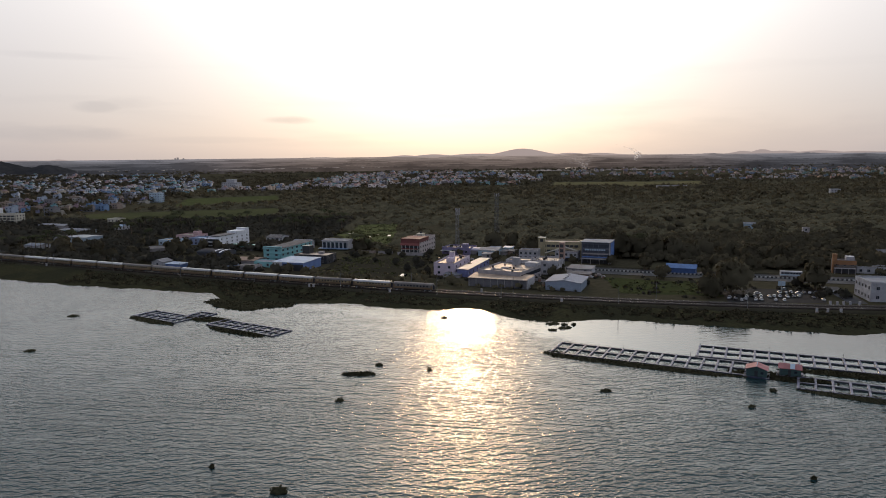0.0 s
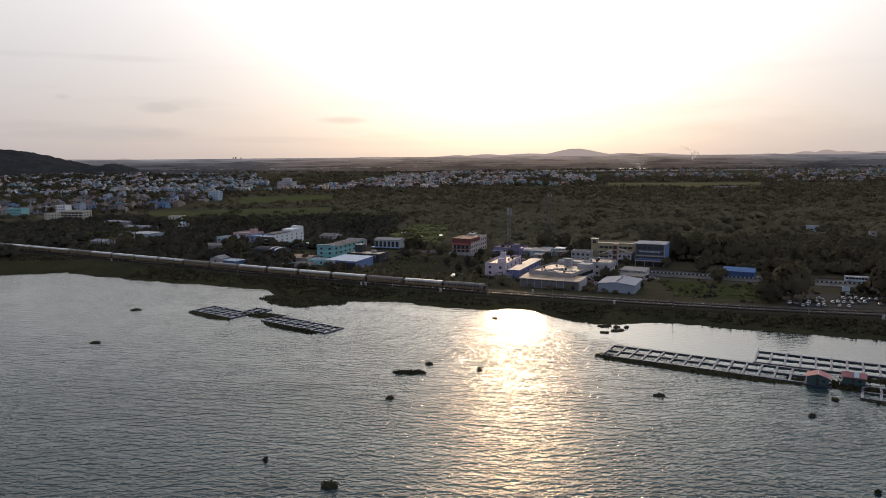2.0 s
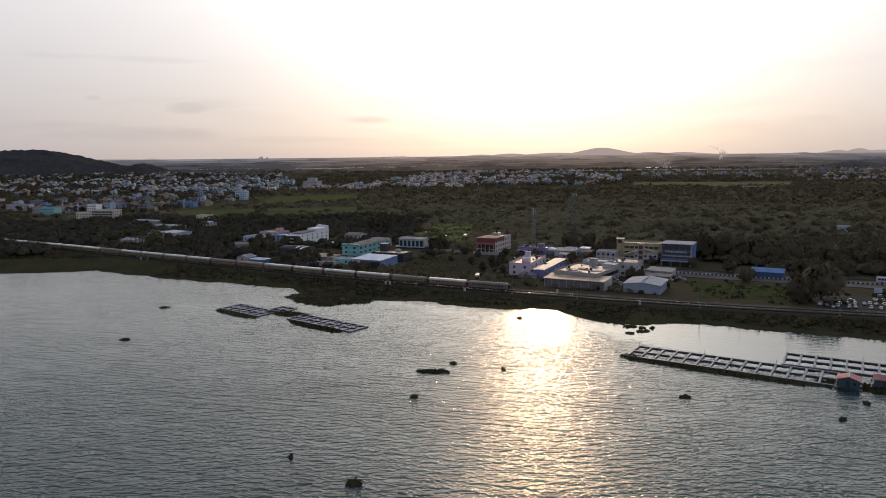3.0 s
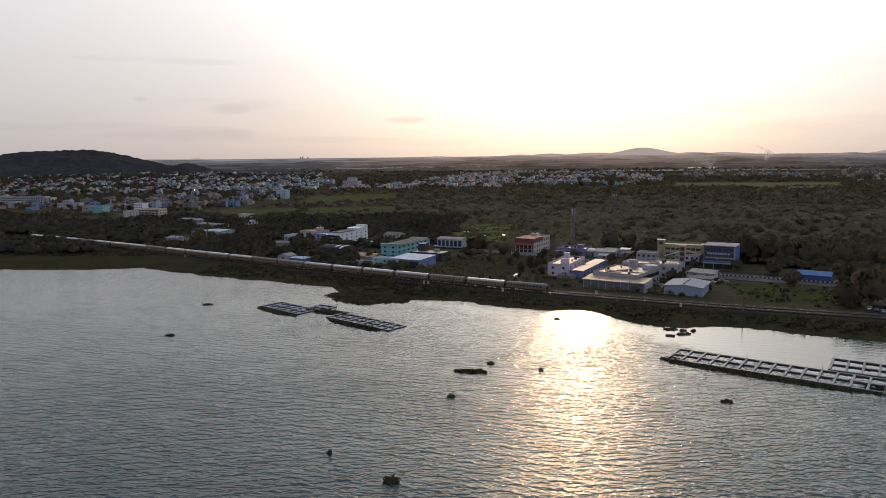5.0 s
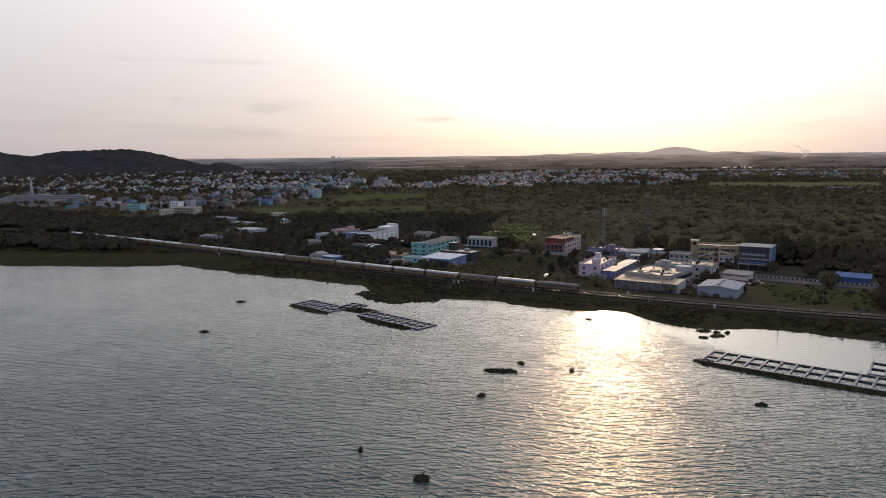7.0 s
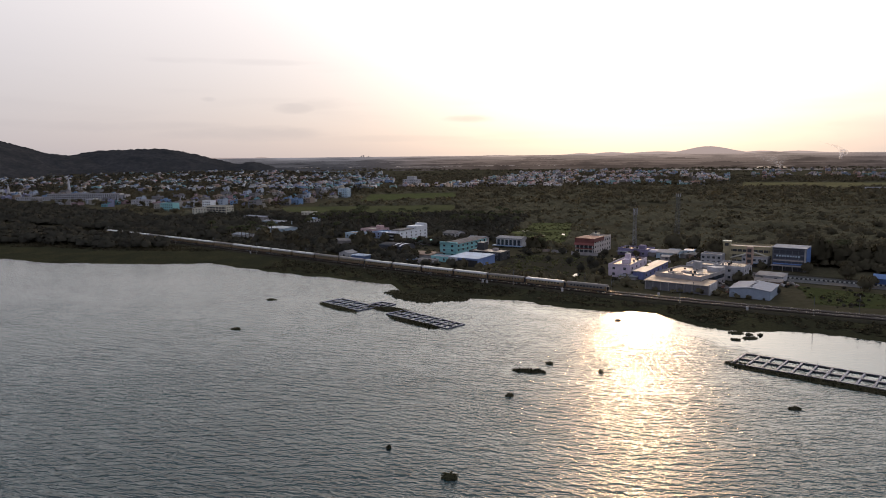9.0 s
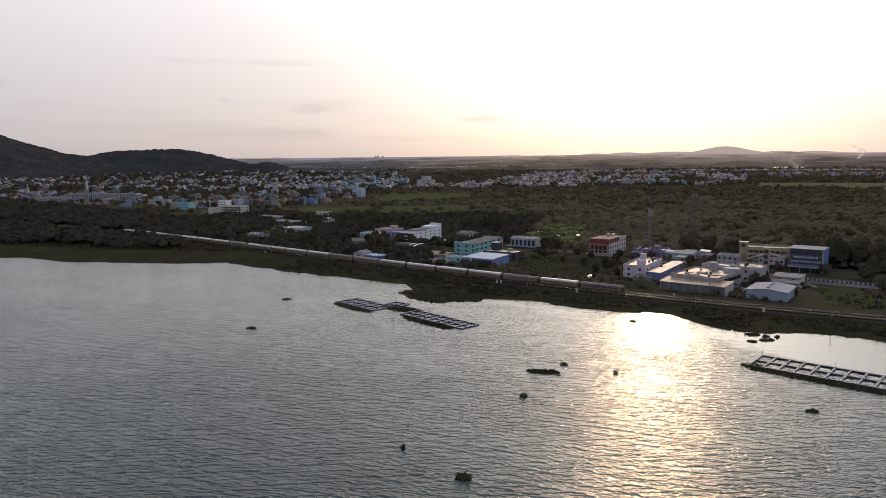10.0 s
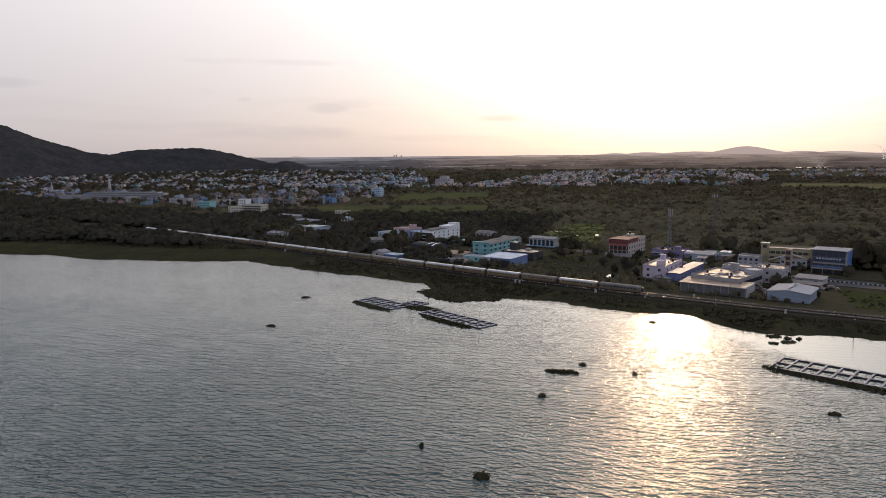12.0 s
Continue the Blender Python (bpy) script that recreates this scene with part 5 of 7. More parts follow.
def cage_hut(x, y, rz, w, d, deep_ridge, label):
    """A sheet-walled hut on the raft; its ridge runs away from the lake front or along it."""
    t = thing("cage_hut", pose(x, y, 0.3, 0, 0, rz), label, "hut", "huts on the fish cages")
    wall = mat("green_sheet_wall", (0.045, 0.085, 0.085), 0.6)
    bm = bmesh.new()
    box(bm, 0, 0, 0, w, d, 2.3)
    part("wall", bm, wall, t)
    span, run = (w, d) if deep_ridge else (d, w)
    for side in (0, 1):
        bm = bmesh.new()
        e, c = (-0.4, span / 2 - 0.02) if side == 0 else (span + 0.4, span / 2 + 0.02)
        solid(bm, [(e, 2.15), (c, 3.25), (c, 3.37), (e, 2.27)], -0.35, run + 0.35)
        if deep_ridge:
            for v in bm.verts:
                v.co = Vector((v.co.y, v.co.x, v.co.z))
            bmesh.ops.recalc_face_normals(bm, faces=bm.faces)
        part("roof_slope", bm, M_HUTROOF, t)
    bm = bmesh.new()
    solid(bm, [(0.02, 2.28), (span / 2, 3.2), (span - 0.02, 2.28)], 0.0, run)
    if deep_ridge:
        for v in bm.verts:
            v.co = Vector((v.co.y, v.co.x, v.co.z))
        bmesh.ops.recalc_face_normals(bm, faces=bm.faces)
    part("gable", bm, wall, t)
    bm = bmesh.new()
    box(bm, *((span / 2 - 0.08, -0.4, 3.3, span / 2 + 0.08, run + 0.4, 3.42) if deep_ridge else (w * 0.5, -0.42, 2.2, w * 0.72, d * 0.42, 2.32)))
    if not deep_ridge:
        for v in bm.verts:
            v.co.z += 0.16 + (v.co.y + 0.42) * 1.1 / (d / 2 + 0.4)
    part("ridge_cap" if deep_ridge else "roof_patch", bm, M_SKYBLUE, t, "pale metal strip")
    extra(t, "door", (w * 0.4, -0.04, 0, w * 0.4 + 0.9, -0.003, 1.9), M_DARKSTEEL)
    extra(t, "window", (w * 0.7, -0.04, 0.9, w * 0.7 + 0.8, -0.003, 1.6), M_GLASS)
    extra(t, "deck", (-0.8, -0.8, -0.28, w + 0.8, d + 0.8, -0.003), M_FLOATDARK)


HUTS = [(91.0, 212.0, -26, 5.8, 4.6, True, "green sheet-walled hut with a faded red roof, gable to the lake"), (101.4, 212.4, -26, 6.0, 4.2, False, "green sheet-walled hut with a patched faded red roof")]


# ---------------------------------------------------------------- buildings
def window_mesh(w, h):
    bm = bmesh.new()
    for a in ((-w / 2 - 0.08, -0.08, 0.0 - 0.08, w / 2 + 0.08, 0.02, 0.0), (-w / 2 - 0.08, -0.08, h, w / 2 + 0.08, 0.02, h + 0.08),
              (-w / 2 - 0.08, -0.08, 0, -w / 2, 0.02, h), (w / 2, -0.08, 0, w / 2 + 0.08, 0.02, h), (-0.03, -0.06, 0, 0.03, 0.02, h)):
        box(bm, *a)
    fr = mesh_of("window", bm, M_GREY)
    bm = bmesh.new()
    box(bm, -w / 2, -0.03, 0, w / 2, 0.02, h)
    return fr, mesh_of("pane", bm, M_GLASS)


WINDOWS = {}


def put_window(parent, m, w=1.3, h=1.3, framed=True):
    if (w, h) not in WINDOWS:
        WINDOWS[w, h] = window_mesh(w, h)
    fr, pane = WINDOWS[w, h]
    if not framed:
        return placed("window", pane, parent, m)
    ob = placed("window", fr, parent, m)
    placed("pane", pane, ob, Matrix.Identity(4))


def ring(bm, x0, y0, x1, y1, z0, z1, t):
    box(bm, x0, y0, z0, x1, y0 + t, z1)
    box(bm, x0, y1 - t, z0, x1, y1, z1)
    box(bm, x0, y0 + t, z0, x0 + t, y1 - t, z1)
    box(bm, x1 - t, y0 + t, z0, x1, y1 - t, z1)


def building(name, label, at, rz, w, d, h, wall, floors=2, bays=3, side=0, left=0, roof="flat", roofm=None, parapet=0.9, win=(1.3, 1.3), category="building", rise=1.6, ledges=False, z=1.95, framed=True):
    """A building from its front left corner: walls, windows bay by bay, ledges and a flat, gabled, shed or barrel roof."""
    t = thing(name, pose(at[0], at[1], z, 0, 0, rz), label, category)
    roofm = roofm or M_CONCRETE
    bm = bmesh.new()
    box(bm, 0, 0, -0.4, w, d, h)
    body = part("wall", bm, wall, t)
    step = h / floors
    for f in range(floors):
        sill = f * step + step * 0.34
        for k in range(bays):
            put_window(body, pose(w * (k + 0.5) / bays, -0.003, sill), *win, framed)
        for k in range(side):
            put_window(body, pose(w + 0.003, d * (k + 0.5) / side, sill, 0, 0, 90), *win, framed)
        for k in range(left):
            put_window(body, pose(-0.003, d * (k + 0.5) / left, sill, 0, 0, -90), *win, framed)
        if ledges and (bays or side or left):
            bm = bmesh.new()
            ring(bm, -0.3, -0.3, w + 0.3, d + 0.3, (f + 1) * step - 0.22, (f + 1) * step - 0.08, 0.297)
            part("ledge", bm, wall, t)
    if roof == "flat":
        bm = bmesh.new()
        box(bm, 0.16, 0.16, h, w - 0.16, d - 0.16, h + 0.08)
        part("roof", bm, roofm, t)
        if parapet:
            bm = bmesh.new()
            ring(bm, -0.02, -0.02, w + 0.02, d + 0.02, h, h + parapet, 0.18)
            part("parapet", bm, wall, t)
    elif roof == "gable_deep":
        bm = bmesh.new()
        prof = [(-0.4, h - 0.05), (w / 2, h + rise), (w + 0.4, h - 0.05), (w + 0.4, h + 0.1), (w / 2, h + rise + 0.15), (-0.4, h + 0.1)]
        solid(bm, prof, -0.5, d + 0.5)
        bmesh.ops.rotate(bm, cent=(0, 0, 0), matrix=Matrix.Rotation(radians(90), 3, "Z"), verts=bm.verts)
        bmesh.ops.scale(bm, vec=(-1, 1, 1), verts=bm.verts)
        bmesh.ops.recalc_face_normals(bm, faces=bm.faces)
        part("roof", bm, roofm, t)
        bm = bmesh.new()
        for y in (0.0, d - 0.2):
            a = [bm.verts.new((0, y, h)), bm.verts.new((w, y, h)), bm.verts.new((w / 2, y, h + rise))]
            b = [bm.verts.new((0, y + 0.2, h)), bm.verts.new((w, y + 0.2, h)), bm.verts.new((w / 2, y + 0.2, h + rise))]
            bm.faces.new(a)
            bm.faces.new(b[::-1])
        part("gable", bm, wall, t)
    elif roof == "gable_wide":
        bm = bmesh.new()
        solid(bm, [(-0.4, h - 0.05), (d / 2, h + rise), (d + 0.4, h - 0.05), (d + 0.4, h + 0.1), (d / 2, h + rise + 0.15), (-0.4, h + 0.1)], -0.5, w + 0.5)
        part("roof", bm, roofm, t)
        bm = bmesh.new()
        solid(bm, [(0.02, h - 0.02), (d / 2, h + rise - 0.02), (d - 0.02, h - 0.02)], 0.0, w)
        part("gable", bm, wall, t)
    elif roof == "shed":
        bm = bmesh.new()
        solid(bm, [(-0.4, h + 0.02), (d + 0.3, h + rise), (d + 0.3, h + rise + 0.14), (-0.4, h + 0.16)], -0.4, w + 0.4)
        part("roof", bm, roofm, t)
        bm = bmesh.new()
        solid(bm, [(0.02, h - 0.02), (d - 0.02, h + rise - 0.04), (d - 0.02, h - 0.02)], 0.0, w)
        part("gable", bm, wall, t)
    elif roof == "barrel":
        bm = bmesh.new()
        arc = [(d / 2 - (d / 2 + 0.3) * math.cos(a), h + rise * math.sin(a)) for a in np.linspace(0, math.pi, 11)]
        solid(bm, arc + [(y, zz - 0.12) for y, zz in arc[::-1]], -0.3, w + 0.3)
        part("roof", bm, roofm, t)
        bm = bmesh.new()
        solid(bm, [(y * 0.97 + d * 0.015, zz - 0.1) for y, zz in arc], 0.0, w)
        part("gable", bm, wall, t)
    return t


def stair_room(t, x, y, h, w, d, tall, wall, tank=True):
    bm = bmesh.new()
    box(bm, x, y, h, x + w, y + d, h + tall)
    part("stair_room", bm, wall, t)
    bm = bmesh.new()
    box(bm, x - 0.25, y - 0.25, h + tall, x + w + 0.25, y + d + 0.25, h + tall + 0.15)
    part("stair_room_roof", bm, wall, t)
    if tank:
        bm = bmesh.new()
        tube(bm, (x + w / 2, y + d / 2, h + tall + 0.15), (x + w / 2, y + d / 2, h + tall + 1.5), 0.75, 12)
        part("water_tank", bm, M_TANK, t)


def extra(t, name, b, material, label="", bevel=0.0):
    bm = bmesh.new()
    box(bm, *b)
    if bevel:
        soften(bm, bevel)
    return part(name, bm, material, t, label)


def roof_clutter(t, x0, y0, x1, y1, h, n, seed):
    """Tanks, boxes and pipes lying on a flat roof."""
    rng = np.random.default_rng(seed)
    for k in range(n):
        x, y = rng.uniform(x0, x1), rng.uniform(y0, y1)
        kind = k % 4
        if kind == 0:
            bm = bmesh.new()
            tube(bm, (x, y, h), (x, y, h + 1.25), 0.6, 10)
            tube(bm, (x, y, h + 1.25), (x, y, h + 1.5), 0.55, 10, 0.2)
            part("water_tank", bm, M_TANK, t)
        elif kind == 1:
            extra(t, "cooling_unit", (x, y, h, x + 1.0, y + 0.7, h + 0.9), M_GREY, "", 0.06)
        elif kind == 2:
            extra(t, "pipe_run", (x, y, h + 0.02, x + rng.uniform(2, 5), y + 0.14, h + 0.2), M_STEEL)
        else:
            extra(t, "brick_stack", (x, y, h, x + rng.uniform(0.6, 1.6), y + rng.uniform(0.5, 1.2), h + rng.uniform(0.3, 0.8)), M_BRICK)


for hut in HUTS:
    cage_hut(*hut)
M_BRICK = mat("dusty_brick", (0.22, 0.12, 0.085), 0.9, var=0.35, scale=1.2)

# the works beside the railway
t = building("terrace_house", "pale pink two-storey house with a sunlit roof terrace", (-8.4, 391.6), -17, 12, 33, 6.2, M_PINK, 2, 2, 4, roofm=M_CONCRETE, parapet=0.9)
extra(t, "stair_room", (5.0, 8.0, 6.25, 8.6, 12.5, 8.6), M_PINK)
extra(t, "roof_tower", (5.4, 12.5, 6.25, 8.0, 15.2, 11.4), M_PINK)
extra(t, "tower_cap", (5.15, 12.25, 11.4, 8.25, 15.45, 11.6), M_WHITE)
roof_clutter(t, 1, 18, 10, 31, 6.3, 6, 74)
extra(t, "side_porch", (12.0, 3.0, -0.3, 15.5, 10, 3.4), M_BLACK)
for k in range(7):
    extra(t, "parapet_pier", (-0.08, 1.0 + 4.9 * k, 7.1, 0.25, 1.4 + 4.9 * k, 7.35), M_WHITE)
building("blue_shed", "long blue-walled shed with a pale sheet roof", (4.4, 385.6), -19, 6.4, 44, 4.2, mat("violet_blue_paint", (0.16, 0.17, 0.34), 0.7, var=0.25), 1, 0, 6, roof="gable_deep", roofm=mat("dull_sheet_roof", (0.34, 0.31, 0.31), 0.55, 0.0, var=0.25), rise=0.2)
building("lean_to", "low open lean-to with a grey sheet roof", (-3.0, 384.5), -19, 9.5, 7.5, 1.6, M_GREY, 1, 0, 0, roof="shed", roofm=M_SHEET, rise=0.4)
t = building("factory_hall", "low factory hall with a sunlit cement sheet roof", (9.9, 358.2), -21.5, 31, 13, 4.4, mat("weathered_grey_sheet", (0.15, 0.14, 0.15), 0.8, var=0.35, scale=0.5), 1, 0, 0, roof="shed", roofm=mat("pale_sheet_roof", (0.38, 0.28, 0.21), 0.6, 0.0, var=0.65, scale=0.16, ior=1.3), rise=0.7)
extra(t, "roof_gutter", (-0.5, -0.62, 4.3, 31.5, -0.42, 4.5), M_GREY)
for k in range(9):
    extra(t, "wall_pier", (0.2 + 3.8 * k, -0.2, -0.4, 0.5 + 3.8 * k, -0.003, 4.2), M_GREY)
extra(t, "white_end_wall", (31.0, 0, -0.4, 31.5, 13, 5.0), M_WHITE)
t = building("factory_block", "concrete factory block with a stained flat roof and parapet", (15.2, 367.4), -29, 24, 29, 6.4, M_GREY, 2, 0, 5, parapet=0.8)
extra(t, "roof_shed", (17, 23, 6.5, 24, 29, 8.6), M_WHITE)
extra(t, "water_tank_room", (8, 26, 6.5, 12, 29, 10.4), M_WHITE)
extra(t, "dark_strip_window", (24.03, 1.0, 3.6, 24.1, 28, 5.4), M_GLASS, "dark strip window")
extra(t, "roof_duct", (4, 6, 6.5, 12, 6.6, 6.95), M_STEEL)
extra(t, "roof_skylight", (8, 12, 6.5, 12, 15, 6.9), M_SHEET)
roof_clutter(t, 2, 2, 22, 22, 6.5, 12, 72)
extra(t, "roof_kerb", (2.0, 10.0, 6.49, 22, 10.3, 6.8), M_GREY)
t = building("white_works_block", "white two-storey works block with small dark windows", (46.6, 392.0), -21.5, 14.5, 18, 7.1, M_WHITE, 2, 3, 3)
roof_clutter(t, 1, 3, 10, 16, 7.2, 8, 73)
for k in range(12):
    extra(t, "roof_rail_post", (0.2 + 1.25 * k, 0.15, 8.0, 0.28 + 1.25 * k, 0.22, 9.0), M_DARKSTEEL)
extra(t, "roof_rail", (0.2, 0.15, 8.95, 14.2, 0.22, 9.02), M_DARKSTEEL)
extra(t, "lift_tower", (12.2, 14, 7.2, 15.2, 17, 16.6), mat("brown_render", (0.30, 0.20, 0.16), 0.8), "unplastered brown brick lift tower")
# black plates painted as the shade inside the lift tower's openings
for k in range(3):
    extra(t, "tower_opening", (12.7, 13.94, 8.2 + 2.8 * k, 14.7, 13.997, 10.0 + 2.8 * k), M_BLACK)
building("white_works_annex", "white low annex with a flat roof", (33, 404), -21.5, 14, 12, 5.8, M_WHITE, 2, 4, 0)
t = building("warehouse", "white sheet-metal warehouse with a low gable roof", (47.6, 345.4), -21, 17.6, 20, 4.2, mat("pale_blue_sheet_wall", (0.29, 0.33, 0.41), 0.6, var=0.15), 1, 0, 0, roof="gable_deep", roofm=mat("white_sheet_roof", (0.20, 0.22, 0.27), 0.75, 0.0, ior=1.3, var=0.2), rise=1.1)
for k in range(4):
    extra(t, "ridge_vent", (8.2, 2.4 + 4.2 * k, 5.2, 9.4, 3.8 + 4.2 * k, 5.75), M_SHEET, "", 0.08)
for k in range(8):
    extra(t, "wall_seam", (17.603, 0.6 + 2.6 * k, -0.3, 17.68, 0.75 + 2.6 * k, 4.1), M_SKYBLUE)
building("store_house", "small white store with a grey lean roof", (66.8, 393.5), -24, 13.5, 10, 2.9, M_WHITE, 1, 2, 0, roof="shed", roofm=M_SHEET, rise=0.7)
building("rubble_yard_shed", "low brown shed among stacked goods", (64, 383), -24, 13, 8, 1.8, mat("brown_render", (0.30, 0.20, 0.16), 0.8), 1, 0, 0, roof="shed", roofm=M_ASBESTOS, rise=0.3)
t = building("yellow_hall", "pale yellow three-storey hall with corner towers", (58.8, 453.0), -15, 29, 14, 9.9, M_YELLOW, 3, 0, 0, parapet=1.0)
for k in range(3):
    # flat black strip painted as the shade of a recessed gallery
    extra(t, "open_gallery", (4.0, -0.12, 1.0 + 3.2 * k, 25.4, -0.003, 2.5 + 3.2 * k), M_BLACK, "black panel standing for the shade in a gallery")
    for j in range(8):
        extra(t, "gallery_post", (4.4 + 2.9 * j, -0.3, 0.9 + 3.2 * k, 4.8 + 2.9 * j, -0.12, 2.6 + 3.2 * k), M_YELLOW)
bm = bmesh.new()
tube(bm, (13.0, -0.5, 8.6), (25.5, -0.5, 4.8), 0.55, 4)
part("ramp_balustrade", bm, M_CREAM, t, "sloping cream ramp balustrade")
bm = bmesh.new()
tube(bm, (4.0, -0.5, 3.4), (14.0, -0.5, 6.8), 0.5, 4)
part("ramp_balustrade", bm, M_CREAM, t)
# black plate in place of the shade in the tower's opening
extra(t, "tower_opening", (0.5, -0.56, 10.6, 2.6, -0.503, 12.4), M_BLACK)
extra(t, "white_side_column", (28.6, -1.4, 0, 29.8, -0.53, 9.8), M_WHITE)
extra(t, "corner_tower", (-0.5, -0.5, 0, 3.6, 3.6, 13.2), M_YELLOW)
extra(t, "tower_cap", (-0.9, -0.9, 13.2, 4.0, 4.0, 13.5), M_CREAM)
extra(t, "corner_tower", (25.6, -0.5, 0, 29.6, 3.6, 11.6), M_YELLOW)
t = building("white_office", "white two-storey office with a dark shop front", (67.2, 441.0), -20, 14, 11, 5.3, M_WHITE, 2, 5, 3)
extra(t, "shop_awning", (0.5, -1.6, 2.3, 13.5, 0.0, 2.6), M_SHEETBLUE)
# black panel put in for the shade of the recessed lower storey
extra(t, "shop_front", (0.4, -0.14, -0.2, 13.6, -0.09, 2.25), M_BLACK, "black panel standing for the shade in the open shop")
building("white_villa", "small white house with a flat roof", (45.0, 447), -20, 12, 9, 5.5, M_WHITE, 2, 4, 0)
t = building("glass_office", "four-storey office with a dark glass front and blue side", (81.8, 431.0), -21, 17.5, 15, 12.8, mat("slate_render", (0.11, 0.115, 0.15), 0.8), 4, 0, 0, roofm=mat("white_sheet_roof", (0.20, 0.22, 0.27), 0.75, 0.0, ior=1.3), parapet=0.4)
for k in range(4):
    extra(t, "glass_band", (0.6, -0.25, 0.9 + 2.9 * k, 16.9, -0.003, 2.9 + 2.9 * k), mat("office_glass", (0.06, 0.065, 0.085), 0.2, 0.0, var=0.2, bump=0.0, ior=1.5), "dark glass band")
    for j in range(6):
        extra(t, "mullion", (0.5 + 3.25 * j, -0.4, 0.7 + 2.9 * k, 0.7 + 3.25 * j, -0.25, 2.95 + 2.9 * k), mat("slate_render", (0.11, 0.115, 0.15), 0.8))
extra(t, "blue_side_cladding", (17.5, 0.2, 3.0, 17.7, 14.8, 12.6), mat("office_blue", (0.10, 0.19, 0.45), 0.5), "blue cladding panel")
extra(t, "roof_slab", (-0.5, -1.7, 13.0, 17.9, 14.8, 13.3), mat("white_sheet_roof", (0.20, 0.22, 0.27), 0.75, 0.0, ior=1.3), "pale overhanging roof slab")
extra(t, "corner_column", (16.6, -0.9, 0, 17.5, -0.41, 13.0), M_WHITE, "white corner column")
for k in range(9):
    extra(t, "sign_bar", (2.2 + 1.4 * k, -0.5, 8.0, 3.2 + 1.4 * k, -0.42, 8.9), M_SKYBLUE)
extra(t, "sign_band", (0.8, -0.62, 5.6, 16.2, -0.42, 6.3), M_GREY)
# flat black panel painted as the shade under the office
extra(t, "open_ground_floor", (0.6, -0.32, 0.0, 16.5, -0.26, 2.8), M_BLACK, "black panel standing for the shade of the open ground floor")
extra(t, "blue_band", (0.6, -0.72, 3.7, 16.5, -0.42, 4.3), mat("office_blue", (0.10, 0.19, 0.45), 0.5), "blue fascia band")
extra(t, "canopy", (0, -3.2, 2.9, 17.5, -0.4, 3.3), M_GREY)
for k in range(4):
    extra(t, "canopy_post", (0.6 + 5.3 * k, -3.0, 0, 0.9 + 5.3 * k, -2.7, 2.9), M_GREY)
building("roadside_shed", "blue sheet shed with a tarpaulin roof beside the road", (121.5, 391.0), -25, 15.5, 8, 3.2, mat("bright_blue_sheet", (0.05, 0.10, 0.26), 0.6), 1, 0, 0, roof="gable_wide", roofm=mat("blue_tarpaulin", (0.06, 0.135, 0.31), 0.6, var=0.4), rise=1.8)
# wall and orange colours darkened for the shadow the shop stands in
t = building("orange_shop", "orange and grey two-storey shop with a small tower", (211.8, 385.5), -20, 11, 9, 6.4, mat("shaded_render", (0.12, 0.10, 0.09), 0.85), 2, 3, 2)
extra(t, "orange_band", (-0.1, -0.12, 4.9, 11.1, -0.003, 7.2), M_ORANGE, "orange painted fascia")
extra(t, "porch_roof", (0.2, -2.2, 2.9, 10.8, -0.13, 3.1), M_GREY)
for k in range(4):
    extra(t, "porch_post", (0.4 + 3.3 * k, -2.1, 0, 0.7 + 3.3 * k, -1.8, 2.9), M_GREY)
extra(t, "corner_tower", (-0.6, 0, 0, 1.6, 2.2, 10.6), M_ORANGE)
extra(t, "roof_room", (6.5, 3, 6.4, 10.5, 8, 9.0), M_WHITE)
# black panel put in for the shade below the porch
extra(t, "shop_front", (0.5, -0.3, 0.2, 10.5, -0.003, 2.8), M_BLACK)
building("roadside_house", "long low white house with a flat roof", (224, 384), -20, 15, 8, 3.0, M_WHITE, 1, 4, 0)
building("temple_house", "grey tiled house with curved gables among trees", (262, 428), -20, 16, 9, 4.2, M_GREY, 1, 3, 0, roof="gable_wide", roofm=M_ASBESTOS, rise=2.2)
building("white_depot", "tall white depot block with narrow wall slots", (187.2, 309.8), -10, 24, 18, 8.2, M_WHITE, 2, 4, 0, left=5, roofm=M_SHEET, parapet=0.7)
t = building("red_roofed_hostel", "cream three-storey hostel with red roof and balconies", (-31.4, 480.2), -20, 13, 30, 9.3, mat("dusty_pink_render", (0.48, 0.41, 0.39), 0.8, var=0.25), 3, 0, 7, roofm=M_CONCRETE, parapet=0.9)
extra(t, "red_roof", (-0.6, -1.0, 10.25, 13.3, 17, 10.5), M_TILE, "faded red roof deck")
extra(t, "red_fascia", (-0.4, -0.8, 7.4, 13.05, -0.05, 10.25), M_MAROON, "dark red upper wall")
extra(t, "red_side_wall", (13.03, -0.8, 8.0, 13.2, 16.5, 10.25), M_MAROON, "dark red side wall")
bm = bmesh.new()
solid(bm, [(-2.4, 6.0), (-2.4, 6.15), (-0.8, 7.5), (-0.8, 7.3)], -0.7, 13.4)
part("red_canopy", bm, M_TILE, t, "red sloping canopy")
for k in range(2):
    extra(t, "balcony", (0.2, -2.0, 0.2 + 2.9 * k, 12.8, 0.0, 0.4 + 2.9 * k), M_CREAM)
    extra(t, "balcony_rail", (0.2, -2.0, 0.4 + 2.9 * k, 12.8, -1.9, 1.3 + 2.9 * k), M_MAROON)
    # black wall panel painted as the shade behind each balcony
    extra(t, "balcony_shade", (0.3, -0.08, 0.4 + 2.9 * k, 12.7, -0.003, 2.9 + 2.9 * k), M_BLACK, "black panel standing for the shade behind the balcony")
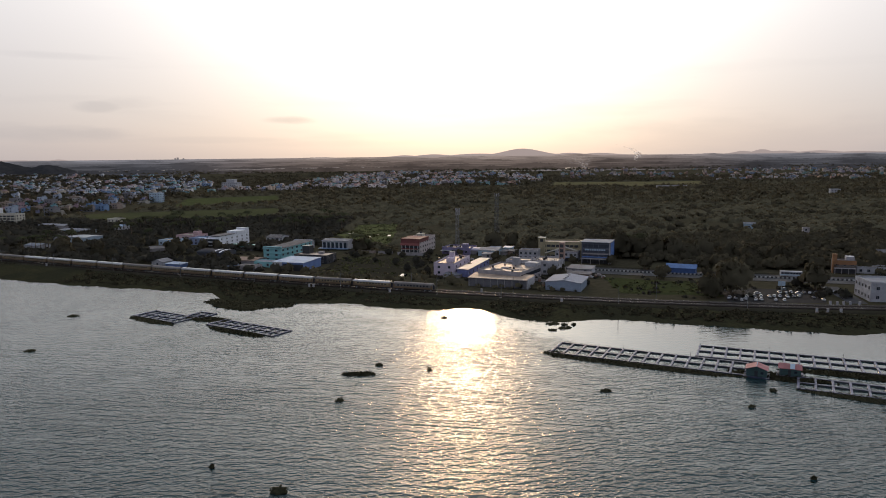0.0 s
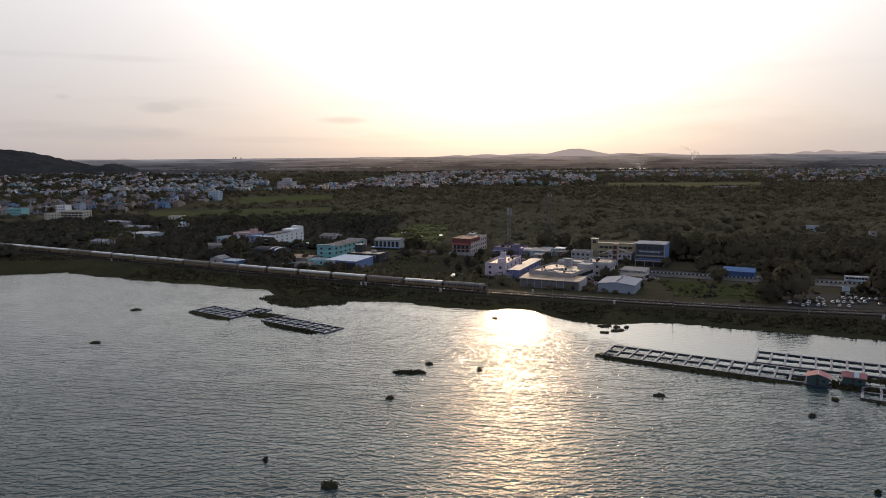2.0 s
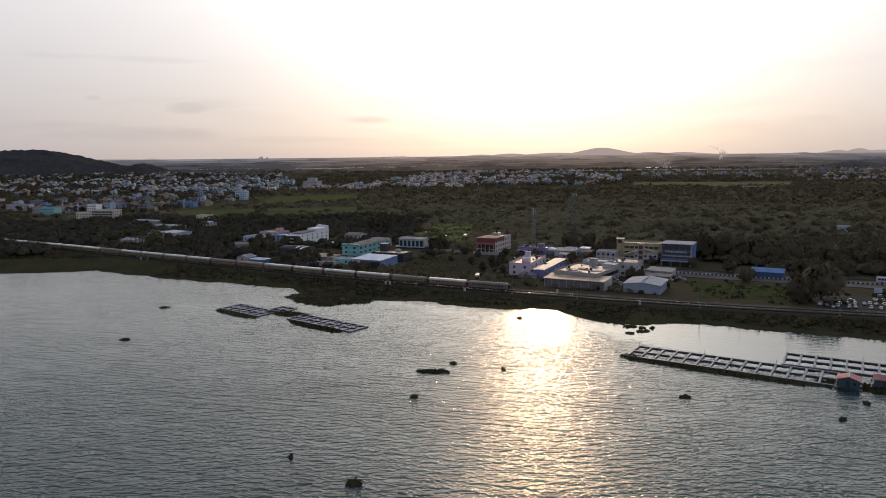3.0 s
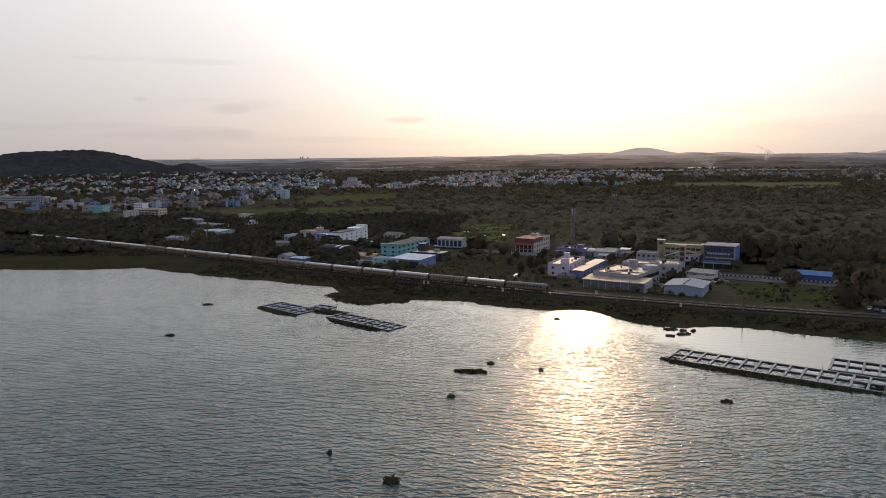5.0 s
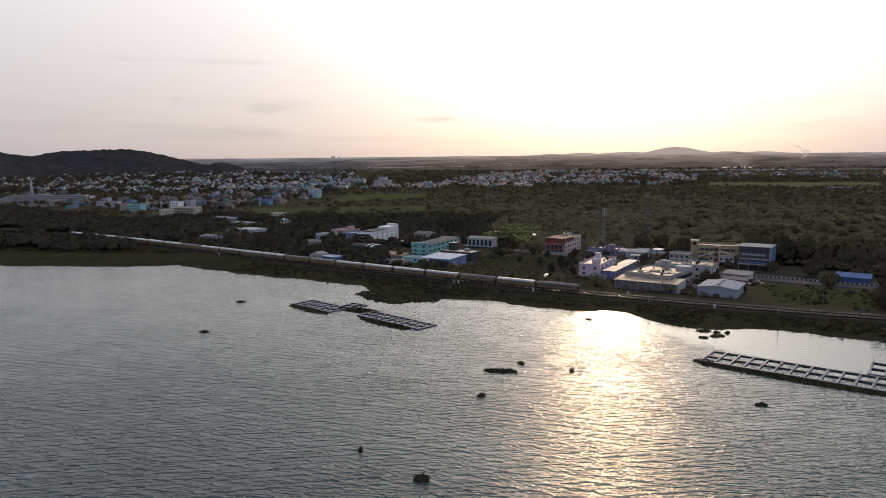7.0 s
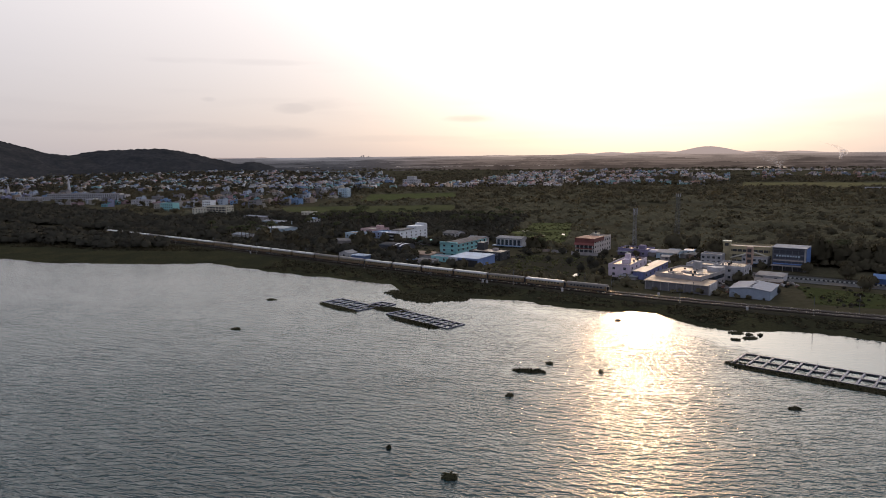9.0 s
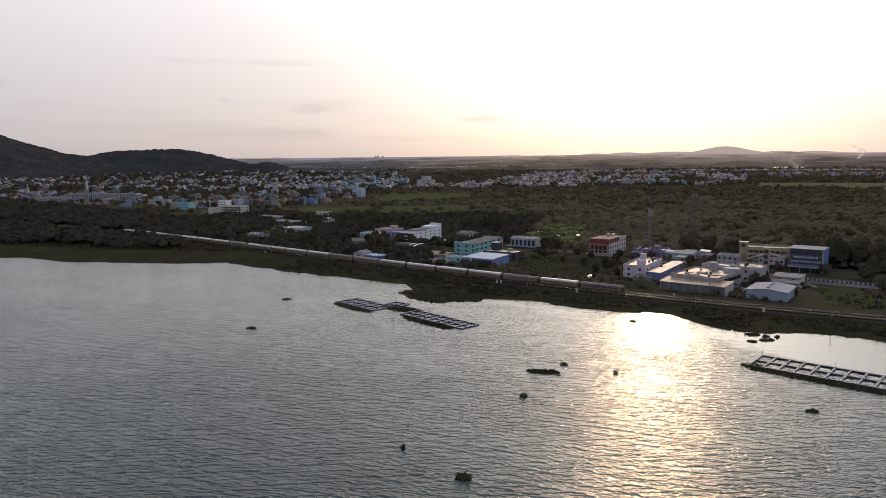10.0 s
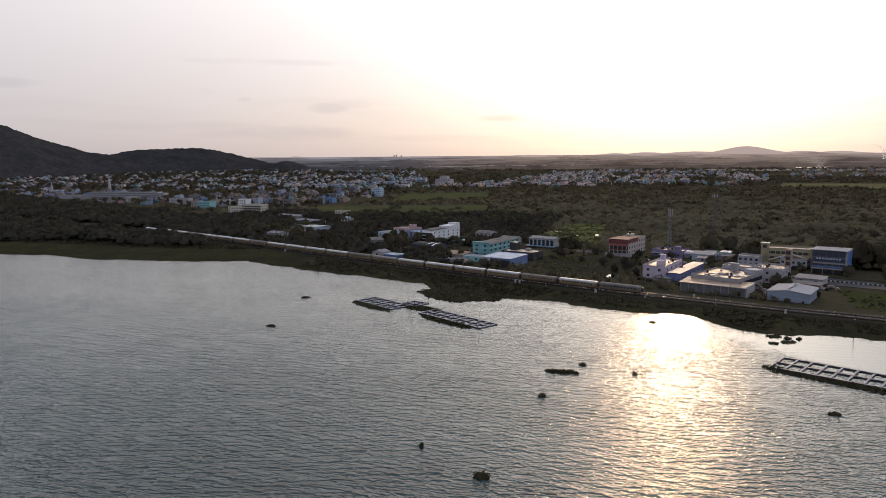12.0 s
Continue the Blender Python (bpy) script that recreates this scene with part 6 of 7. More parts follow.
for k in range(5):
    extra(t, "pillar", (0.2 + 3.0 * k, -2.0, 0, 0.6 + 3.0 * k, -1.6, 6.0), M_WHITE)
stair_room(t, 3, 20, 9.4, 4, 5, 2.2, M_CREAM)
extra(tagged(thing("compound_wall", pose(-34, 472, 1.9, 0, 0, -14), "long grey plastered compound wall", "wall"), ""), "wall_panel", (0, 0, 0, 18, 0.25, 2.2), M_GREY)
t = building("purple_workshop", "low purple workshop with mixed sheet roofs", (-4, 478), -22, 20, 14, 3.8, M_LILAC, 1, 4, 3)
extra(t, "roof_store", (12, 6, 3.9, 16, 10, 6.4), M_LILAC)
extra(t, "sheet_canopy", (0.3, -4.0, 2.6, 8.0, -0.03, 2.75), M_SHEET)
extra(t, "sheet_canopy", (8.3, -3.2, 3.0, 16.0, -0.03, 3.15), M_ASBESTOS)
roof_clutter(t, 0.8, 0.8, 11, 13, 3.9, 12, 71)
building("barrel_store", "low store with a pale barrel roof", (15.5, 473), -22, 15, 9, 2.8, M_GREY, 1, 0, 0, roof="barrel", roofm=mat("pale_lilac_sheet", (0.36, 0.33, 0.40), 0.6), rise=1.5)
for i, (x, y, w, d, h, m) in enumerate([(28, 484, 7, 6, 2.8, M_WHITE), (38, 482, 6, 5, 3.2, M_SKYBLUE), (30, 470, 9, 6, 2.4, M_GREY), (40, 468, 8, 6, 2.6, mat("brown_render", (0.30, 0.20, 0.16), 0.8)), (22, 456, 8, 5, 2.6, M_GREY)]):
    building("work_shed", "small %s work shed with a lean sheet roof" % ("white", "pale blue", "grey", "brown", "grey")[i], (x, y), -22, w, d, h, m, 1, 1, 0, roof="shed", roofm=(M_SHEET, M_SHEETBLUE, M_ASBESTOS, M_ASBESTOS, M_SHEET)[i], rise=0.5)
building("pale_workshop", "pale blue workshop with a grey sheet roof", (20, 466), -22, 13, 16, 3.8, M_SKYBLUE, 1, 2, 0, roof="gable_wide", roofm=M_SHEET, rise=1.0)

# goods lying about the yards
def goods(name, label, category, x, y, rz, bits):
    g = thing(name, pose(x, y, ground_z(x, y), 0, 0, rz), label, category, "goods in the works yards")
    for nm, b, m in bits:
        extra(g, nm, b, m, "", 0.03)


rng_yard = np.random.default_rng(88)
for k in range(26):
    x, y = ((rng_yard.uniform(42, 50), rng_yard.uniform(352, 388)), (rng_yard.uniform(66, 84), rng_yard.uniform(372, 390)), (rng_yard.uniform(-150, -92), rng_yard.uniform(404, 413)), (rng_yard.uniform(-12, 30), rng_yard.uniform(440, 452)))[k % 4]
    rz, s_ = rng_yard.uniform(-40, 20), rng_yard.uniform(0.7, 1.3)
    if k % 3 == 0:
        goods("crate_stack", "stack of weathered wooden crates in a works yard", "crates", x, y, rz, [("crate", (0, 0, -0.1, 1.5 * s_, 1.2 * s_, 0.9 * s_), M_BRICK), ("crate", (0.1, 0.1, 0.9 * s_, 1.2 * s_, 1.1 * s_, 1.7 * s_), M_CONCRETE)])
    elif k % 3 == 1:
        goods("pallet_load", "sheeted pallet load standing in a works yard", "pallet", x, y, rz, [("pallet", (0, 0, -0.05, 1.4, 1.2, 0.15), M_BRICK), ("load", (0.1, 0.1, 0.16, 1.3, 1.1, 1.2 * s_), (M_SKYBLUE, M_WHITE, M_SHEETBLUE)[k % 3])])
    else:
        goods("block_pile", "pile of grey concrete blocks in a works yard", "blocks", x, y, rz, [("block", (0, 0, -0.1, 2.4 * s_, 1.2, 0.7), M_GREY), ("block", (0.3, 0.1, 0.7, 1.9 * s_, 1.0, 1.2), M_GREY)])
for (x, y, rz, w, h, m, lab) in ((-64, 486, -14, 15, 1.9, M_CONCRETE, "stained brown compound wall beside the field"), (-48, 482, -20, 11, 1.8, M_GREY, "grey compound wall in front of the hostel"), (-150, 410, -19, 34, 1.8, M_GREY, "long grey wall along the railway yard")):
    extra(thing("compound_wall", pose(x, y, 1.9, 0, 0, rz), lab, "wall"), "wall_panel", (0, 0, -0.2, w, 0.25, h), m)

# the teal works and its neighbours
t = building("teal_works", "teal three-storey works block with rows of windows", (-118.5, 450.2), -18, 12.5, 41, 8.6, M_TEAL, 3, 2, 7, roof="gable_deep", roofm=M_ASBESTOS, rise=0.9, win=(1.7, 1.2))
for k in range(3):
    extra(t, "front_ledge", (-0.3, -0.6, 2.5 + 2.9 * k, 12.8, -0.003, 2.7 + 2.9 * k), M_TEAL)
    extra(t, "side_ledge", (12.503, 0.0, 2.5 + 2.9 * k, 13.1, 41, 2.65 + 2.9 * k), M_TEAL)
extra(t, "front_parapet", (-0.2, -0.2, 8.6, 12.7, 1.2, 9.8), M_TEAL)
t = building("blue_roofed_hall", "blue open hall with a flat pale blue roof", (-104.2, 415.4), -19, 20.5, 21, 4.9, M_BLUE, 1, 0, 0, roof="shed", roofm=M_SHEETBLUE, rise=0.5)
extra(t, "white_front_wall", (-0.2, -0.4, -0.4, 6.2, -0.003, 4.9), M_WHITE)
# black sheet on the wall, painted as the shade inside the bay
extra(t, "open_bay", (6.6, -0.06, -0.3, 20.2, -0.003, 3.9), M_BLACK, "black panel standing for the shade in the loading bay")
t = building("charcoal_block", "charcoal-clad block with a flat roof", (-97.5, 443.4), -19, 23, 13, 5.0, M_BLACK, 2, 4, 2, parapet=0.5)
extra(t, "roof_room", (2, 7, 5.1, 7, 12.5, 10.0), M_BLACK)
extra(t, "roof_tank_stand", (13, 8, 5.1, 16, 11, 6.6), M_GREY)
t = building("pillared_house", "white hall with tall dark window strips and a pale roof", (-90.6, 507.5), -17, 20, 13, 6.2, M_WHITE, 1, 0, 0, roof="gable_wide", roofm=M_SHEET, rise=1.0)
for k in range(6):
    extra(t, "tall_window", (0.8 + 3.25 * k, -0.2, 1.2, 2.8 + 3.25 * k, -0.003, 5.2), M_GLASS, "tall dark window")
extra(t, "porch_roof", (-1.5, -4, 0.9, 21.5, -0.3, 1.2), M_SHEETBLUE)
building("white_shed", "small white shed with a low gable roof", (-113, 512), -17, 13, 9, 5.0, M_WHITE, 1, 2, 0, roof="gable_wide", roofm=M_SHEET, rise=1.4)
t = building("white_apartments", "white four-storey apartment block with small windows", (-176.5, 518.6), -20, 9.5, 37, 7.8, M_BRIGHT, 3, 0, 6, roofm=M_ASBESTOS, parapet=0.9, win=(1.1, 1.0))
extra(t, "pitched_roof", (0.3, 1, 8.7, 9.2, 20, 9.4), M_ASBESTOS, "grey sheet roof", 0.3)
extra(t, "stepped_gable", (0, 34, 10.6, 9.5, 37, 12.0), M_BRIGHT)
extra(t, "upper_storey", (0, 22, 7.9, 9.5, 37, 10.6), M_BRIGHT)
for k in range(3):
    # solid black block painted as the shade within the balcony
    extra(t, "dark_balcony", (-2.0, -0.9, 0.2 + 2.6 * k, 9.0, -0.05, 1.8 + 2.6 * k), M_BLACK, "black block standing for the shade in a balcony")
    extra(t, "balcony_slab", (-2.5, -1.2, 1.85 + 2.6 * k, 9.3, -0.05, 2.1 + 2.6 * k), M_BRIGHT)
building("green_roofed_shed", "low shed with a green sheet roof", (-158, 509), -20, 20, 12, 2.8, M_GREY, 1, 0, 0, roof="gable_wide", roofm=M_SHEETGREEN, rise=0.9)
building("grey_gabled_house", "pale house with a grey gabled roof", (-139.4, 540), -20, 12, 14, 5.2, M_WHITE, 2, 3, 3, roof="gable_wide", roofm=M_ASBESTOS, rise=1.6)
t = building("pink_villa", "pink two-storey villa with a roof room", (-214.5, 556), -18, 18, 16, 5.2, mat("rose_paint", (0.50, 0.34, 0.35), 0.75), 2, 4, 3)
stair_room(t, 11, 7, 5.3, 4.5, 5, 3.0, mat("rose_paint", (0.50, 0.34, 0.35)))
building("blue_roofed_villa", "house with a faded blue flat roof", (-199, 541), -18, 17, 15, 4.4, mat("slate_blue_paint", (0.22, 0.26, 0.38), 0.75), 2, 4, 2, roofm=M_SHEETBLUE)
building("teal_low_house", "low pale teal house with a flat roof", (-222, 540), -18, 14, 12, 3.4, M_SKYBLUE, 1, 3, 0)
building("long_grey_shed", "long low shed with a weathered cement roof", (-214, 500), 8, 22, 14, 2.4, M_GREY, 1, 0, 0, roof="gable_wide", roofm=M_ASBESTOS, rise=1.1)
t = building("barrel_shed", "dark barrel-roofed shed with pale ridge panels", (-169, 472.6), -20, 21, 14, 3.2, mat("dark_shed_render", (0.06, 0.06, 0.07), 0.85), 1, 0, 0, roof="barrel", roofm=mat("dark_sheet", (0.034, 0.037, 0.048), 0.85, 0.0, ior=1.2), rise=1.7)
for k in (12.5, 17.5):
    bm = bmesh.new()
    arc = [(7 - 7.35 * math.cos(a), 3.25 + 1.72 * math.sin(a)) for a in np.linspace(0.3, math.pi - 0.3, 9)]
    solid(bm, arc + [(y, zz - 0.1) for y, zz in arc[::-1]], k, k + 1.3)
    part("ridge_panel", bm, M_BRIGHT, t, "pale translucent roof panel")
building("brown_shed", "long low brown shed with a rusty roof", (-137, 441), -18, 17, 14, 2.6, M_GREY, 1, 0, 0, roof="gable_wide", roofm=mat("rust_roof", (0.24, 0.16, 0.12), 0.8), rise=0.9)
building("blue_lean_to", "low store with a blue sheet roof", (-141, 421), -19, 13, 6, 2.2, M_BLUE, 1, 0, 0, roof="shed", roofm=M_SHEETBLUE, rise=0.3)
building("pale_store", "low grey store with a flat dark roof", (-126, 417.5), -19, 12, 8, 2.4, M_GREY, 1, 1, 0, roofm=M_ASBESTOS, parapet=0.3)
building("pale_store", "low pale store beside the teal works", (-119, 428), -19, 13, 9, 3.2, M_TEAL, 1, 2, 0, roofm=M_SHEET, parapet=0.3)
building("gabled_shed", "white gabled shed with blue sheet wings", (-184, 434), -22, 9, 8, 3.0, M_WHITE, 1, 1, 0, roof="gable_deep", roofm=M_SHEET, rise=1.5)
building("blue_wing", "low wing with a blue sheet roof", (-174, 430), -22, 12, 7, 2.2, M_BLUE, 1, 0, 0, roof="shed", roofm=M_SHEETBLUE, rise=0.3)
building("pale_warehouse", "pale blue-grey warehouse with a shallow roof", (-302.5, 561), -22, 19.5, 16, 4.8, M_SKYBLUE, 1, 0, 0, roof="gable_wide", roofm=mat("pale_grey_sheet_roof", (0.24, 0.26, 0.29), 0.6), rise=0.6)
building("white_tent_shed", "low white sheet shed under palms", (-318, 527), -22, 15, 12, 2.6, M_WHITE, 1, 0, 0, roof="gable_wide", roofm=mat("white_sheet_roof", (0.20, 0.22, 0.27), 0.75, 0.0, ior=1.3), rise=1.1)
building("white_tent_shed", "low white sheet shed behind palms", (-325, 580), -22, 18, 12, 3.0, M_WHITE, 1, 0, 0, roof="gable_wide", roofm=M_ASBESTOS, rise=1.0)
building("blue_white_house", "small white house with a blue upper floor", (-296, 628), -20, 8, 9, 6.2, M_WHITE, 2, 2, 2, roof="gable_wide", roofm=M_SHEETBLUE, rise=1.4)
building("cream_villa", "cream house with a roof room among trees", (-339, 705), -20, 14, 10, 6.0, M_CREAM, 2, 3, 2)
building("yard_shed", "long low sheds with slate-dark roofs in a yard", (-352, 640), -22, 32, 14, 2.6, M_SKYBLUE, 1, 0, 0, roof="gable_wide", roofm=mat("slate_sheet_roof", (0.085, 0.095, 0.13), 0.7), rise=0.8)
building("yard_shed", "long low grey sheds in a yard", (-400, 690), -22, 36, 14, 2.6, M_GREY, 1, 0, 0, roof="gable_wide", roofm=mat("slate_sheet_roof", (0.085, 0.095, 0.13), 0.7), rise=0.8)

building("scrub_hut", "small blue-white hut standing in the scrub", (257, 612), -20, 9, 6, 4.6, M_SKYBLUE, 1, 1, 0, roof="gable_wide", roofm=M_SHEET, rise=1.0)
building("scrub_hut", "small grey hut standing in the scrub", (282, 560), -20, 5, 5, 6.0, M_GREY, 2, 1, 0, parapet=0.4)
building("field_house", "small white house at the edge of the far scrub", (584, 1080), -12, 14, 9, 7.5, M_WHITE, 2, 3, 0)

# larger blocks in the town
t = building("long_apartments", "long cream four-storey apartment block with balcony bands", (-462, 716), -8, 28, 13, 10.6, M_CREAM, 4, 0, 3)
for k in range(4):
    extra(t, "balcony_band", (0.5, -1.3, 2.2 + 2.65 * k, 27.5, 0.0, 2.5 + 2.65 * k), M_CREAM)
    # black strip painted as the shade below each balcony band
    extra(t, "gallery_shade", (0.8, -0.1, 0.6 + 2.65 * k, 27.2, -0.003, 2.1 + 2.65 * k), M_BLACK, "black strip standing for the shade below a balcony band")
    for j in range(7):
        extra(t, "gallery_post", (0.6 + 4.4 * j, -1.3, 0.0 + 2.65 * k, 1.0 + 4.4 * j, -0.9, 2.2 + 2.65 * k), M_CREAM)
building("apartment_wing", "lower cream wing of the long apartment block", (-482, 719), -8, 20, 12, 7.6, M_CREAM, 3, 5, 0, framed=False)
t = building("white_tower_block", "white narrow-windowed tower block", (-490, 752), -8, 12, 10, 14.0, M_BRIGHT, 5, 4, 0)
building("teal_hall", "bright teal three-storey hall", (-562, 772), -6, 19, 12, 9.0, M_TEAL, 3, 6, 0)
t = building("long_college", "long white college block with rows of arches", (-766, 951), 9, 12, 15, 8, M_WHITE, 3, 2, 0)
building("long_college", "long white college building with rows of dark arches", (-885, 936), 9, 120, 14, 9.5, M_WHITE, 3, 34, 0, win=(1.8, 1.9), ledges=False, framed=False)
building("college_wing", "long low white wing with a flat roof", (-935, 925), 9, 60, 13, 5.0, M_WHITE, 2, 16, 0, ledges=False, framed=False)
building("white_school", "white and cream two-storey school block", (-662, 846), 6, 30, 12, 7.5, M_WHITE, 2, 8, 0)
building("blue_house", "tall blue house on the edge of the town", (-442, 1058), -12, 17, 12, 13.0, M_SKYBLUE, 4, 4, 3)
t = building("white_mansion", "large white stepped building above the trees", (-446, 1418), -12, 34, 18, 14.0, M_WHITE, 4, 8, 3)
extra(t, "upper_block", (9, 3, 14.0, 26, 15, 21.0), M_WHITE)
building("long_white_hall", "long white hall with a bright roof", (-262, 1512), -8, 48, 16, 8.0, M_WHITE, 2, 10, 0)
building("culvert_bridge", "long low grey bridge in the field", (395, 1330), -2, 60, 6, 3.6, M_WHITE, 1, 12, 0, win=(2.6, 1.6), ledges=False)
t = thing("church", pose(-1052, 1024, 2, 0, 0, 10), "white church with a tall pointed spire", "church")
extra(t, "nave", (0, 0, 0, 14, 26, 7.5), M_WHITE)
bm = bmesh.new()
tube(bm, (2, 2, 7), (2, 2, 23), 3.0, 8, 0.15)
part("spire", bm, M_WHITE, t)
extra(t, "spire_base", (-0.6, -0.6, 0, 4.6, 4.6, 7.6), M_WHITE)
t = thing("temple_tower", pose(-946, 1052, 2, 0, 0, 10), "tall slender white tower above the roofs", "tower")
bm = bmesh.new()
tube(bm, (0, 0, 0), (0, 0, 28), 3.2, 8, 1.4)
part("shaft", bm, M_WHITE, t)


def lattice_mast(x, y, tall, label, drums, steel):
    """A four-legged lattice mast with cross bracing and aerials."""
    t = thing("radio_mast", pose(x, y, 1.9, 0, 0, 20), label, "radio mast")
    b0, b1 = tall * 0.042, tall * 0.024
    n = 12
    corner = [(-1, -1), (1, -1), (1, 1), (-1, 1)]
    for sx, sy in corner:
        bm = bmesh.new()
        tube(bm, (sx * b0, sy * b0, 0), (sx * b1, sy * b1, tall), 0.1, 6, 0.07)
        part("leg", bm, steel, t)
    bm = bmesh.new()
    for k in range(n):
        z0, z1 = tall * k / n, tall * (k + 1) / n
        r0, r1 = b0 + (b1 - b0) * k / n, b0 + (b1 - b0) * (k + 1) / n
        for i in range(4):
            (ax, ay), (bx, by) = corner[i], corner[(i + 1) % 4]
            tube(bm, (ax * r0, ay * r0, z0), (bx * r1, by * r1, z1), 0.035, 4)
            tube(bm, (bx * r0, by * r0, z0), (ax * r1, ay * r1, z1), 0.05, 4)
            tube(bm, (ax * r1, ay * r1, z1), (bx * r1, by * r1, z1), 0.05, 4)
    part("bracing", bm, steel, t)
    for k in range(drums):
        a = k * 2.1
        bm = bmesh.new()
        zz = tall * (0.98 - 0.045 * (k // 3))
        r = b1 + 0.8
        box(bm, r * math.cos(a) - 0.2, r * math.sin(a) - 0.2, zz - 1.1, r * math.cos(a) + 0.2, r * math.sin(a) + 0.2, zz + 1.1)
        part("aerial", bm, M_WHITE, t, "white panel aerial")
    return t


lattice_mast(7.0, 503, 28.5, "steel lattice mobile mast with white panel aerials", 9, mat("dull_steel", (0.22, 0.215, 0.22), 0.6, 0.4))
lattice_mast(36.8, 527, 37.5, "slim dark lattice radio mast", 3, M_POLE)

# ---------------------------------------------------------------- fields, road and car park
sheet("field_1", [(-360, 935), (-240, 1022), (-282, 1205), (-415, 1135)], M_FIELD, 0.06, "bright green paddy field on the edge of the town", "field", 16, 8)
sheet("field_2", [(205, 1385), (510, 1415), (578, 1612), (247, 1625)], land_mat("ripe_field", [(0.115, 0.105, 0.055), (0.14, 0.12, 0.065), (0.085, 0.08, 0.042)], (0.02, 0.3), 0.6), 0.06, "yellow-green field in the plain", "field", 16, 8)
sheet("field_3", [(-92, 560), (-30, 515), (-48, 690), (-85, 680)], land_mat("wet_paddy", [(0.085, 0.092, 0.040), (0.108, 0.11, 0.05), (0.06, 0.068, 0.03)], (0.03, 0.4), 0.4), 0.05, "wet green paddy field behind the houses", "field", 14, 4)
sheet("field_4", [(-76, 396), (-22, 382), (-20, 458), (-70, 466)], M_DRY, 0.05, "bare brown field beside the railway", "field", 14, 3)
sheet("field_5", [(82, 334), (128, 324), (134, 360), (86, 378)], land_mat("rough_grass", [(0.044, 0.050, 0.022), (0.060, 0.064, 0.028), (0.032, 0.037, 0.016)], (0.06, 0.7)), 0.05, "rough grass plot beside the railway", "field", 14, 2)
sheet("field_6", [(-402, 748), (-192, 802), (-217, 912), (-426, 852)], land_mat("dark_paddy", [(0.060, 0.064, 0.032), (0.078, 0.078, 0.040), (0.048, 0.052, 0.026)], (0.02, 0.4), 0.4), 0.05, "dark green paddy between hedges", "field", 14, 6)
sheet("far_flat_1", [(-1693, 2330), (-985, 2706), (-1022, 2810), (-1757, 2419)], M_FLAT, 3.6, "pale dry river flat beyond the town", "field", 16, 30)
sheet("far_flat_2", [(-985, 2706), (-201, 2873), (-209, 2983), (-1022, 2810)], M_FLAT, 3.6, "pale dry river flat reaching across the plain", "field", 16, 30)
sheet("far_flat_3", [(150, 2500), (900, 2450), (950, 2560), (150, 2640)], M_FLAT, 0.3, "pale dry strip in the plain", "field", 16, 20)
for i, q in enumerate([[(-96, 606), (-78, 605), (-78, 612), (-95, 613)], [(-66, 596), (-59, 594), (-58, 598), (-65, 600)], [(-50, 584), (-47, 583), (-46, 593), (-49, 594)], [(-72, 582), (-64, 580), (-63, 583), (-71, 585)],
                       [(-27.0, 386), (-23.5, 385.4), (-22.8, 396), (-26, 397)], [(440, 2610), (905, 2490), (918, 2530), (446, 2655)]]):
    sheet("pond_%d" % (i + 1), q, mat("still_water", (0.05, 0.055, 0.05), 0.06, ior=1.33, bump=0.0), 0.09 if i < 5 else 3.4, "shallow pool of still water lying in the open ground", "pool", 8, 1.2 if i < 5 else 10)


def ribbon(name, off0, off1, x0, x1, material, z, label):
    vs, fs = [], []
    xs = np.arange(x0, x1, 4.0)
    for x in xs:
        for o in (off0, off1):
            vs.append((x + 0.36 * o, road_y(x) + 0.93 * o, ground_z(x, road_y(x)) + z))
    for i in range(len(xs) - 1):
        fs.append((2 * i, 2 * i + 2, 2 * i + 3, 2 * i + 1))
    return tagged(new(name, np_mesh(name, vs, fs, material)), label, "road", kind="structure")


ribbon("road_verge", -13, 16, 48, 420, M_DRY, 0.03, "dusty brown road verge")
ribbon("road_1", -10.5, -0.9, 48, 420, M_ASPHALT, 0.07, "grey asphalt carriageway of the main road")
ribbon("road_2", 0.9, 10.5, 48, 420, M_ASPHALT, 0.07, "grey asphalt carriageway of the main road")
sheet("car_park", [(124, 311), (166, 307), (182, 338), (132, 344)], mat("car_park_earth", (0.030, 0.028, 0.027), 0.95, var=0.3, scale=0.3, ior=1.15), 0.08, "dusty earth car park beside the road", "car park", 10, 1.0)
sheet("lane", [(176, 306), (184, 305), (192, 345), (184, 347)], M_ASPHALT, 0.1, "short asphalt lane from the road to the depot", "lane", 8, 0.2)
sheet("yard_floor", [(40, 350), (47, 348), (66, 388), (48, 392)], M_DRY, 0.06, "dusty works yard between sheds", "yard", 8, 0.5)

median = thing("median_barrier", Matrix.Identity(4), "black and white striped concrete median barrier along the road", "barrier")
bm = bmesh.new()
solid(bm, [(-0.28, 0), (-0.15, 0.75), (0.15, 0.75), (0.28, 0)], 0.0, 0.98)
white_block = mesh_of("block", bm, mat("weathered_white_paint", (0.34, 0.33, 0.32), 0.8))
bm = bmesh.new()
solid(bm, [(-0.28, 0), (-0.15, 0.75), (0.15, 0.75), (0.28, 0)], 0.0, 0.98)
black_block = mesh_of("block", bm, mat("black_paint", (0.025, 0.025, 0.025), 0.6))
x, k = 60.0, 0
while x < 245:
    slope = (road_y(x + 1) - road_y(x))
    placed("block", (white_block, black_block)[k % 2], median, pose(x, road_y(x), ground_z(x, road_y(x)) + 0.05, 0, 0, math.degrees(math.atan(slope))))
    x += 1.05 / math.sqrt(1 + slope * slope)
    k += 1


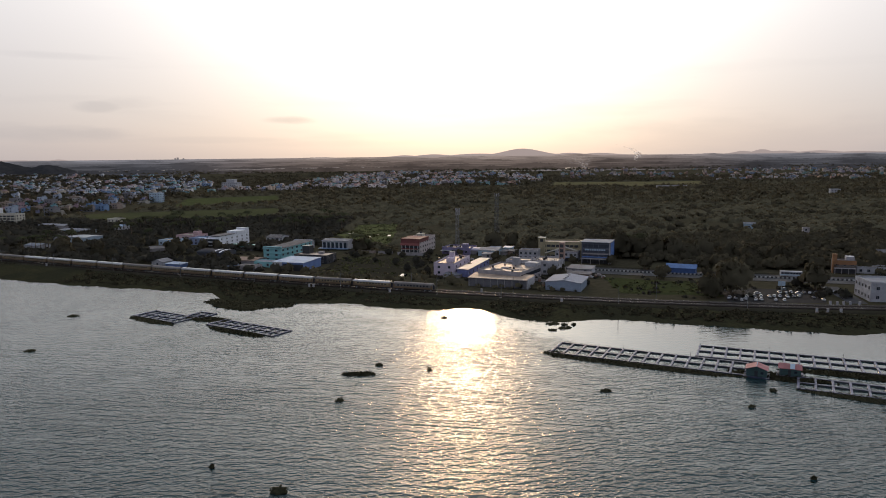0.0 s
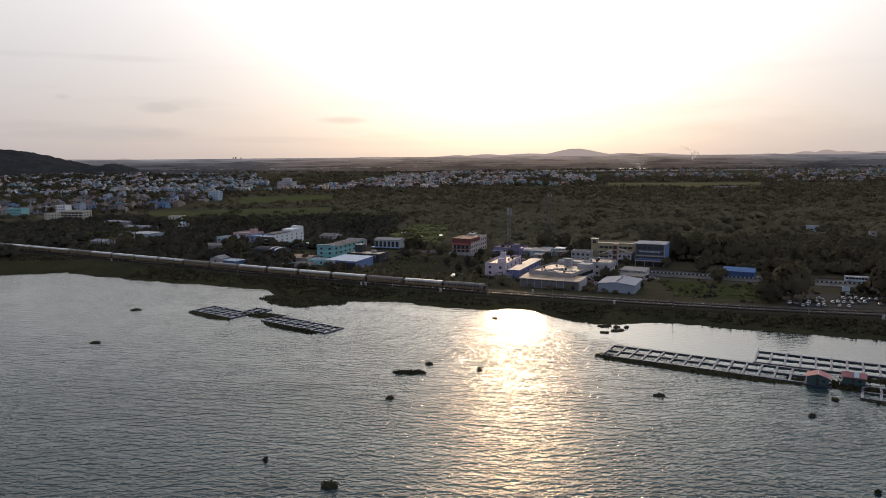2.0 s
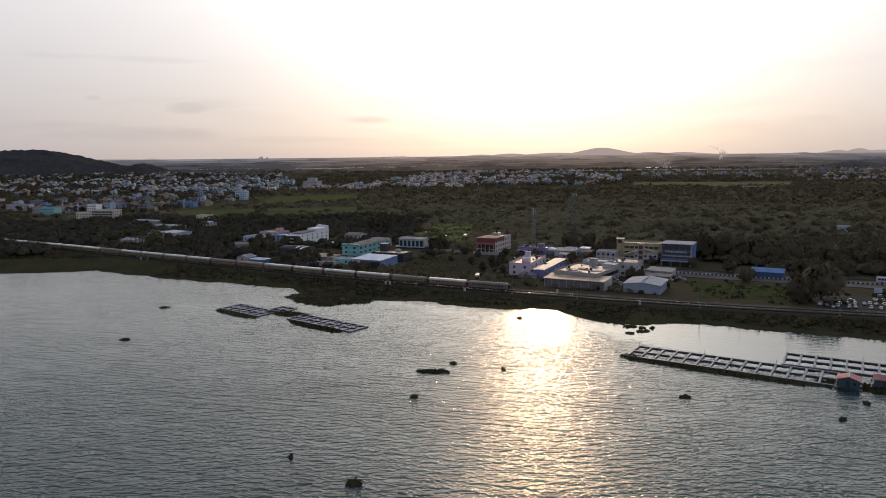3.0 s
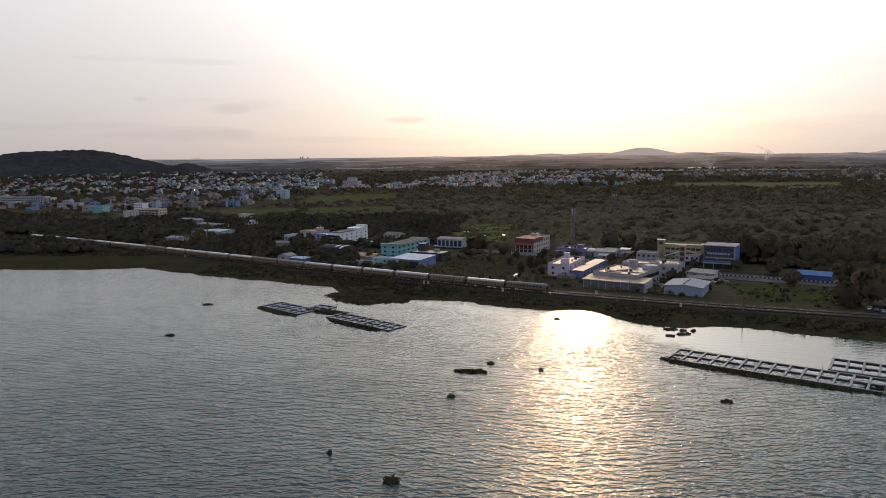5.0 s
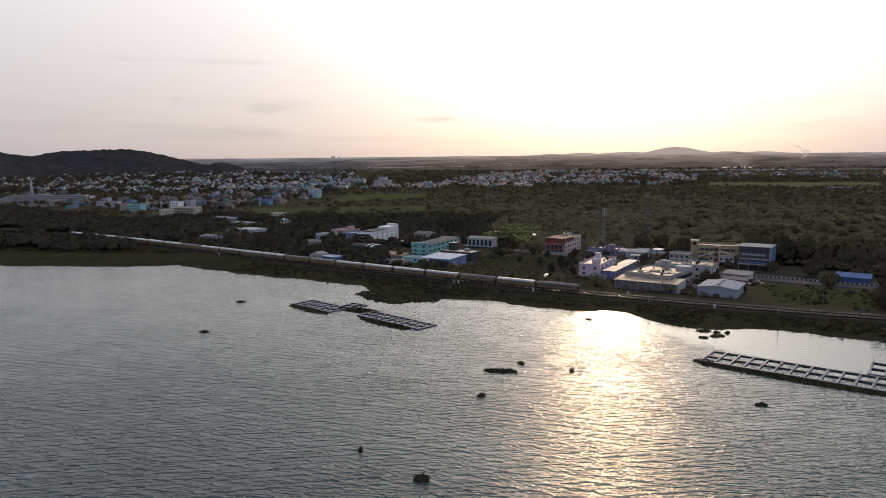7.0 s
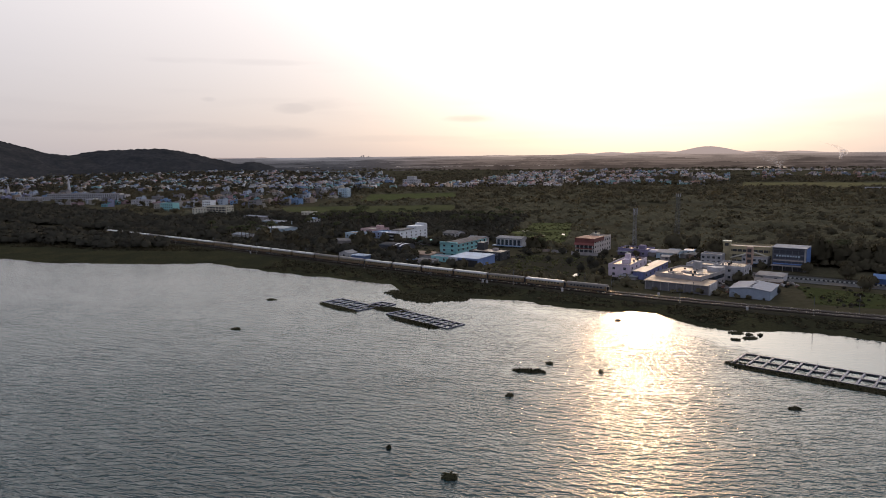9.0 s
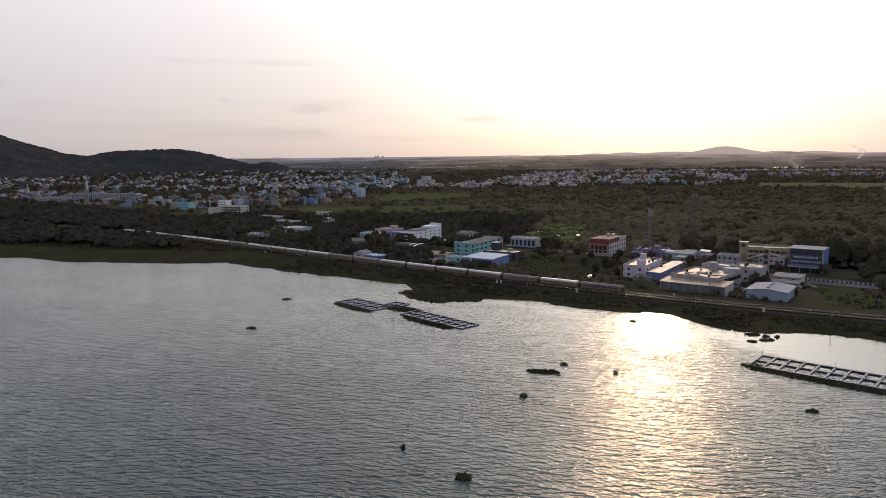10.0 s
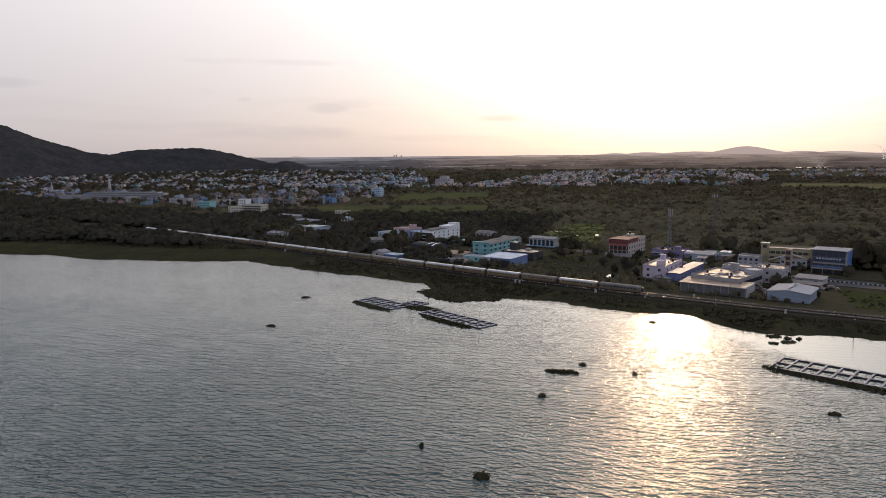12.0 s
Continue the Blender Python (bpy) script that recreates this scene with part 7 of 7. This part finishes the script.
def make_car(name, paint, label):
    c = thing(name, Matrix.Identity(4), label, "car", "parked cars")
    bm = bmesh.new()
    solid(bm, [(-2.0, 0.28), (-2.05, 0.75), (-1.75, 0.92), (-0.95, 1.0), (1.55, 1.0), (2.0, 0.85), (2.02, 0.3)], -0.85, 0.85)
    soften(bm, 0.06)
    part("body", bm, paint, c)
    bm = bmesh.new()
    solid(bm, [(-1.0, 0.97), (-0.35, 1.42), (1.15, 1.45), (1.65, 0.97)], -0.74, 0.74)
    soften(bm, 0.05)
    part("cabin_glass", bm, M_GLASS, c, "dark car windows")
    bm = bmesh.new()
    soften(box(bm, -0.70, -0.38, 1.40, 0.70, 1.18, 1.48), 0.03)
    part("roof", bm, paint, c)
    for sx in (-0.8, 0.8):
        for sy in (-1.3, 1.3):
            bm = bmesh.new()
            tube(bm, (sx - 0.09, sy, 0.31), (sx + 0.09, sy, 0.31), 0.31, 10)
            w = part("wheel", bm, M_RUBBER, c)
            bm = bmesh.new()
            tube(bm, (sx - 0.1, sy, 0.31), (sx + 0.1, sy, 0.31), 0.18, 8)
            part("rim", bm, M_STEEL, w)
    for sx in (-0.62, 0.62):
        bm = bmesh.new()
        box(bm, sx - 0.16, -2.07, 0.62, sx + 0.16, -2.0, 0.76)
        part("headlight", bm, M_GLASS, c)
    return c


white_car = make_car("car", mat("white_car_paint", (0.34, 0.34, 0.36), 0.25, bump=0.0), "white parked car with dark windows")
silver_car = make_car("car", mat("silver_car_paint", (0.30, 0.31, 0.33), 0.3, 0.6, bump=0.0), "silver parked car with dark windows")
dark_car = make_car("car", mat("dark_car_paint", (0.05, 0.045, 0.05), 0.25, bump=0.0), "dark parked car with dark windows")
CARS = [(128.5, 319.5), (130.2, 317), (137, 320.5), (141, 322), (145.5, 329), (144, 322), (147.5, 321), (150.2, 322), (156.5, 330.5), (159, 329), (152.6, 321.5), (155.5, 320.5),
        (162, 330.5), (164.5, 328), (167.5, 328.8), (170, 328.8), (158.5, 320.6), (161.5, 321.6), (166, 317.5), (168, 312.5), (134, 343), (133.6, 339), (163, 339), (138.5, 314.6), (141, 314.6), (150.5, 312.6),
        (134.5, 316.4), (131.8, 314), (147, 313.5), (173, 329.2), (182.5, 331), (52, 362), (55, 366), (57, 371), (54, 374)]
first = {}
for i, (x, y) in enumerate(CARS):
    src = (white_car, silver_car, dark_car, white_car, silver_car)[(i * 7 + i // 3) % 5]
    m = pose(x, y, ground_z(x, y) + 0.1, 0, 0, -18 + (i * 37 % 23) - 11 + (90 if i % 9 == 4 else 0))
    m = m @ Matrix.Diagonal((0.88, 0.88, 0.88, 1))
    if src in first:
        copy_thing(src, m)
    else:
        src.matrix_basis = m
        first[src] = True


def make_bus(x, rz):
    c = thing("bus", pose(x, road_y(x) + 5.5, ground_z(x, road_y(x)) + 0.08, 0, 0, rz), "white and blue bus on the main road", "bus")
    extra(c, "body", (-5.4, -1.25, 0.45, 5.4, 1.25, 3.2), M_WHITE, "", 0.12)
    extra(c, "blue_stripe", (-5.3, -1.28, 1.0, 5.3, 1.28, 1.5), M_SKYBLUE)
    for k in range(7):
        extra(c, "window", (-4.9 + 1.42 * k, -1.275, 1.7, -3.7 + 1.42 * k, 1.275, 2.6), M_GLASS)
    for sx in (-3.3, 3.2):
        for sy in (-1.1, 1.1):
            bm = bmesh.new()
            tube(bm, (sx, sy - 0.15, 0.5), (sx, sy + 0.15, 0.5), 0.5, 12)
            part("wheel", bm, M_RUBBER, c)


make_bus(183, -18)
t = thing("billboard", pose(158.6, 333, 2.0, 0, 0, -15), "small pale billboard on a post beside the car park", "billboard")
extra(t, "panel", (-1.6, -0.08, 3.2, 1.6, 0.08, 5.4), M_SKYBLUE)
extra(t, "post", (-0.12, -0.2, -0.2, 0.12, -0.09, 5.2), M_STEEL)


# ---------------------------------------------------------------- single trees
def make_tree(seed, label, r, tall, material=None):
    t = thing("tree", Matrix.Identity(4), label, "tree")
    rng = np.random.default_rng(seed)
    bm = bmesh.new()
    tube(bm, (0, 0, -0.4), (0.2, 0.1, tall * 0.45), r * 0.075, 8, r * 0.05)
    for k in range(5):
        a = k * 1.26 + rng.uniform(0, 0.6)
        tube(bm, (0.15, 0.1, tall * (0.30 + 0.03 * k)), (r * 0.55 * math.cos(a), r * 0.55 * math.sin(a), tall * 0.68), r * 0.035, 5, r * 0.012)
    part("trunk", bm, M_BARK, t)
    v, f = crown(seed, 15, 900, 0.085, 0.78, 0.68, cores=12)
    out = v - np.array([0, 0, 0.25])
    out = out / (np.linalg.norm(out, axis=1)[:, None] + 1e-6) + np.array([0, 0, 0.25])
    v = v * np.array([r, r, tall * 0.93]) - np.array([0, 0, tall * 0.03])
    me = np_mesh("crown", v, f, material or M_LEAF_D)
    me.polygons.foreach_set("use_smooth", np.ones(len(me.polygons), bool))
    me.normals_split_custom_set_from_vertices(out / np.linalg.norm(out, axis=1)[:, None])
    part("crown", me, None, t)
    return t


def make_palm(seed, tall):
    t = thing("coconut_palm", Matrix.Identity(4), "tall coconut palm with drooping fronds", "palm", "coconut palms")
    rng = np.random.default_rng(seed)
    bm = bmesh.new()
    bend = rng.uniform(-0.8, 0.8)
    for k in range(5):
        a, b = k / 5, (k + 1) / 5
        tube(bm, (bend * a * a, 0, tall * a - 0.3), (bend * b * b, 0, tall * b - 0.3), 0.24 - 0.1 * a, 7, 0.24 - 0.1 * b)
    part("trunk", bm, M_BARK, t)
    vs, fs = [], []
    for k in range(17):
        a = k * 2.4 + rng.uniform(-0.2, 0.2)
        lift = rng.uniform(-0.1, 1.0)
        length = rng.uniform(3.6, 5.0)
        prev = None
        for i in range(7):
            s = i / 6
            rr = length * s
            z = tall - 0.3 + lift * rr * 0.55 - 0.17 * rr * rr * (0.9 + 0.2 * lift)
            w = 0.8 * math.sin(math.pi * min(1, s * 0.9 + 0.08)) + 0.03
            c = Vector((bend + rr * math.cos(a), rr * math.sin(a), z))
            side = Vector((-math.sin(a), math.cos(a), 0)) * w
            row = [c - side - Vector((0, 0, 0.3 * w)), c, c + side - Vector((0, 0, 0.3 * w))]
            b = len(vs)
            vs += [tuple(p) for p in row]
            if prev is not None:
                fs += [(prev, b, b + 1, prev + 1), (prev + 1, b + 1, b + 2, prev + 2)]
            prev = b
    part("fronds", np_mesh("fronds", vs, fs, M_LEAF_C), None, t)
    return t


big = [make_tree(200 + k, "large dark spreading tree with a dense rounded crown", 6.5, 11, M_LEAF_A) for k in range(3)]
small = [make_tree(210 + k, "small bushy dark green tree", 3.2, 5.2, M_LEAF_D) for k in range(3)]
BIG = [(134, 332, 1.65), (122, 323, 1.2), (178, 339, 1.25), (33, 506, 1.1), (46, 508, 1.15), (58, 484, 1.0), (110, 448, 1.45), (121, 453, 1.6), (131, 448, 1.5), (142, 444, 1.4), (152, 436, 1.25), (113, 404, 0.8),
       (160, 440, 1.2), (172, 434, 1.1), (185, 430, 1.2), (198, 420, 1.1), (156, 405, 0.9), (170, 398, 0.9), (187, 395, 0.8), (-62, 488, 0.95), (-57, 494, 0.9), (60, 404, 0.6), (63, 399, 0.55), (57, 385, 0.55), (61, 381, 0.48), (240, 400, 1.1), (252, 392, 1.0), (12, 404, 0.42),
       (30, 420, 0.6), (-150, 446, 0.7), (-142, 452, 0.65), (-148, 508, 0.7), (-136, 516, 0.8), (-190, 480, 0.9), (-185, 488, 0.85), (-235, 470, 0.9), (-222, 462, 0.8), (-245, 490, 1.0), (-262, 480, 1.0), (-275, 500, 1.0), (-214, 476, 0.8), (-178, 511, 0.7), (-166, 505, 0.75), (-158, 503, 0.6), (-196, 528, 0.7), (-206, 534, 0.6), (-232, 530, 0.7), (-124, 441, 0.5), (-133, 437, 0.55), (-205, 512, 0.6), (-192, 516, 0.55), (-300, 550, 0.7), (-288, 546, 0.65), (76, 428, 0.5), (98, 420, 0.55), (62, 430, 0.45), (30, 446, 0.6), (40, 440, 0.5), (8, 470, 0.45), (48, 462, 0.7), (119, 384, 0.5), (140, 380, 0.5), (112, 372, 0.6)]
SMALL = [(-40, 474, 1.0), (-30, 462, 0.8), (-12, 470, 0.9), (-14, 448, 0.9), (-16, 420, 0.8), (-18, 408, 0.9), (-12, 398, 0.8), (70, 356, 0.7), (68, 368, 0.8), 
         (-64, 470, 0.9), (-60, 462, 0.8), (-136, 432, 0.8), (-150, 432, 1.0), (-158, 440, 1.1), (-165, 447, 1.0), (-144, 424, 0.8), (-190, 446, 1.1), (-200, 452, 1.2), (-210, 446, 1.1), (-225, 450, 1.2), (-180, 455, 1.0),
         (170, 318, 0.8), (176, 324, 0.8), (180, 318, 0.9), (172, 345, 1.0), (-24, 404, 0.9), (-32, 430, 0.8), (-20, 436, 0.9), (-46, 442, 0.7)]
for kind, rows, tag in ((big, BIG, "large trees"), (small, SMALL, "small trees")):
    for i, (x, y, s) in enumerate(rows):
        src = kind[i % 3]
        m = pose(x, y, ground_z(x, y), 0, 0, i * 77 % 360)
        ob = src if i < 3 else copy_thing(src, m)
        ob.matrix_basis = m @ Matrix.Diagonal((s, s, s * (0.9 + 0.03 * (i % 7)), 1))
        ob["group"] = tag
palms = [make_palm(300, 13.0), make_palm(301, 11.0), make_palm(302, 12.0)]
rng = np.random.default_rng(77)
PALMS = [(-309, 521), (-304, 518), (-299, 522), (-294, 517), (-289, 521), (-284, 519), (-280, 524), (-313, 516), (-297, 512), (-276, 517), (-330, 520), (-338, 528), (-60, 486), (-56, 490), (-66, 489)]
PALMS += [(rng.uniform(-300, -90), rng.uniform(610, 720)) for _ in range(60)] + [(rng.uniform(-270, -185), rng.uniform(560, 640)) for _ in range(14)] + [(rng.uniform(112, 135), rng.uniform(452, 485)) for _ in range(8)]
for i, (x, y) in enumerate(PALMS):
    m = pose(x, y, ground_z(x, y), 0, 0, i * 131 % 360)
    ob = palms[i] if i < 3 else copy_thing(palms[i % 3], m)
    s = 0.8 + 0.05 * (i * 5 % 8)
    ob.matrix_basis = m @ Matrix.Diagonal((s, s, s, 1))

# ---------------------------------------------------------------- the town
HOUSE_PAINTS = [mat("town_white", (0.42, 0.42, 0.46), 0.8, var=0.3), mat("town_cream", (0.34, 0.31, 0.27), 0.8, var=0.3), mat("town_blue", (0.15, 0.24, 0.40), 0.8, var=0.25), mat("town_pale_blue", (0.33, 0.37, 0.45), 0.8, var=0.3),
                mat("town_rose", (0.30, 0.20, 0.22), 0.8, var=0.25), mat("town_grey", (0.18, 0.17, 0.18), 0.85, var=0.3), mat("town_teal", (0.13, 0.28, 0.32), 0.8, var=0.25), mat("town_peach", (0.29, 0.22, 0.18), 0.8, var=0.3),
                mat("town_lilac", (0.23, 0.23, 0.35), 0.8, var=0.25), mat("town_stained", (0.26, 0.24, 0.24), 0.85, var=0.4)]


def make_house(k):
    rng = np.random.default_rng(500 + k)
    floors = (1, 2, 2, 1, 2, 3, 1, 2)[k % 8]
    w, d, h = rng.uniform(8, 13), rng.uniform(8, 13), 3.1 * floors
    wall = HOUSE_PAINTS[k % len(HOUSE_PAINTS)]
    tone = ("white", "cream", "deep blue", "pale blue", "rose", "grey", "teal", "peach", "lilac", "stained grey")[k % 10]
    t = building("town_house", "%s flat-roofed town house of %d storey%s" % (tone, floors, "" if floors == 1 else "s"), (0, 0), 0, w, d, h, wall, floors, 2 if w < 10 else 3, 0, ledges=False, category="house", win=(1.4, 1.4), z=2.0, framed=False, roofm=(M_ASBESTOS, M_GREY, M_ASBESTOS, M_SHEET, M_CONCRETE)[k % 5])
    stair_room(t, w * 0.6, d * 0.5, h, 3.2, 3.6, 2.5, wall, k % 2 == 0)
    t["group"] = "houses of the town"
    return t


def spread(seed, poly, count, gap, y_lo, y_hi):
    rng = np.random.default_rng(seed)
    xs, ys = [p[0] for p in poly], [p[1] for p in poly]
    grid, out = set(), []
    for _ in range(count):
        x, y = rng.uniform(min(xs), max(xs)), rng.uniform(max(min(ys), y_lo), min(max(ys), y_hi))
        key = (int(x // gap), int(y // (gap * 1.2)))
        if key in grid or not inside(x, y, poly) or not in_view(x, y, 2) or any(inside(x, y, f) for f in FIELDS + FORECOURTS):
            continue
        if y > 1250 and rng.random() < min(0.72, (y - 1250) / 700 * (1.0 if poly is TOWN_1 else 0.4)):
            continue
        # the western quarter lies half hidden in trees
        if x < -0.55 * y and y > 1080 and rng.random() < 0.5:
            continue
        if noise.noise((x * 0.006, y * 0.006, 6)) < -0.16 or noise.noise((x * 0.02, y * 0.02, 2)) < -0.25:
            continue
        grid.add(key)
        out.append((x, y, rng.uniform(-25, 12) + (90 if rng.random() < 0.3 else 0), rng.random()))
    return out


houses = [make_house(k) for k in range(20)]
near_spots = sorted(spread(11, TOWN_1, 2600, 15, 780, 1500), key=lambda p: p[1])
singles, rest = near_spots[:200], near_spots[200:]
for i, (x, y, rz, u) in enumerate(singles):
    src = houses[i % 20]
    m = pose(x, y, 2.0, 0, 0, rz)
    if i < 20:
        src.matrix_basis = m
    else:
        copy_thing(src, m)


def far_houses(name, spots, label, size=1.0, plaster=None):
    """The rest of the town: flat-roofed blocks with parapets and roof rooms, joined."""
    rng = np.random.default_rng(13)
    vs, fs, dark, grey = [], [], [], []

    def block(c, s, x0, y0, z0, x1, y1, z1, base):
        b = len(vs)
        for px, py, pz in ((x0, y0, z0), (x1, y0, z0), (x1, y1, z0), (x0, y1, z0), (x0, y0, z1), (x1, y0, z1), (x1, y1, z1), (x0, y1, z1)):
            vs.append((base[0] + px * c - py * s, base[1] + px * s + py * c, base[2] + pz))
        fs.extend([(b + 4, b + 5, b + 6, b + 7), (b, b + 1, b + 5, b + 4), (b + 1, b + 2, b + 6, b + 5), (b + 2, b + 3, b + 7, b + 6), (b + 3, b, b + 4, b + 7)])

    for x, y, rz, u in spots:
        c, s = math.cos(radians(rz)), math.sin(radians(rz))
        base = (x, y, ground_z(x, y))
        w, d, h = rng.uniform(8, 19) * size, rng.uniform(8, 14) * size, rng.choice([3.2, 6.4, 6.4, 6.4, 9.6, 9.6]) * size
        block(c, s, 0, 0, -1, w, d, h, base)
        if rng.random() < 0.85:
            grey.append(len(fs) - 5)
        block(c, s, w * 0.55, d * 0.4, h + 0.02, w * 0.9, d * 0.85, h + 2.6, base)
        for fl in range(int(h // 3.1)):
            for k in range(int(w // 3.4)):
                if rng.random() < 0.75:
                    px, wide, tall = 0.8 + 3.3 * k, rng.uniform(1.2, 2.4), rng.uniform(1.2, 2.1)
                    f0 = len(fs)
                    block(c, s, px, -0.06, fl * 3.1 + 0.7, px + wide, 0.02, fl * 3.1 + 0.7 + tall, base)
                    dark.extend(range(f0, len(fs)))
    me = np_mesh(name, vs, fs, plaster or town_mat())
    me.materials.append(M_GLASS)
    me.materials.append(M_ASBESTOS)
    idx = np.zeros(len(fs), np.int32)
    idx[dark], idx[grey] = 1, 2
    me.polygons.foreach_set("material_index", idx)
    return tagged(new(name, me), label, "houses", kind="stuff")


def town_mat(name="town_plaster", tone=(1.0, 1.0, 1.0)):
    """Painted plaster in the mixed tints of the town, one tint to a house."""
    if name in MATS:
        return MATS[name]
    m = bpy.data.materials.new(name)
    m.use_nodes = True
    nt = m.node_tree
    N, L = nt.nodes.new, nt.links.new
    p = nt.nodes["Principled BSDF"]
    geo = N("ShaderNodeNewGeometry")
    ramp = N("ShaderNodeValToRGB")
    ramp.color_ramp.interpolation = "CONSTANT"
    tints = [(0.46, 0.46, 0.49), (0.40, 0.34, 0.27), (0.14, 0.25, 0.44), (0.36, 0.40, 0.46), (0.13, 0.13, 0.135), (0.42, 0.24, 0.23), (0.55, 0.55, 0.57), (0.12, 0.32, 0.36), (0.33, 0.21, 0.12), (0.26, 0.25, 0.36)]
    tints = [tuple(0.88 * (0.72 * a + 0.28 * sum(c) / 3) * b for a, b in zip(c, tone)) for c in tints]
    el = ramp.color_ramp.elements
    el[0].color = (*tints[0], 1)
    el[1].position, el[1].color = 0.1, (*tints[1], 1)
    for k in range(2, 10):
        e = el.new(k / 10)
        e.color = (*tints[k], 1)
    L(geo.outputs["Random Per Island"], ramp.inputs[0])
    stain = N("ShaderNodeTexNoise")
    stain.inputs["Scale"].default_value, stain.inputs["Detail"].default_value = 0.25, 5
    L(geo.outputs["Position"], stain.inputs["Vector"])
    hsv = N("ShaderNodeHueSaturation")
    mr = N("ShaderNodeMapRange")
    mr.inputs[1].default_value, mr.inputs[2].default_value, mr.inputs[3].default_value, mr.inputs[4].default_value = 0.3, 0.7, 0.65, 1.1
    L(stain.outputs["Fac"], mr.inputs[0])
    L(mr.outputs[0], hsv.inputs["Value"])
    L(ramp.outputs[0], hsv.inputs["Color"])
    L(hsv.outputs[0], p.inputs["Base Color"])
    p.inputs["Roughness"].default_value = 0.8
    MATS[name] = m
    return m


far_houses("town_quarter", rest + spread(14, TOWN_1, 5600, 17, 1400, 2700), "crowded flat-roofed houses in white and pastel tints")
# town plaster with the warm haze below the sun put into its tints
far_houses("plain_quarter", spread(15, TOWN_2, 3400, 18, 1280, 2600), "flat-roofed houses among trees, white and rose tints warmed for sun haze", 1.0, town_mat("town_plaster_sun_haze", (1.22, 1.04, 0.94)))
far_houses("far_town", spread(16, TOWN_3, 2000, 22, 1480, 2700), "scattered far houses in dim warm tints among trees", 0.75, town_mat("town_plaster_dim", (0.86, 0.74, 0.66)))
